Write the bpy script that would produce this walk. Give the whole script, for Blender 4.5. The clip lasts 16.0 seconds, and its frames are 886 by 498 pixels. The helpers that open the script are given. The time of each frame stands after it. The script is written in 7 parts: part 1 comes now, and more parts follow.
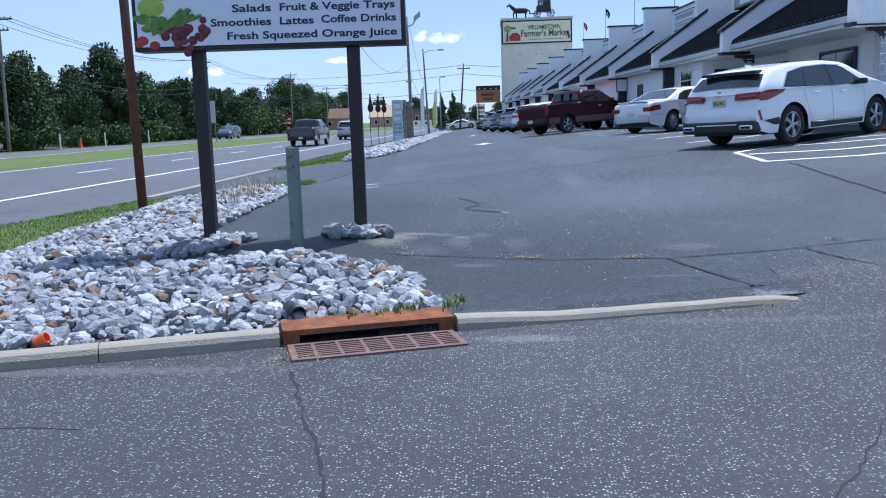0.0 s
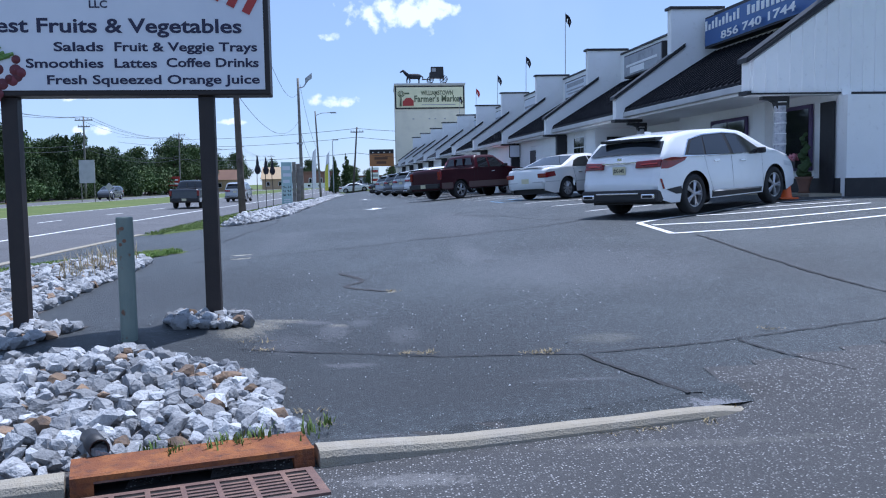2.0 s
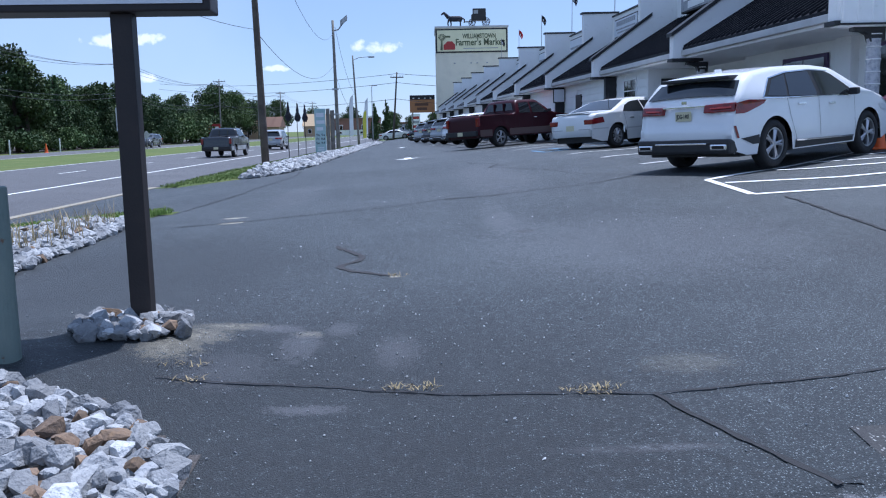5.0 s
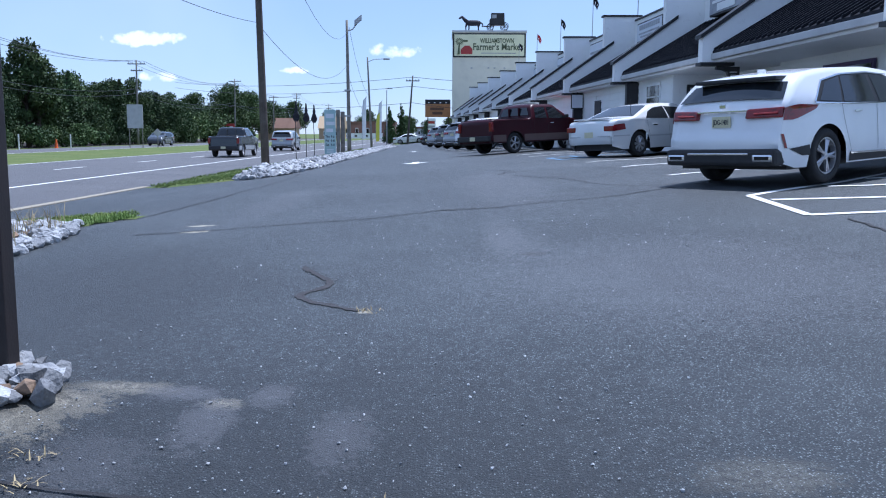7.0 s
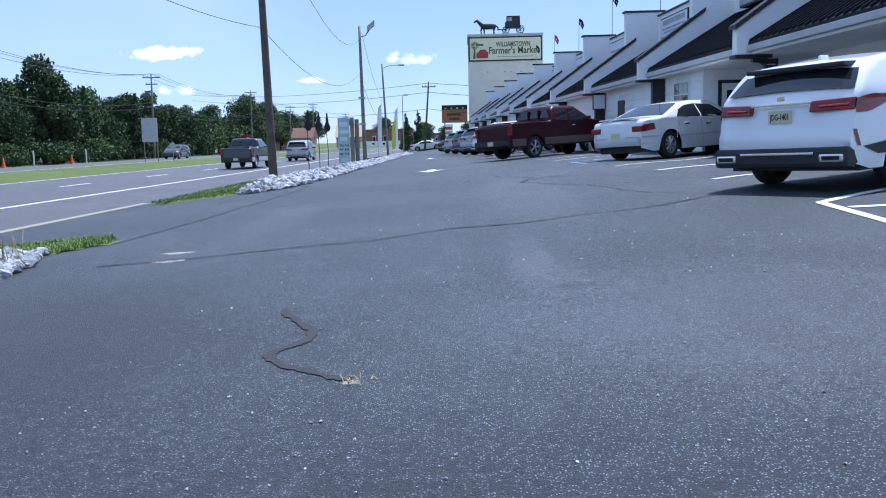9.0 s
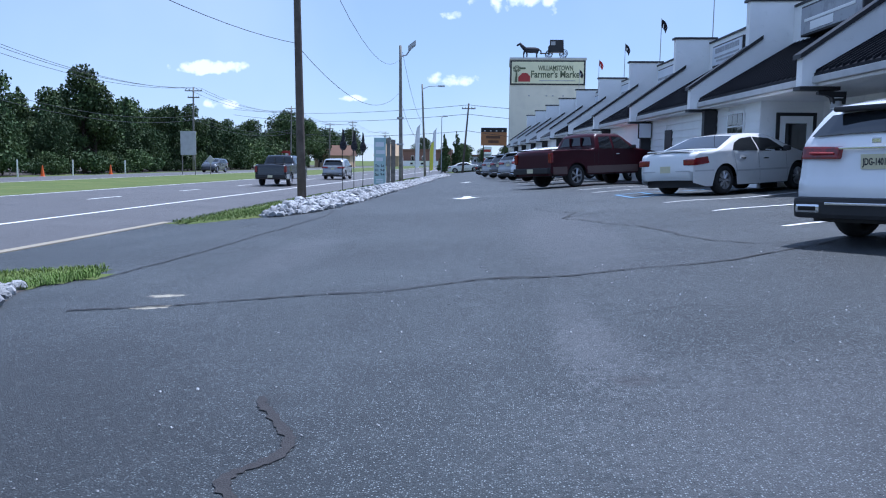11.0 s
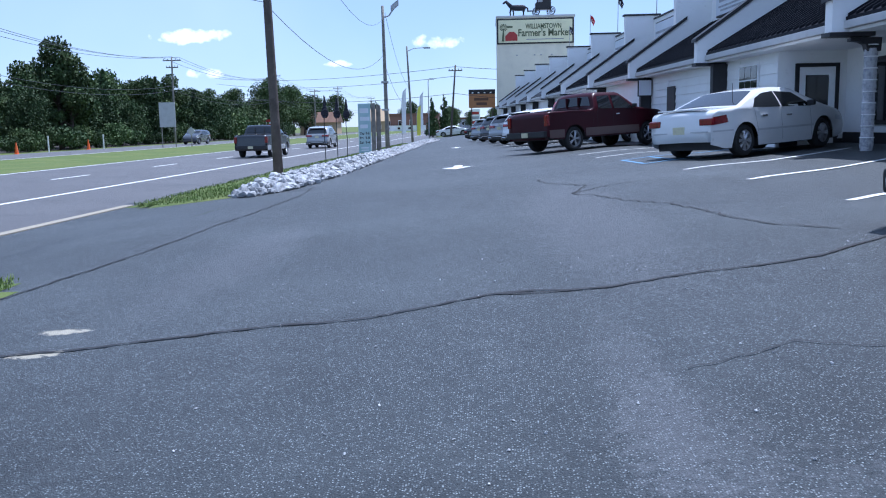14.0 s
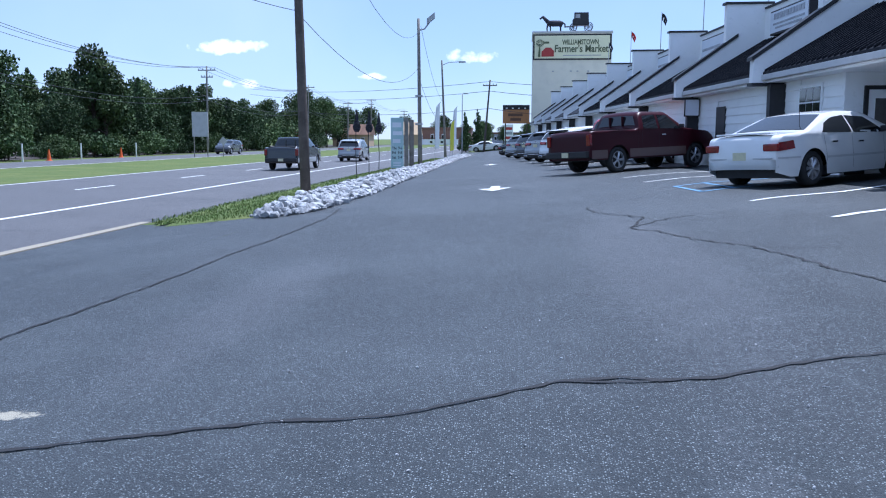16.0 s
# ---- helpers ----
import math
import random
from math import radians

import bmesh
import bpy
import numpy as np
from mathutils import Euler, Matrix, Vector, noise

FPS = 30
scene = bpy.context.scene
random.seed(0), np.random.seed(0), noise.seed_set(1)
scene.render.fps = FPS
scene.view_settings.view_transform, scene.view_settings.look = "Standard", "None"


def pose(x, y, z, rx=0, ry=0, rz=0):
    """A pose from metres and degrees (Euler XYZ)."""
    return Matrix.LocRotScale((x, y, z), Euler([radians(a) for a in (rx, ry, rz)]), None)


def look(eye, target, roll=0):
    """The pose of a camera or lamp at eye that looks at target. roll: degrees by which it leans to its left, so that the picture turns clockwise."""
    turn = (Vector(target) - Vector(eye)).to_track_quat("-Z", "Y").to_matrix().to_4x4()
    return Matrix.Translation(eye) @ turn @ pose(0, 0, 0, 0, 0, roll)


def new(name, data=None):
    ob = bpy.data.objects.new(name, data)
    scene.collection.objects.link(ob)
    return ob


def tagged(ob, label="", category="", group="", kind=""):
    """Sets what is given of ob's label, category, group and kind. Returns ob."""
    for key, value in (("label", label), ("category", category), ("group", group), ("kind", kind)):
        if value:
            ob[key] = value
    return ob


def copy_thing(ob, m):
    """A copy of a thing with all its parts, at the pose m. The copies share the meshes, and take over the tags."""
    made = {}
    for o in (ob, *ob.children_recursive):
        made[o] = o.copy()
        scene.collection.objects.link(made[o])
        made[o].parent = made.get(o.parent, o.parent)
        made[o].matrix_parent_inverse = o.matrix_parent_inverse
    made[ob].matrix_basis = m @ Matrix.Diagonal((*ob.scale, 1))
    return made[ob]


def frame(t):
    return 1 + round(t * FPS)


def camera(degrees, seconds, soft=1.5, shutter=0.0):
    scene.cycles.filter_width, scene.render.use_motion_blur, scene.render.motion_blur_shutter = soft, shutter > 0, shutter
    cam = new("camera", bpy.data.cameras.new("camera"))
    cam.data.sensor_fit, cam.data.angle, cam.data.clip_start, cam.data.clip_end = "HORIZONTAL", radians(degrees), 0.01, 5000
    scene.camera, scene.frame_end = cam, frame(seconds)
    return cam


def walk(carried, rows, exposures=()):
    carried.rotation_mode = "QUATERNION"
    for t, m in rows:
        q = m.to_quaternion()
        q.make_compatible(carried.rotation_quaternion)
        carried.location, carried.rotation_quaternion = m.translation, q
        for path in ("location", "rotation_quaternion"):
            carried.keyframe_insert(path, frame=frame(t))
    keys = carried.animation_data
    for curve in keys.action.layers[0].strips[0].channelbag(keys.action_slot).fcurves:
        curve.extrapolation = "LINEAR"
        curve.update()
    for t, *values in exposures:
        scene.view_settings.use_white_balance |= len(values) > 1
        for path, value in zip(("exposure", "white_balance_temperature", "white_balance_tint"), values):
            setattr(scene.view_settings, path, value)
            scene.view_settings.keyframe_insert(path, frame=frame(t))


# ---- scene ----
cam = camera(54.2, 16.0, soft=1.1)
PATH = [
    (0, (0.643, 1.112, 1.214), (0.522, 3.087, 0.92), -1.8),
    (0.5, (0.574, 1.537, 1.203), (0.628, 3.52, 0.944), -1.2),
    (1, (0.658, 1.858, 1.216), (0.734, 3.847, 1.024), -1.7),
    (1.5, (0.748, 2.199, 1.238), (0.803, 4.192, 1.078), -1.4),
    (2, (0.755, 2.603, 1.237), (0.881, 4.593, 1.081), -1.0),
    (2.5, (0.852, 2.982, 1.224), (0.935, 4.97, 1.026), -2.2),
    (3, (0.876, 3.311, 1.228), (0.936, 5.299, 1.011), -1.7),
    (3.5, (0.888, 3.701, 1.244), (1.024, 5.684, 1.027), -1.6),
    (4, (1.014, 4.053, 1.238), (1.095, 6.034, 0.974), -2.7),
    (4.2, (1.046, 4.185, 1.269), (1.089, 6.165, 0.989), -2.5),
    (6.3, (1.182, 5.963, 1.207), (1.224, 7.945, 0.939), -0.1),
    (6.5, (1.215, 6.115, 1.188), (1.261, 8.096, 0.918), -0.2),
    (7, (1.31, 6.44, 1.199), (1.303, 8.423, 0.936), 0.2),
    (7.5, (1.308, 6.807, 1.15), (1.278, 8.788, 0.877), 0.0),
    (8, (1.364, 7.198, 1.122), (1.292, 9.171, 0.801), -1.7),
    (8.5, (1.406, 7.547, 1.144), (1.303, 9.515, 0.805), -2.1),
    (9, (1.348, 7.936, 1.192), (1.294, 9.919, 0.943), -1.3),
    (9.5, (1.366, 8.266, 1.213), (1.285, 10.254, 1.013), -0.0),
    (10, (1.389, 8.56, 1.249), (1.253, 10.543, 1.035), 0.7),
    (12.3, (1.281, 10.172, 1.352), (1.173, 12.16, 1.171), -0.1),
    (12.5, (1.297, 10.282, 1.352), (1.187, 12.269, 1.147), -0.7),
    (13, (1.323, 10.608, 1.399), (1.125, 12.581, 1.14), -1.2),
    (13.5, (1.237, 10.909, 1.39), (1.052, 12.883, 1.125), -0.7),
    (14, (1.199, 11.266, 1.404), (1.086, 13.243, 1.12), -1.1),
    (14.5, (1.203, 11.625, 1.446), (1.051, 13.599, 1.161), -0.5),
    (15, (1.096, 11.963, 1.444), (0.964, 13.942, 1.19), 0.8),
    (15.5, (1.035, 12.295, 1.465), (0.923, 14.276, 1.214), -0.0),
    (16, (0.987, 12.625, 1.504), (0.807, 14.601, 1.252), 0.1),
]
walk(cam, [(t, look(eye, target, roll)) for t, eye, target, roll in PATH], [(0, 0.6, 5300, 15), (4, 0.46, 5300, 15), (9, 0.69, 5250, 15), (10, 0.6, 5250, 15), (12.5, 0.56, 5200, 15), (14.5, 0.75, 5200, 15), (16, 0.72, 5200, 15)])

# ---- light ----
SUN_EL, SUN_AZ = radians(70), radians(46)      # azimuth from +y towards +x
world = bpy.data.worlds.new("world")
scene.world = world
world.use_nodes = True
wn, wl = world.node_tree.nodes, world.node_tree.links
wn.clear()
sky = wn.new("ShaderNodeTexSky")
sky.sky_type = 'NISHITA'
sky.sun_disc = False
sky.sun_elevation, sky.sun_rotation = SUN_EL, SUN_AZ
sky.air_density, sky.dust_density, sky.ozone_density = 1.0, 0.15, 1.8
sky.altitude = 1200
SKY = 0.092


def wmath(op, a, b=None):
    n = wn.new("ShaderNodeMath")
    n.operation = op
    for k, v in enumerate((a, b)):
        if v is None:
            continue
        if isinstance(v, (int, float)):
            n.inputs[k].default_value = v
        else:
            wl.new(v, n.inputs[k])
    return n.outputs[0]


# small fair-weather clouds: (sideways, up) per unit ahead, half width, half height
CLOUDS = [(-0.345, 0.107, 0.042, 0.0085), (-0.062, 0.094, 0.034, 0.0075), (-0.03, 0.335, 0.075, 0.03), (-0.33, 0.064, 0.022, 0.006),
          (-0.175, 0.071, 0.016, 0.004), (0.30, 0.29, 0.05, 0.014), (0.03, 0.19, 0.07, 0.018), (-0.06, 0.165, 0.012, 0.006), (-0.41, 0.21, 0.04, 0.012)]
tc = wn.new("ShaderNodeTexCoord")
sep = wn.new("ShaderNodeSeparateXYZ")
wl.new(tc.outputs["Generated"], sep.inputs[0])
ahead = wmath('MAXIMUM', sep.outputs[1], 0.05)
side, up = wmath('DIVIDE', sep.outputs[0], ahead), wmath('DIVIDE', sep.outputs[2], ahead)
puff = wn.new("ShaderNodeTexNoise")
puff.inputs["Scale"].default_value, puff.inputs["Detail"].default_value = 48.0, 9.0
wl.new(tc.outputs["Generated"], puff.inputs["Vector"])
wob = wmath('MULTIPLY', wmath('SUBTRACT', puff.outputs["Fac"], 0.5), 5.5)
mask = None
for cx, cz, hw, hh in CLOUDS:
    dx = wmath('DIVIDE', wmath('SUBTRACT', side, cx), hw)
    dz = wmath('DIVIDE', wmath('SUBTRACT', up, cz), hh)
    r = wmath('ADD', wmath('MULTIPLY', dx, dx), wmath('MULTIPLY', dz, dz))
    m = wmath('SUBTRACT', 1.0, wmath('ADD', r, wob))
    mask = m if mask is None else wmath('MAXIMUM', mask, m)
clamp = wn.new("ShaderNodeClamp")
wl.new(wmath('MULTIPLY', mask, 1.4), clamp.inputs[0])
haze = wn.new("ShaderNodeTexNoise")
haze.inputs["Scale"].default_value, haze.inputs["Detail"].default_value = 3.0, 4.0
wl.new(tc.outputs["Generated"], haze.inputs["Vector"])
veil = wmath('MULTIPLY', wmath('MAXIMUM', wmath('SUBTRACT', haze.outputs["Fac"], 0.45), 0.0), 0.5)
cloudmix = wn.new("ShaderNodeMix")
cloudmix.data_type = 'RGBA'
wl.new(wmath('MAXIMUM', clamp.outputs[0], veil), cloudmix.inputs[0])
hazemix = wn.new("ShaderNodeMix")
hazemix.data_type = 'RGBA'
hazemix.inputs[0].default_value = 0.6
hazemix.inputs[7].default_value = (3.7, 4.65, 6.1, 1)
wl.new(sky.outputs[0], hazemix.inputs[6])
wl.new(hazemix.outputs[2], cloudmix.inputs[6])
cloudmix.inputs[7].default_value = (8.0, 8.3, 8.9, 1)
bg = wn.new("ShaderNodeBackground")
bg.inputs[1].default_value = SKY
wl.new(cloudmix.outputs[2], bg.inputs[0])
wout = wn.new("ShaderNodeOutputWorld")
wl.new(bg.outputs[0], wout.inputs[0])

sun = new("sun", bpy.data.lights.new("sun", 'SUN'))
sun.data.energy, sun.data.angle, sun.data.color = 3.9, radians(0.53), (1.0, 0.955, 0.9)
sun_dir = Vector((math.cos(SUN_EL) * math.sin(SUN_AZ), math.cos(SUN_EL) * math.cos(SUN_AZ), math.sin(SUN_EL)))
sun.matrix_world = look((0, 0, 60), Vector((0, 0, 60)) - sun_dir)


# ---- materials ----
def material(name, base, rough=0.6, metal=0.0, spots=(), bump=0.0, bump_scale=60.0, spec=0.5, coat=0.0, vary=0.0):
    """base colour, then spots: (colour, noise scale, threshold, softness, amount) laid over it; vary: brightness by object."""
    m = bpy.data.materials.new(name)
    m.use_nodes = True
    n, l = m.node_tree.nodes, m.node_tree.links
    b = n["Principled BSDF"]
    b.inputs["Roughness"].default_value, b.inputs["Metallic"].default_value = rough, metal
    b.inputs["Specular IOR Level"].default_value, b.inputs["Coat Weight"].default_value = spec, coat
    b.inputs["Coat Roughness"].default_value = 0.05
    b.inputs["Base Color"].default_value = (*base, 1)
    geo = n.new("ShaderNodeNewGeometry")
    col = None
    for k, (colour, scale, low, soft, amount) in enumerate(spots):
        t = n.new("ShaderNodeTexNoise")
        t.inputs["Scale"].default_value, t.inputs["Detail"].default_value = scale, 5.0
        t.inputs["Roughness"].default_value = 0.6
        l.new(geo.outputs["Position"], t.inputs["Vector"])
        r = n.new("ShaderNodeMapRange")
        r.inputs[1].default_value, r.inputs[2].default_value = low, low + soft
        r.inputs[3].default_value, r.inputs[4].default_value = 0.0, amount
        l.new(t.outputs["Fac"], r.inputs[0])
        mix = n.new("ShaderNodeMix")
        mix.data_type = 'RGBA'
        l.new(r.outputs[0], mix.inputs[0])
        if col is None:
            mix.inputs[6].default_value = (*base, 1)
        else:
            l.new(col, mix.inputs[6])
        mix.inputs[7].default_value = (*colour, 1)
        col = mix.outputs[2]
    if vary:
        info = n.new("ShaderNodeObjectInfo")
        mul = n.new("ShaderNodeMapRange")
        mul.inputs[3].default_value, mul.inputs[4].default_value = 1 - vary, 1 + vary
        l.new(info.outputs["Random"], mul.inputs[0])
        isl = n.new("ShaderNodeMapRange")
        isl.inputs[3].default_value, isl.inputs[4].default_value = 1 - vary, 1 + vary
        l.new(geo.outputs["Random Per Island"], isl.inputs[0])
        both = n.new("ShaderNodeMath")
        both.operation = 'MULTIPLY'
        l.new(mul.outputs[0], both.inputs[0])
        l.new(isl.outputs[0], both.inputs[1])
        sc = n.new("ShaderNodeVectorMath")
        sc.operation = 'SCALE'
        if col is None:
            sc.inputs[0].default_value = base
        else:
            l.new(col, sc.inputs[0])
        l.new(both.outputs[0], sc.inputs["Scale"])
        col = sc.outputs[0]
    if col is not None:
        l.new(col, b.inputs["Base Color"])
    if bump:
        t = n.new("ShaderNodeTexNoise")
        t.inputs["Scale"].default_value, t.inputs["Detail"].default_value = bump_scale, 4.0
        l.new(geo.outputs["Position"], t.inputs["Vector"])
        bn = n.new("ShaderNodeBump")
        bn.inputs["Strength"].default_value, bn.inputs["Distance"].default_value = bump, 0.02
        l.new(t.outputs["Fac"], bn.inputs["Height"])
        l.new(bn.outputs[0], b.inputs["Normal"])
    return m


def asphalt(name, base, stone, cover, pale, rough, size=110.0, stains=()):
    """Bituminous paving: dark binder, pale stone chips, wide worn areas."""
    m = material(name, base, rough, 0, [(pale, 0.22, 0.45, 0.26, 0.6), (tuple(c * 0.6 for c in base), 0.6, 0.52, 0.2, 0.6), (pale, 2.6, 0.52, 0.24, 0.4), (tuple(c * 0.5 for c in base), 55.0, 0.52, 0.12, 0.6)], 0.9, 120.0)
    n, l = m.node_tree.nodes, m.node_tree.links
    b = n["Principled BSDF"]
    under = b.inputs["Base Color"].links[0].from_socket
    geo = next(k for k in n if k.type == 'NEW_GEOMETRY')
    v = n.new("ShaderNodeTexVoronoi")
    v.inputs["Scale"].default_value = size
    l.new(geo.outputs["Position"], v.inputs["Vector"])
    sepc = n.new("ShaderNodeSeparateColor")
    l.new(v.outputs["Color"], sepc.inputs[0])
    pick = n.new("ShaderNodeMapRange")
    pick.inputs[1].default_value, pick.inputs[2].default_value = 1 - cover, 1.0
    l.new(sepc.outputs[0], pick.inputs[0])
    core = n.new("ShaderNodeMapRange")
    core.inputs[1].default_value, core.inputs[2].default_value = 0.45, 0.25
    l.new(v.outputs["Distance"], core.inputs[0])
    both = n.new("ShaderNodeMath")
    both.operation = 'MULTIPLY'
    l.new(pick.outputs[0], both.inputs[0])
    l.new(core.outputs[0], both.inputs[1])
    mix = n.new("ShaderNodeMix")
    mix.data_type = 'RGBA'
    l.new(both.outputs[0], mix.inputs[0])
    l.new(under, mix.inputs[6])
    mix.inputs[7].default_value = (*stone, 1)
    col = mix.outputs[2]
    if stains:
        xyz = n.new("ShaderNodeSeparateXYZ")
        l.new(geo.outputs["Position"], xyz.inputs[0])
        edge = n.new("ShaderNodeTexNoise")
        edge.inputs["Scale"].default_value, edge.inputs["Detail"].default_value, edge.inputs["Roughness"].default_value = 16.0, 12.0, 0.85
        l.new(geo.outputs["Position"], edge.inputs["Vector"])

        def calc(op, a, c):
            k = n.new("ShaderNodeMath")
            k.operation = op
            for i, v in enumerate((a, c)):
                if isinstance(v, (int, float)):
                    k.inputs[i].default_value = v
                else:
                    l.new(v, k.inputs[i])
            return k.outputs[0]

        rag = calc('MULTIPLY', calc('SUBTRACT', edge.outputs["Fac"], 0.5), 7.0)
        for x, y, rx, ry, amount, colour in stains:
            ex, ey = calc('DIVIDE', calc('SUBTRACT', xyz.outputs[0], x), rx), calc('DIVIDE', calc('SUBTRACT', xyz.outputs[1], y), ry)
            d = calc('ADD', calc('ADD', calc('MULTIPLY', ex, ex), calc('MULTIPLY', ey, ey)), rag)
            r = n.new("ShaderNodeMapRange")
            r.inputs[1].default_value, r.inputs[2].default_value, r.inputs[3].default_value, r.inputs[4].default_value = 0.35, 0.75, amount, 0.0
            l.new(d, r.inputs[0])
            mx = n.new("ShaderNodeMix")
            mx.data_type = 'RGBA'
            l.new(r.outputs[0], mx.inputs[0])
            l.new(col, mx.inputs[6])
            mx.inputs[7].default_value = (*colour, 1)
            col = mx.outputs[2]
    l.new(col, b.inputs["Base Color"])
    return m


SAND, DUST, TAR = (0.45, 0.41, 0.31), (0.26, 0.26, 0.28), (0.02, 0.02, 0.021)
# spilt sand, stone dust and tar on the lot: x, y, half sizes, strength, colour
STAINS = [(-0.5, 9.95, 0.26, 0.28, 1.0, SAND), (-0.4, 10.2, 0.27, 0.25, 1.0, SAND), (-0.2, 10.42, 0.34, 0.13, 0.9, SAND), (0.29, 10.27, 0.12, 0.09, 1.0, SAND), (0.27, 10.05, 0.15, 0.36, 0.65, DUST), (0.08, 10.38, 0.24, 0.13, 0.7, DUST), (0.49, 10.4, 0.14, 0.18, 0.6, DUST), (0.87, 9.94, 0.18, 0.36, 0.5, DUST), (2.5, 9.55, 0.35, 0.2, 0.15, SAND),
          (-0.1, 9.6, 0.3, 0.35, 0.4, DUST), (0.45, 9.05, 0.26, 0.08, 0.9, DUST), (0.78, 12.0, 0.07, 0.04, 0.8, SAND), (-1.51, 16.13, 0.2, 0.08, 0.9, SAND), (-1.6, 16.66, 0.2, 0.08, 0.9, SAND),
          (0.95, 7.5, 0.7, 0.05, 0.4, DUST), (2.0, 8.5, 0.5, 0.05, 0.4, DUST), (2.9, 8.0, 0.3, 0.1, 0.7, DUST), (2.05, 13.75, 0.14, 0.12, 0.8, TAR), (0.19, 13.54, 0.1, 0.14, 0.5, TAR), (1.85, 14.9, 0.22, 1.5, 0.09, DUST), (0.3, 9.2, 2.7, 2.6, 0.7, (0.014, 0.016, 0.018)),
          (3.1, 12.8, 1.8, 1.7, 0.13, DUST), (1.95, 14.4, 0.35, 0.9, 0.1, DUST), (-1.6, 12.4, 2.0, 3.2, 0.6, (0.016, 0.018, 0.02)), (1.0, 8.4, 1.6, 0.5, 0.35, TAR), (5.4, 12.0, 0.9, 1.2, 0.3, TAR), (4.9, 18.2, 0.9, 0.8, 0.5, TAR), (2.2, 21.0, 0.8, 5.0, 0.12, DUST), (-1.2, 19.5, 0.5, 3.0, 0.1, DUST)]
AISLE_STAINS = [(0.85, 6.95, 0.4, 0.12, 0.35, (0.3, 0.29, 0.28)), (-2.0, 4.6, 1.5, 1.2, 0.25, (0.05, 0.05, 0.05)), (-2.5, 6.3, 2.0, 0.12, 0.4, (0.2, 0.19, 0.18)), (2.5, 7.4, 1.2, 0.08, 0.25, (0.2, 0.19, 0.17))]

M_LOT = asphalt("lot_asphalt", (0.024, 0.03, 0.034), (0.34, 0.385, 0.4), 0.55, (0.078, 0.091, 0.098), 0.58, 100, STAINS)
M_AISLE = asphalt("aisle_asphalt", (0.052, 0.051, 0.051), (0.55, 0.54, 0.53), 0.42, (0.085, 0.083, 0.083), 0.66, 66, AISLE_STAINS)
M_ROAD = asphalt("road_asphalt", (0.1, 0.1, 0.105), (0.25, 0.25, 0.25), 0.25, (0.13, 0.13, 0.135), 0.72, 60)
M_SEAL = material("tar_seal", (0.013, 0.013, 0.015), 0.75, 0, [((0.03, 0.03, 0.032), 14, 0.55, 0.15, 0.8), ((0.05, 0.05, 0.053), 60, 0.64, 0.12, 0.5)], 0.5, 120)
M_SEALB = material("brown_tar_seal", (0.02, 0.017, 0.017), 0.65, 0, [((0.034, 0.03, 0.03), 18, 0.5, 0.2, 0.8), ((0.06, 0.06, 0.062), 70, 0.62, 0.12, 0.5)], 0.5, 120)
M_GRASS = material("grass", (0.1, 0.135, 0.04), 0.9, 0, [((0.15, 0.17, 0.055), 0.35, 0.45, 0.2, 0.8), ((0.05, 0.08, 0.02), 5, 0.5, 0.2, 0.7), ((0.15, 0.14, 0.06), 1.5, 0.58, 0.15, 0.6)], 1.0, 25, 0.2)
M_BLADE = material("grass_blade", (0.12, 0.19, 0.04), 0.7, 0, [((0.2, 0.23, 0.07), 1.2, 0.45, 0.25, 0.8)], 0, 1, 0.3, vary=0.25)
M_STRAW = material("dry_straw", (0.42, 0.34, 0.19), 0.8, 0, [((0.25, 0.19, 0.1), 20, 0.5, 0.2, 0.7)], 0, 1, 0.2, vary=0.25)
M_ROCK = material("white_stone", (0.34, 0.345, 0.35), 0.75, 0, [((0.2, 0.21, 0.23), 6, 0.45, 0.25, 0.8), ((0.5, 0.5, 0.49), 14, 0.55, 0.2, 0.7), ((0.12, 0.12, 0.13), 30, 0.58, 0.15, 0.7)], 0.9, 45, 0.3, vary=0.38)
M_ROCKB = material("brown_stone", (0.19, 0.13, 0.085), 0.8, 0, [((0.1, 0.08, 0.07), 9, 0.45, 0.25, 0.8), ((0.32, 0.2, 0.1), 20, 0.55, 0.2, 0.5)], 0.6, 45, 0.3, vary=0.3)
M_SOIL = material("soil", (0.11, 0.1, 0.095), 0.95, 0, [((0.06, 0.055, 0.05), 8, 0.45, 0.2, 0.8), ((0.22, 0.21, 0.2), 30, 0.55, 0.2, 0.6)], 1.0, 60, 0.1)
M_CONC = material("concrete", (0.31, 0.275, 0.21), 0.85, 0, [((0.28, 0.26, 0.225), 2.5, 0.45, 0.2, 0.7), ((0.36, 0.33, 0.27), 12, 0.5, 0.2, 0.6), ((0.15, 0.14, 0.13), 45, 0.6, 0.12, 0.5)], 0.5, 90, 0.3)
M_SAND = material("sandy_residue", (0.42, 0.38, 0.28), 0.95, 0, [((0.2, 0.19, 0.17), 9, 0.45, 0.2, 0.9)], 0.7, 80, 0.1)
M_DUST = material("white_residue", (0.2, 0.2, 0.21), 0.95, 0, [((0.07, 0.07, 0.075), 7, 0.42, 0.2, 1.0)], 0.3, 80, 0.1)
M_RUST = material("rusted_iron", (0.2, 0.075, 0.035), 0.85, 0.15, [((0.33, 0.13, 0.045), 7, 0.45, 0.2, 0.8), ((0.09, 0.05, 0.04), 16, 0.52, 0.2, 0.8)], 0.5, 90, 0.3)
M_GRATE = material("grate_iron", (0.16, 0.1, 0.085), 0.7, 0.3, [((0.26, 0.16, 0.12), 8, 0.45, 0.2, 0.7)], 0.4, 90, 0.4)
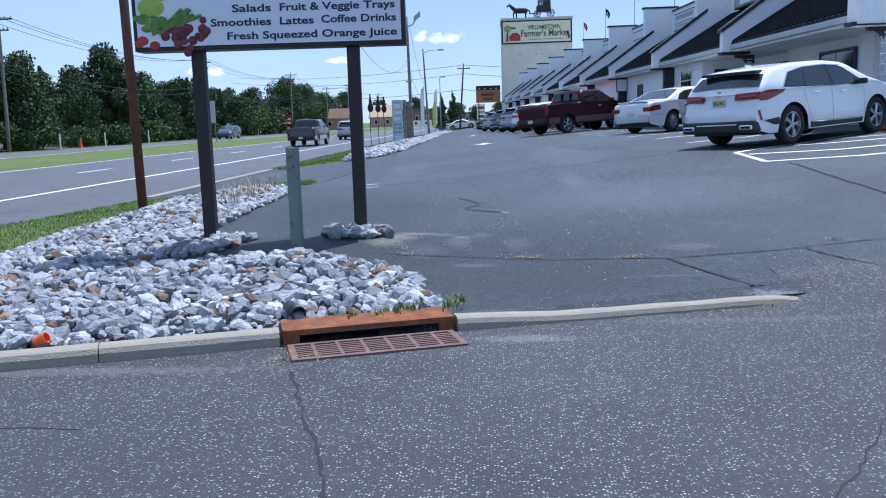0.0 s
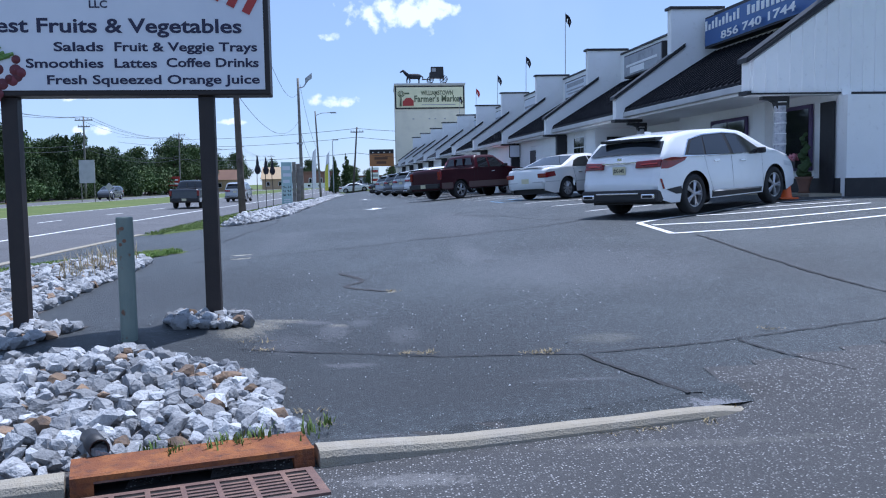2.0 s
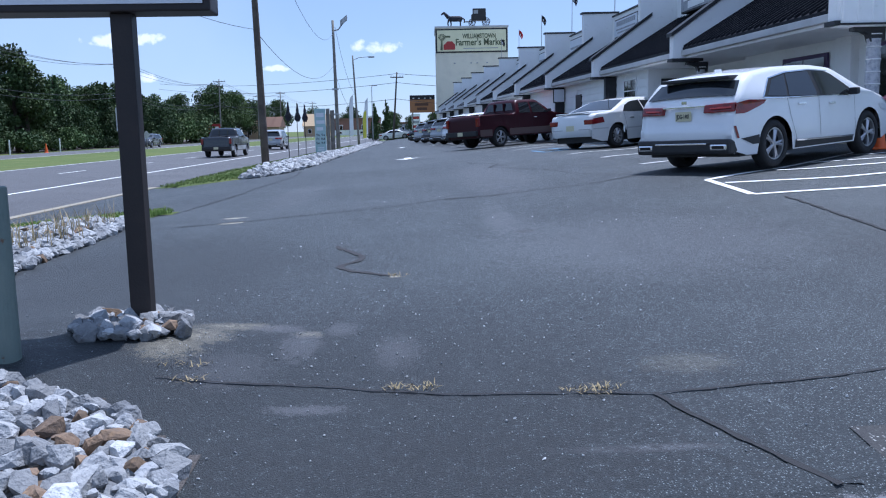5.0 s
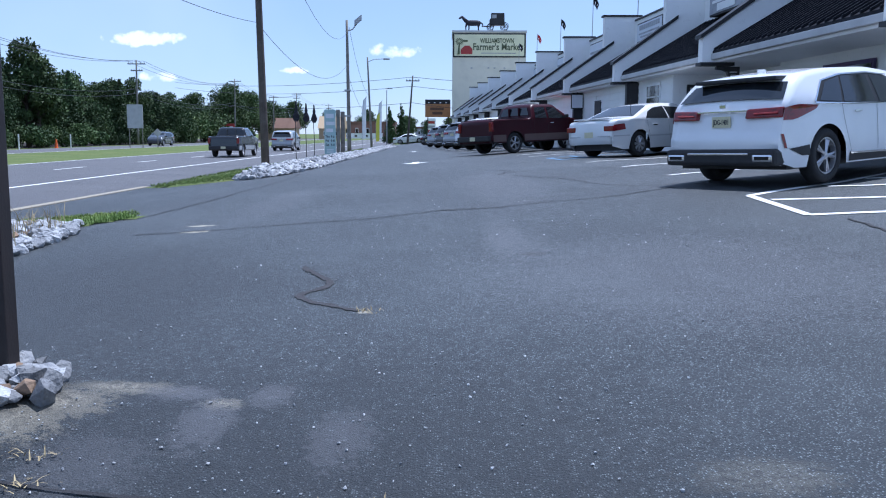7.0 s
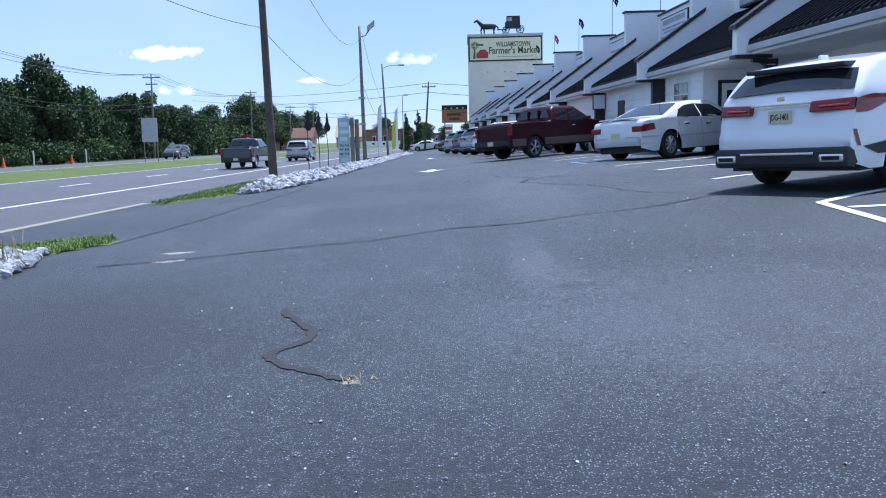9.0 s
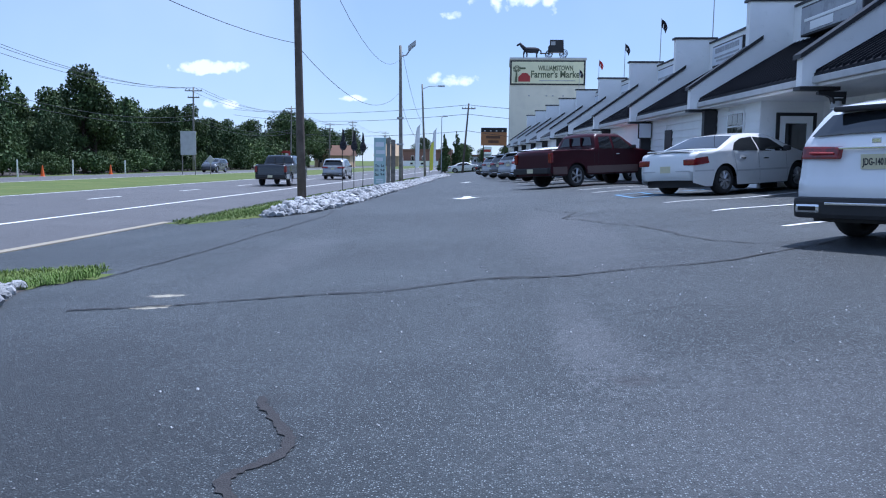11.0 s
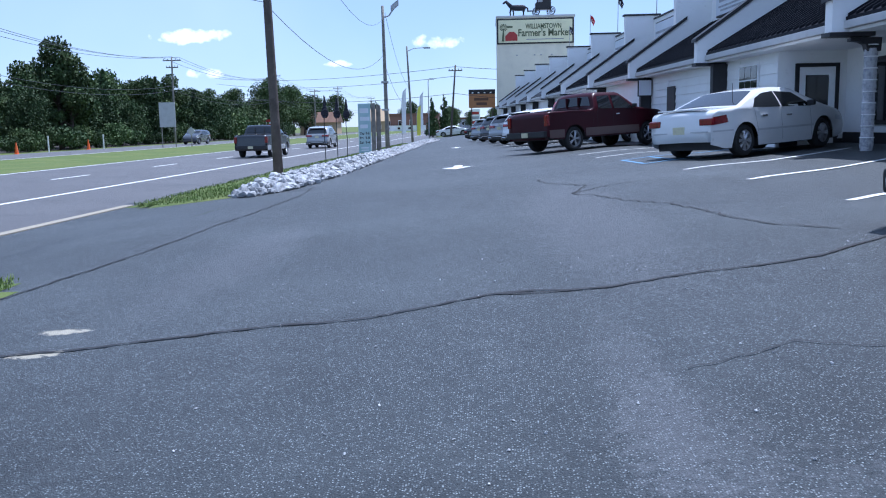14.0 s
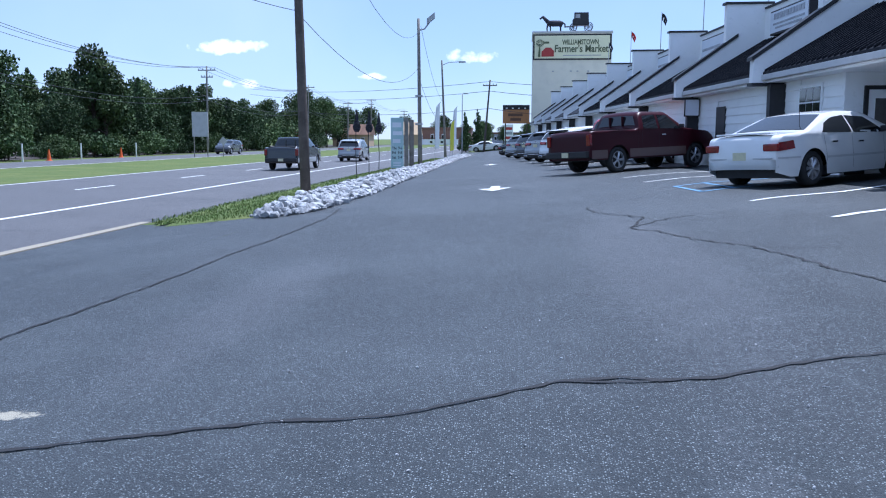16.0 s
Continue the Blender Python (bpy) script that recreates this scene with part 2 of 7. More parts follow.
# near-black painted in for shade inside hollows: drain, wheel arches, exhausts, truck bed
M_SHADE = material("hollow_shade", (0.012, 0.011, 0.01), 0.9)
M_BROWN = material("brown_steel", (0.013, 0.009, 0.009), 0.5, 0.0, [((0.024, 0.015, 0.013), 5, 0.45, 0.25, 0.7)], 0.1, 60)
M_RUSTPOLE = material("rust_pole", (0.13, 0.045, 0.03), 0.7, 0.1, [((0.06, 0.03, 0.025), 6, 0.45, 0.2, 0.8)], 0.3, 70)
M_BOLLARD = material("bollard_paint", (0.155, 0.195, 0.175), 0.6, 0, [((0.11, 0.16, 0.15), 4, 0.45, 0.25, 0.7), ((0.13, 0.07, 0.035), 8, 0.63, 0.05, 0.95)], 0.25, 40)
M_WHITE = material("white_paint", (0.88, 0.88, 0.87), 0.6, 0, [((0.8, 0.8, 0.79), 1.2, 0.45, 0.3, 0.6), ((0.5, 0.49, 0.47), 7, 0.6, 0.2, 0.35)], 0.15, 40, 0.3)
M_SIDING = material("white_siding", (0.88, 0.88, 0.86), 0.55, 0, [((0.8, 0.79, 0.77), 1.6, 0.45, 0.3, 0.6)], 0.05, 30, 0.3)
M_STUCCO = material("cream_stucco", (0.72, 0.68, 0.55), 0.85, 0, [((0.6, 0.57, 0.47), 0.6, 0.45, 0.25, 0.7), ((0.5, 0.47, 0.4), 4, 0.6, 0.2, 0.3)], 0.2, 30, 0.2)
M_BLACK = material("black_metal", (0.008, 0.009, 0.014), 0.6, 0.0, [((0.022, 0.023, 0.028), 3, 0.45, 0.25, 0.7)], 0.05, 30, 0.15)
M_TRIM = material("black_trim", (0.014, 0.014, 0.017), 0.55, 0, [((0.03, 0.03, 0.032), 5, 0.5, 0.2, 0.6)], 0.1, 40)
M_GUTTER = material("grey_gutter", (0.5, 0.5, 0.5), 0.5, 0, [((0.38, 0.38, 0.38), 2, 0.45, 0.25, 0.6)], 0.05, 30)
M_GLASS = material("dark_glass", (0.012, 0.014, 0.017), 0.04, 0, [((0.02, 0.023, 0.026), 1.5, 0.45, 0.2, 0.6)], 0, 1, 0.8)
M_PURPLE = material("purple_frame", (0.075, 0.045, 0.12), 0.5, 0, [((0.04, 0.025, 0.07), 4, 0.5, 0.2, 0.6)])
M_BARK = material("wrapped_column", (0.5, 0.5, 0.52), 0.8, 0, [((0.26, 0.27, 0.31), 14, 0.45, 0.2, 0.9), ((0.66, 0.66, 0.66), 30, 0.55, 0.2, 0.5)], 0.9, 30)
M_LINE = material("line_paint", (0.74, 0.74, 0.72), 0.7, 0, [((0.5, 0.5, 0.49), 3, 0.5, 0.25, 0.5), ((0.1, 0.1, 0.1), 22, 0.66, 0.1, 0.6)], 0.2, 80)
M_LINEB = material("blue_line", (0.1, 0.24, 0.4), 0.7, 0, [((0.4, 0.45, 0.5), 8, 0.5, 0.2, 0.6)])
M_WOOD = material("pole_wood", (0.12, 0.1, 0.085), 0.85, 0, [((0.07, 0.058, 0.05), 3, 0.45, 0.2, 0.8), ((0.19, 0.165, 0.14), 12, 0.52, 0.2, 0.6)], 0.5, 50, 0.2)
M_WOODG = material("grey_pole_wood", (0.24, 0.225, 0.2), 0.85, 0, [((0.15, 0.14, 0.125), 3, 0.45, 0.2, 0.8)], 0.4, 50, 0.2)
M_GALV = material("galvanised", (0.4, 0.41, 0.42), 0.45, 0.6, [((0.3, 0.31, 0.32), 4, 0.45, 0.2, 0.7)])
M_CABLE = material("cable", (0.06, 0.06, 0.065), 0.6)
M_TYRE = material("tyre", (0.016, 0.016, 0.017), 0.8, 0, [((0.03, 0.03, 0.03), 20, 0.5, 0.2, 0.6)], 0.3, 60)
M_RIM = material("alloy", (0.5, 0.5, 0.52), 0.3, 0.8, [((0.36, 0.36, 0.38), 6, 0.5, 0.2, 0.5)])
M_RIMD = material("dark_alloy", (0.09, 0.09, 0.1), 0.4, 0.7)
M_PLASTIC = material("dark_plastic", (0.018, 0.018, 0.02), 0.55, 0, [((0.03, 0.03, 0.032), 6, 0.5, 0.2, 0.5)], 0.1, 80)
M_CHROME = material("chrome", (0.75, 0.76, 0.78), 0.12, 1.0)
M_TAIL = material("tail_lamp", (0.2, 0.006, 0.008), 0.15, 0, [((0.09, 0.003, 0.005), 14, 0.5, 0.12, 0.9)], 0, 1, 0.5, 0.3)
M_HEAD = material("head_lamp", (0.6, 0.62, 0.65), 0.1, 0, (), 0, 1, 0.6, 0.5)
M_PLATE = material("plate_cream", (0.62, 0.58, 0.38), 0.5, 0, [((0.5, 0.47, 0.33), 20, 0.5, 0.2, 0.5)])
M_INK = material("dark_ink", (0.02, 0.022, 0.03), 0.6)
M_LEAF = material("leaf", (0.06, 0.095, 0.032), 0.65, 0, [((0.09, 0.12, 0.04), 0.25, 0.45, 0.2, 0.8), ((0.022, 0.045, 0.014), 0.6, 0.52, 0.2, 0.7)], 0, 1, 0.25, vary=0.35)
M_LEAFD = material("dark_leaf", (0.045, 0.075, 0.028), 0.65, 0, [((0.075, 0.105, 0.035), 0.3, 0.48, 0.2, 0.7)], 0, 1, 0.25, vary=0.35)
M_TRUNK = material("bark", (0.07, 0.055, 0.045), 0.9, 0, [((0.11, 0.09, 0.075), 6, 0.5, 0.2, 0.7)], 0.6, 20, 0.1)
M_CONE = material("orange_plastic", (0.75, 0.13, 0.02), 0.5, 0, [((0.55, 0.1, 0.02), 6, 0.5, 0.2, 0.5)])
M_SIGN = material("sign_face", (0.66, 0.69, 0.74), 0.35, 0, [((0.58, 0.61, 0.67), 1.4, 0.45, 0.25, 0.6)], 0, 1, 0.4)
M_NAVY = material("navy_ink", (0.015, 0.016, 0.05), 0.5)
M_RED = material("red_ink", (0.36, 0.035, 0.03), 0.5, 0, [((0.24, 0.02, 0.02), 5, 0.5, 0.2, 0.6)])
M_GREEN = material("green_ink", (0.1, 0.2, 0.04), 0.6, 0, [((0.2, 0.3, 0.08), 14, 0.45, 0.2, 0.8)])
M_APPLE = material("apple_green", (0.35, 0.46, 0.08), 0.5, 0, [((0.25, 0.36, 0.06), 9, 0.5, 0.2, 0.6)])
M_GRAPE = material("grape_ink", (0.11, 0.02, 0.03), 0.5, 0, [((0.2, 0.05, 0.06), 12, 0.5, 0.2, 0.7)], vary=0.3)
M_ORANGE = material("orange_ink", (0.6, 0.3, 0.06), 0.5, 0, [((0.45, 0.2, 0.05), 9, 0.5, 0.2, 0.6)])
M_CREAM = material("cream_sign", (0.72, 0.7, 0.46), 0.5, 0, [((0.64, 0.62, 0.42), 0.8, 0.45, 0.25, 0.6)])
M_SAGE = material("sage_ink", (0.1, 0.12, 0.06), 0.6)
M_BLUESIGN = material("blue_sign", (0.045, 0.12, 0.33), 0.4, 0, [((0.035, 0.09, 0.27), 1.5, 0.45, 0.2, 0.6)])
M_GREYSIGN = material("grey_sign", (0.33, 0.34, 0.37), 0.4, 0, [((0.2, 0.21, 0.23), 1.8, 0.5, 0.1, 0.8)])
M_TEAL = material("teal_board", (0.34, 0.5, 0.52), 0.5, 0, [((0.5, 0.6, 0.6), 1.1, 0.45, 0.25, 0.7)])
M_BROWNSIGN = material("brown_sign", (0.5, 0.23, 0.09), 0.6, 0, [((0.4, 0.18, 0.07), 2, 0.45, 0.25, 0.7)])
M_BRICK = material("brown_brick", (0.2, 0.11, 0.08), 0.85, 0, [((0.14, 0.08, 0.06), 6, 0.5, 0.2, 0.7)])
M_TAN = material("tan_wall", (0.45, 0.33, 0.2), 0.8, 0, [((0.36, 0.26, 0.16), 2, 0.45, 0.25, 0.6)])
M_ROOFB = material("brown_shingle", (0.16, 0.09, 0.06), 0.9, 0, [((0.1, 0.06, 0.045), 3, 0.5, 0.2, 0.6)])
M_FLOWER = material("flowers", (0.5, 0.16, 0.2), 0.6, 0, [((0.6, 0.4, 0.42), 20, 0.5, 0.1, 0.8)], vary=0.3)
M_POT = material("clay_pot", (0.2, 0.11, 0.08), 0.8, 0, [((0.12, 0.08, 0.06), 8, 0.5, 0.2, 0.6)])
M_FLAGR = material("flag_red", (0.45, 0.06, 0.06), 0.8)
M_FLAGD = material("flag_dark", (0.02, 0.02, 0.03), 0.8)
M_YELLOW = material("yellow_cloth", (0.65, 0.62, 0.08), 0.8)


def paint(name, colour, rough=0.25, coat=0.8):
    return material(name, colour, rough, 0.0, [(tuple(c * 0.88 for c in colour), 1.5, 0.45, 0.3, 0.5)], 0, 1, 0.5, coat)


# ---- helpers for building ----
def obj(name, bm, mat, parent=None, label="", smooth=False):
    me = bpy.data.meshes.new(name)
    bm.normal_update()
    bm.to_mesh(me)
    bm.free()
    if smooth:
        for p in me.polygons:
            p.use_smooth = True
    me.materials.append(mat)
    ob = new(name, me)
    if parent is not None:
        ob.parent = parent
    if label:
        ob["label"] = label
    return ob


def part(name, bm, mat, parent, label="", smooth=False):
    return obj(name, bm, mat, parent, label, smooth)


def thing(name, label, category, m=None, group="", kind=""):
    e = new(name)
    e.empty_display_size = 0.2
    if m is not None:
        e.matrix_world = m
    return tagged(e, label, category, group, kind)


def box(bm, x0, x1, y0, y1, z0, z1, shape=None):
    v = [bm.verts.new(p) for p in ((x0, y0, z0), (x1, y0, z0), (x1, y1, z0), (x0, y1, z0), (x0, y0, z1), (x1, y0, z1), (x1, y1, z1), (x0, y1, z1))]
    if shape:
        for k in v:
            k.co = shape(*k.co)
    for f in ((0, 3, 2, 1), (4, 5, 6, 7), (0, 1, 5, 4), (1, 2, 6, 5), (2, 3, 7, 6), (3, 0, 4, 7)):
        bm.faces.new([v[i] for i in f])
    return v


def cube(x0, x1, y0, y1, z0, z1, shape=None, bevel=0.0):
    bm = bmesh.new()
    box(bm, x0, x1, y0, y1, z0, z1, shape)
    if bevel:
        bmesh.ops.bevel(bm, geom=bm.edges[:], offset=bevel, segments=2, affect='EDGES', profile=0.6)
    return bm


def tube(bm, pts, radii, n=10, caps=True):
    """A round bar along points."""
    pts = [Vector(p) for p in pts]
    if isinstance(radii, (int, float)):
        radii = [radii] * len(pts)
    rings = []
    for i, p in enumerate(pts):
        d = (pts[min(i + 1, len(pts) - 1)] - pts[max(i - 1, 0)]).normalized()
        a = d.orthogonal().normalized() if i == 0 else (rings_a - d * rings_a.dot(d)).normalized()
        rings_a = a
        b = d.cross(a)
        rings.append([bm.verts.new(p + (a * math.cos(k * 2 * math.pi / n) + b * math.sin(k * 2 * math.pi / n)) * radii[i]) for k in range(n)])
    for r, s in zip(rings, rings[1:]):
        for k in range(n):
            bm.faces.new((r[k], r[(k + 1) % n], s[(k + 1) % n], s[k]))
    if caps:
        bm.faces.new(rings[0][::-1])
        bm.faces.new(rings[-1])
    return bm


def lathe(bm, prof, n=24, axis='z', centre=(0, 0, 0), closed=False):
    """Turns a profile (radius, height) round an axis."""
    c = Vector(centre)
    rings = []
    for r, h in prof:
        ring = []
        for k in range(n):
            a = 2 * math.pi * k / n
            p = (r * math.cos(a), r * math.sin(a), h) if axis == 'z' else (r * math.cos(a), h, r * math.sin(a))
            ring.append(bm.verts.new(c + Vector(p)))
        rings.append(ring)
    pairs = list(zip(rings, rings[1:])) + ([(rings[-1], rings[0])] if closed else [])
    for a, b in pairs:
        for k in range(n):
            f = (a[k], a[(k + 1) % n], b[(k + 1) % n], b[k])
            bm.faces.new(f if axis == 'z' else f[::-1])
    return bm


def prism(bm, poly, a, b, place):
    """A flat outline (p, q) made thick from a to b; place(p, q, t) gives the point."""
    lo = [bm.verts.new(place(p, q, a)) for p, q in poly]
    hi = [bm.verts.new(place(p, q, b)) for p, q in poly]
    n = len(poly)
    bm.faces.new(lo[::-1])
    bm.faces.new(hi)
    for k in range(n):
        bm.faces.new((lo[k], lo[(k + 1) % n], hi[(k + 1) % n], hi[k]))
    bmesh.ops.recalc_face_normals(bm, faces=bm.faces[:])
    return bm


def lettering(text, size, mat, parent, m, width=0.0, name="lettering", align='LEFT', depth=0.003):
    cu = bpy.data.curves.new("text", 'FONT')
    cu.body, cu.size, cu.align_x, cu.extrude = text, size, align, depth
    cu.resolution_u = 3
    cu.offset = size * 0.022
    ob = bpy.data.objects.new("text", cu)
    scene.collection.objects.link(ob)
    bpy.context.view_layer.update()
    me = bpy.data.meshes.new_from_object(ob.evaluated_get(bpy.context.evaluated_depsgraph_get()))
    scene.collection.objects.unlink(ob)
    bpy.data.objects.remove(ob)
    xs = [v.co.x for v in me.vertices]
    have = max(xs) - min(xs)
    k = width / have if width else 1.0
    for v in me.vertices:
        v.co.x *= k
    me.materials.clear()
    me.materials.append(mat)
    t = new(name, me)
    t.parent = parent
    t.matrix_local = m
    return t


# ---- lie of the land ----
def table(t, rows):
    if t <= rows[0][0]:
        return rows[0][1]
    for (a, u), (b, v) in zip(rows, rows[1:]):
        if t <= b:
            return u + (v - u) * (t - a) / (b - a)
    return rows[-1][1]


BASE = [(6.9, -0.24), (8.0, -0.21), (9.0, -0.155), (10.4, -0.07), (12.0, 0.015), (13.5, 0.09), (16.7, 0.19), (20.0, 0.235), (25.0, 0.27), (32.0, 0.26), (45.0, 0.2), (70.0, 0.1)]
SLOPE = [(6.9, 0.0), (8.2, 0.008), (9.5, 0.02), (13.0, 0.04), (15.0, 0.055), (17.5, 0.066)]
KERB = Vector((-0.83, 6.85))
KD = Vector((math.cos(radians(17.7)), math.sin(radians(17.7))))
KN = Vector((-KD.y, KD.x))
GUTTER = -0.30


def smooth(t):
    t = min(1.0, max(0.0, t))
    return t * t * (3 - 2 * t)


def lot(x, y):
    k = table(y, SLOPE)
    h = k * (min(x, 5.0) + 0.25 * max(0.0, min(x - 5.0, 1.5)) + 0.95 * max(0.0, min(x - 6.5, 3.0))) if x > 0 else 0.05 * x - 0.06 * max(0.0, -x - 3.0)
    mound = 0.19 * math.exp(-((x + 1.5) / 1.5) ** 2 - ((y - 10.1) / 1.15) ** 2)
    return max(-0.28, table(y, BASE) + h) + mound


def gz(x, y):
    q = (Vector((x, y)) - KERB).dot(KN)
    s = (Vector((x, y)) - KERB).dot(KD)
    if q > 0.1:
        return lot(x, y)
    ramp = smooth((s - 3.6) / 1.2) * smooth((q + 1.8) / 1.9)
    return GUTTER * (1 - ramp) + lot(x, max(y, 6.9)) * ramp


def frange(a, b, step):
    n = max(1, round((b - a) / step))
    return [a + (b - a) * k / n for k in range(n + 1)]


def sheet(name, xs, ys, mat, lift=0.0, keep=None, label="", category=""):
    """A sheet of paving over the land, where keep(x, y) holds."""
    bm = bmesh.new()
    v = {}
    for i, x in enumerate(xs):
        for j, y in enumerate(ys):
            v[i, j] = bm.verts.new((x, y, gz(x, y) + lift))
    for i in range(len(xs) - 1):
        for j in range(len(ys) - 1):
            if keep is None or keep((xs[i] + xs[i + 1]) / 2, (ys[j] + ys[j + 1]) / 2):
                bm.faces.new((v[i, j], v[i + 1, j], v[i + 1, j + 1], v[i, j + 1]))
    bmesh.ops.delete(bm, geom=[k for k in bm.verts if not k.link_faces], context='VERTS')
    return tagged(obj(name, bm, mat, smooth=True), label, category, kind="structure")


def kerb_pt(s, q, z):
    p = KERB + KD * s + KN * q
    return (p.x, p.y, z)


def strip(bm, pts, width, lift=0.004, jitter=0.0, step=0.12, seed=1):
    """A thin band lying on the land along a line of (x, y)."""
    rnd = random.Random(seed)
    line = []
    for (a, b), (c, d) in zip(pts, pts[1:]):
        n = max(1, int(math.hypot(c - a, d - b) / step))
        line += [(a + (c - a) * k / n, b + (d - b) * k / n) for k in range(n)]
    line.append(pts[-1])
    prev = None
    drift = 0.0
    for i, (x, y) in enumerate(line):
        a, b = line[max(i - 1, 0)], line[min(i + 1, len(line) - 1)]
        d = Vector((b[0] - a[0], b[1] - a[1]))
        d.normalize()
        nrm = Vector((-d.y, d.x))
        drift = 0.7 * drift + jitter * rnd.uniform(-1, 1)
        w = width / 2 * (rnd.uniform(0.45, 1.3) if jitter else 1.0)
        row = []
        for sgn in (-1, 1):
            px, py = x + nrm.x * (drift + sgn * w), y + nrm.y * (drift + sgn * w)
            row.append(bm.verts.new((px, py, gz(px, py) + lift)))
        if prev:
            bm.faces.new((prev[0], row[0], row[1], prev[1]))
        prev = row
    return bm


# ---- ground, roads, kerbs ----
bm = bmesh.new()
gx = [-3000, -600, -150, -60, -40, -30, -20, -12, -7, -4, -2, 0, 3, 6, 9, 12, 20, 60, 200, 800, 3000]
gy = [-3000, -400, -60, -20, -5, 2, 6, 8, 10, 13, 17, 22, 30, 45, 70, 110, 200, 500, 1500, 4000]
gv = [[bm.verts.new((x, y, -0.42)) for y in gy] for x in gx]
for i in range(len(gx) - 1):
    for j in range(len(gy) - 1):
        bm.faces.new((gv[i][j], gv[i + 1][j], gv[i + 1][j + 1], gv[i][j + 1]))
tagged(obj("ground", bm, M_GRASS), "wide level ground of mown grass", "ground", kind="structure")


def in_poly(x, y, poly):
    c = False
    for (a, b), (d, e) in zip(poly, poly[1:] + poly[:1]):
        if (b > y) != (e > y) and x < (d - a) * (y - b) / (e - b) + a:
            c = not c
    return c


BED = [(0.26, 7.42), (0.12, 7.8), (-0.08, 8.5), (-0.45, 9.0), (-1.2, 9.4), (-2.9, 9.5), (-3.1, 9.75), (-2.3, 9.9), (-1.95, 10.35), (-2.5, 10.8), (-3.1, 12.1),
       (-3.0, 13.8), (-2.95, 16.2), (-3.4, 17.4), (-4.4, 18.0), (-5.6, 17.0), (-5.6, 13.5), (-5.3, 11.2), (-4.9, 9.5), (-6.0, 7.5), (-9.0, 6.2), (-9.0, 4.4)]
# verge west of the rock bed and the grass tongues
VERGE = [(-9.0, 6.0), (-6.0, 7.4), (-4.8, 9.5), (-5.2, 11.2), (-5.5, 13.5), (-5.5, 17.0), (-4.3, 18.0), (-3.3, 17.3), (-2.8, 17.9), (-3.2, 18.9), (-4.7, 19.4), (-6.2, 19.8), (-6.8, 18.5), (-7.3, 14.5), (-7.8, 9.0), (-9.0, 7.0)]
TONGUE = [(-6.9, 30.3), (-6.2, 29.2), (-4.8, 28.9), (-4.2, 29.0), (-4.8, 34.0), (-5.2, 42.0), (-5.6, 54.0), (-5.6, 90.0), (-7.0, 92.0), (-7.1, 40.0)]
STRIP = [(-4.25, 28.9), (-3.5, 28.1), (-3.0, 28.9), (-2.85, 30.5), (-2.8, 34.0), (-3.05, 44.0), (-3.5, 57.0), (-4.15, 80.0), (-4.0, 100.0), (-5.9, 100.0), (-5.6, 80.0), (-5.6, 54.0), (-5.1, 42.0), (-4.7, 34.0)]


pavement = sheet("pavement", frange(-3.4, 4.6, 0.2) + frange(5, 14, 0.45), frange(6.8, 9.2, 0.12) + frange(9.5, 24, 0.4) + frange(24.6, 60, 1.6)[1:] + [75, 95, 130], M_LOT,
                 keep=lambda x, y: (Vector((x, y)) - KERB).dot(KN) > 0.1, label="dark sealed asphalt of the parking lot, worn and patched", category="parking lot")
sheet("pavement_entrance", frange(-7.05, -3.4, 0.4), frange(18.0, 33, 0.5) + frange(34, 60, 2) + [80, 110, 130], M_LOT, 0.0, label="asphalt of the lot entrance beside the highway", category="parking lot")
sheet("pavement_aisle", frange(-14, -4, 1.0) + frange(-3.8, 9, 0.2) + frange(9.5, 16, 0.5), frange(-6, 3, 1.0) + frange(3.3, 6, 0.3) + frange(6.1, 9.6, 0.12) + frange(9.85, 12, 0.25), M_AISLE, 0.006,
      keep=lambda x, y: (Vector((x, y)) - KERB).dot(KN) < (0.1 if (Vector((x, y)) - KERB).dot(KD) < 4.15 else 0.45), label="grey coarse asphalt of the cross aisle with pale chips", category="road")
sheet("pavement_behind", frange(-60, 60, 20), [-80, -40, -6], M_AISLE, 0.0, label="grey asphalt behind the aisle", category="road")


def flat(name, x0, x1, y0, y1, z, mat, label, category, parent=None):
    bm = bmesh.new()
    for a, b in zip(frange(y0, y1, 40), frange(y0, y1, 40)[1:]):
        bm.faces.new([bm.verts.new(p) for p in ((x0, a, z), (x1, a, z), (x1, b, z), (x0, b, z))])
    ob = obj(name, bm, mat, parent)
    return tagged(ob, label, category, kind="structure") if label else ob


road = flat("road", -19.3, -7.0, -120, 900, -0.30, M_ROAD, "grey two-lane highway carriageway with white lines", "road")
road_2 = flat("road_2", -37.5, -30.0, -120, 900, -0.31, M_ROAD, "far carriageway of the highway, grey asphalt", "road")
flat("median", -30.0, -19.3, -120, 900, -0.305, M_GRASS, "mown grass median strip between the carriageways", "grass")
flat("lane_line", -10.72, -10.55, -60, 500, -0.294, M_LINE, "", "", road)
flat("edge_line", -19.1, -18.95, -60, 500, -0.294, M_LINE, "", "", road)
flat("edge_line", -30.35, -30.2, -60, 500, -0.304, M_LINE, "", "", road_2)
for k in range(-8, 32):
    flat("lane_dash", -14.8, -14.65, 38.4 - 6.1 + 9.6 * k, 38.4 - 6.1 + 9.6 * k + 3.0, -0.294, M_LINE, "", "", road)
bm = bmesh.new()
box(bm, -7.12, -6.9, 19.8, 30.4, -0.34, -0.262)
tagged(obj("gutter_edge", bm, M_CONC), "pale flush concrete edge across the lot entrance", "kerb", kind="structure")


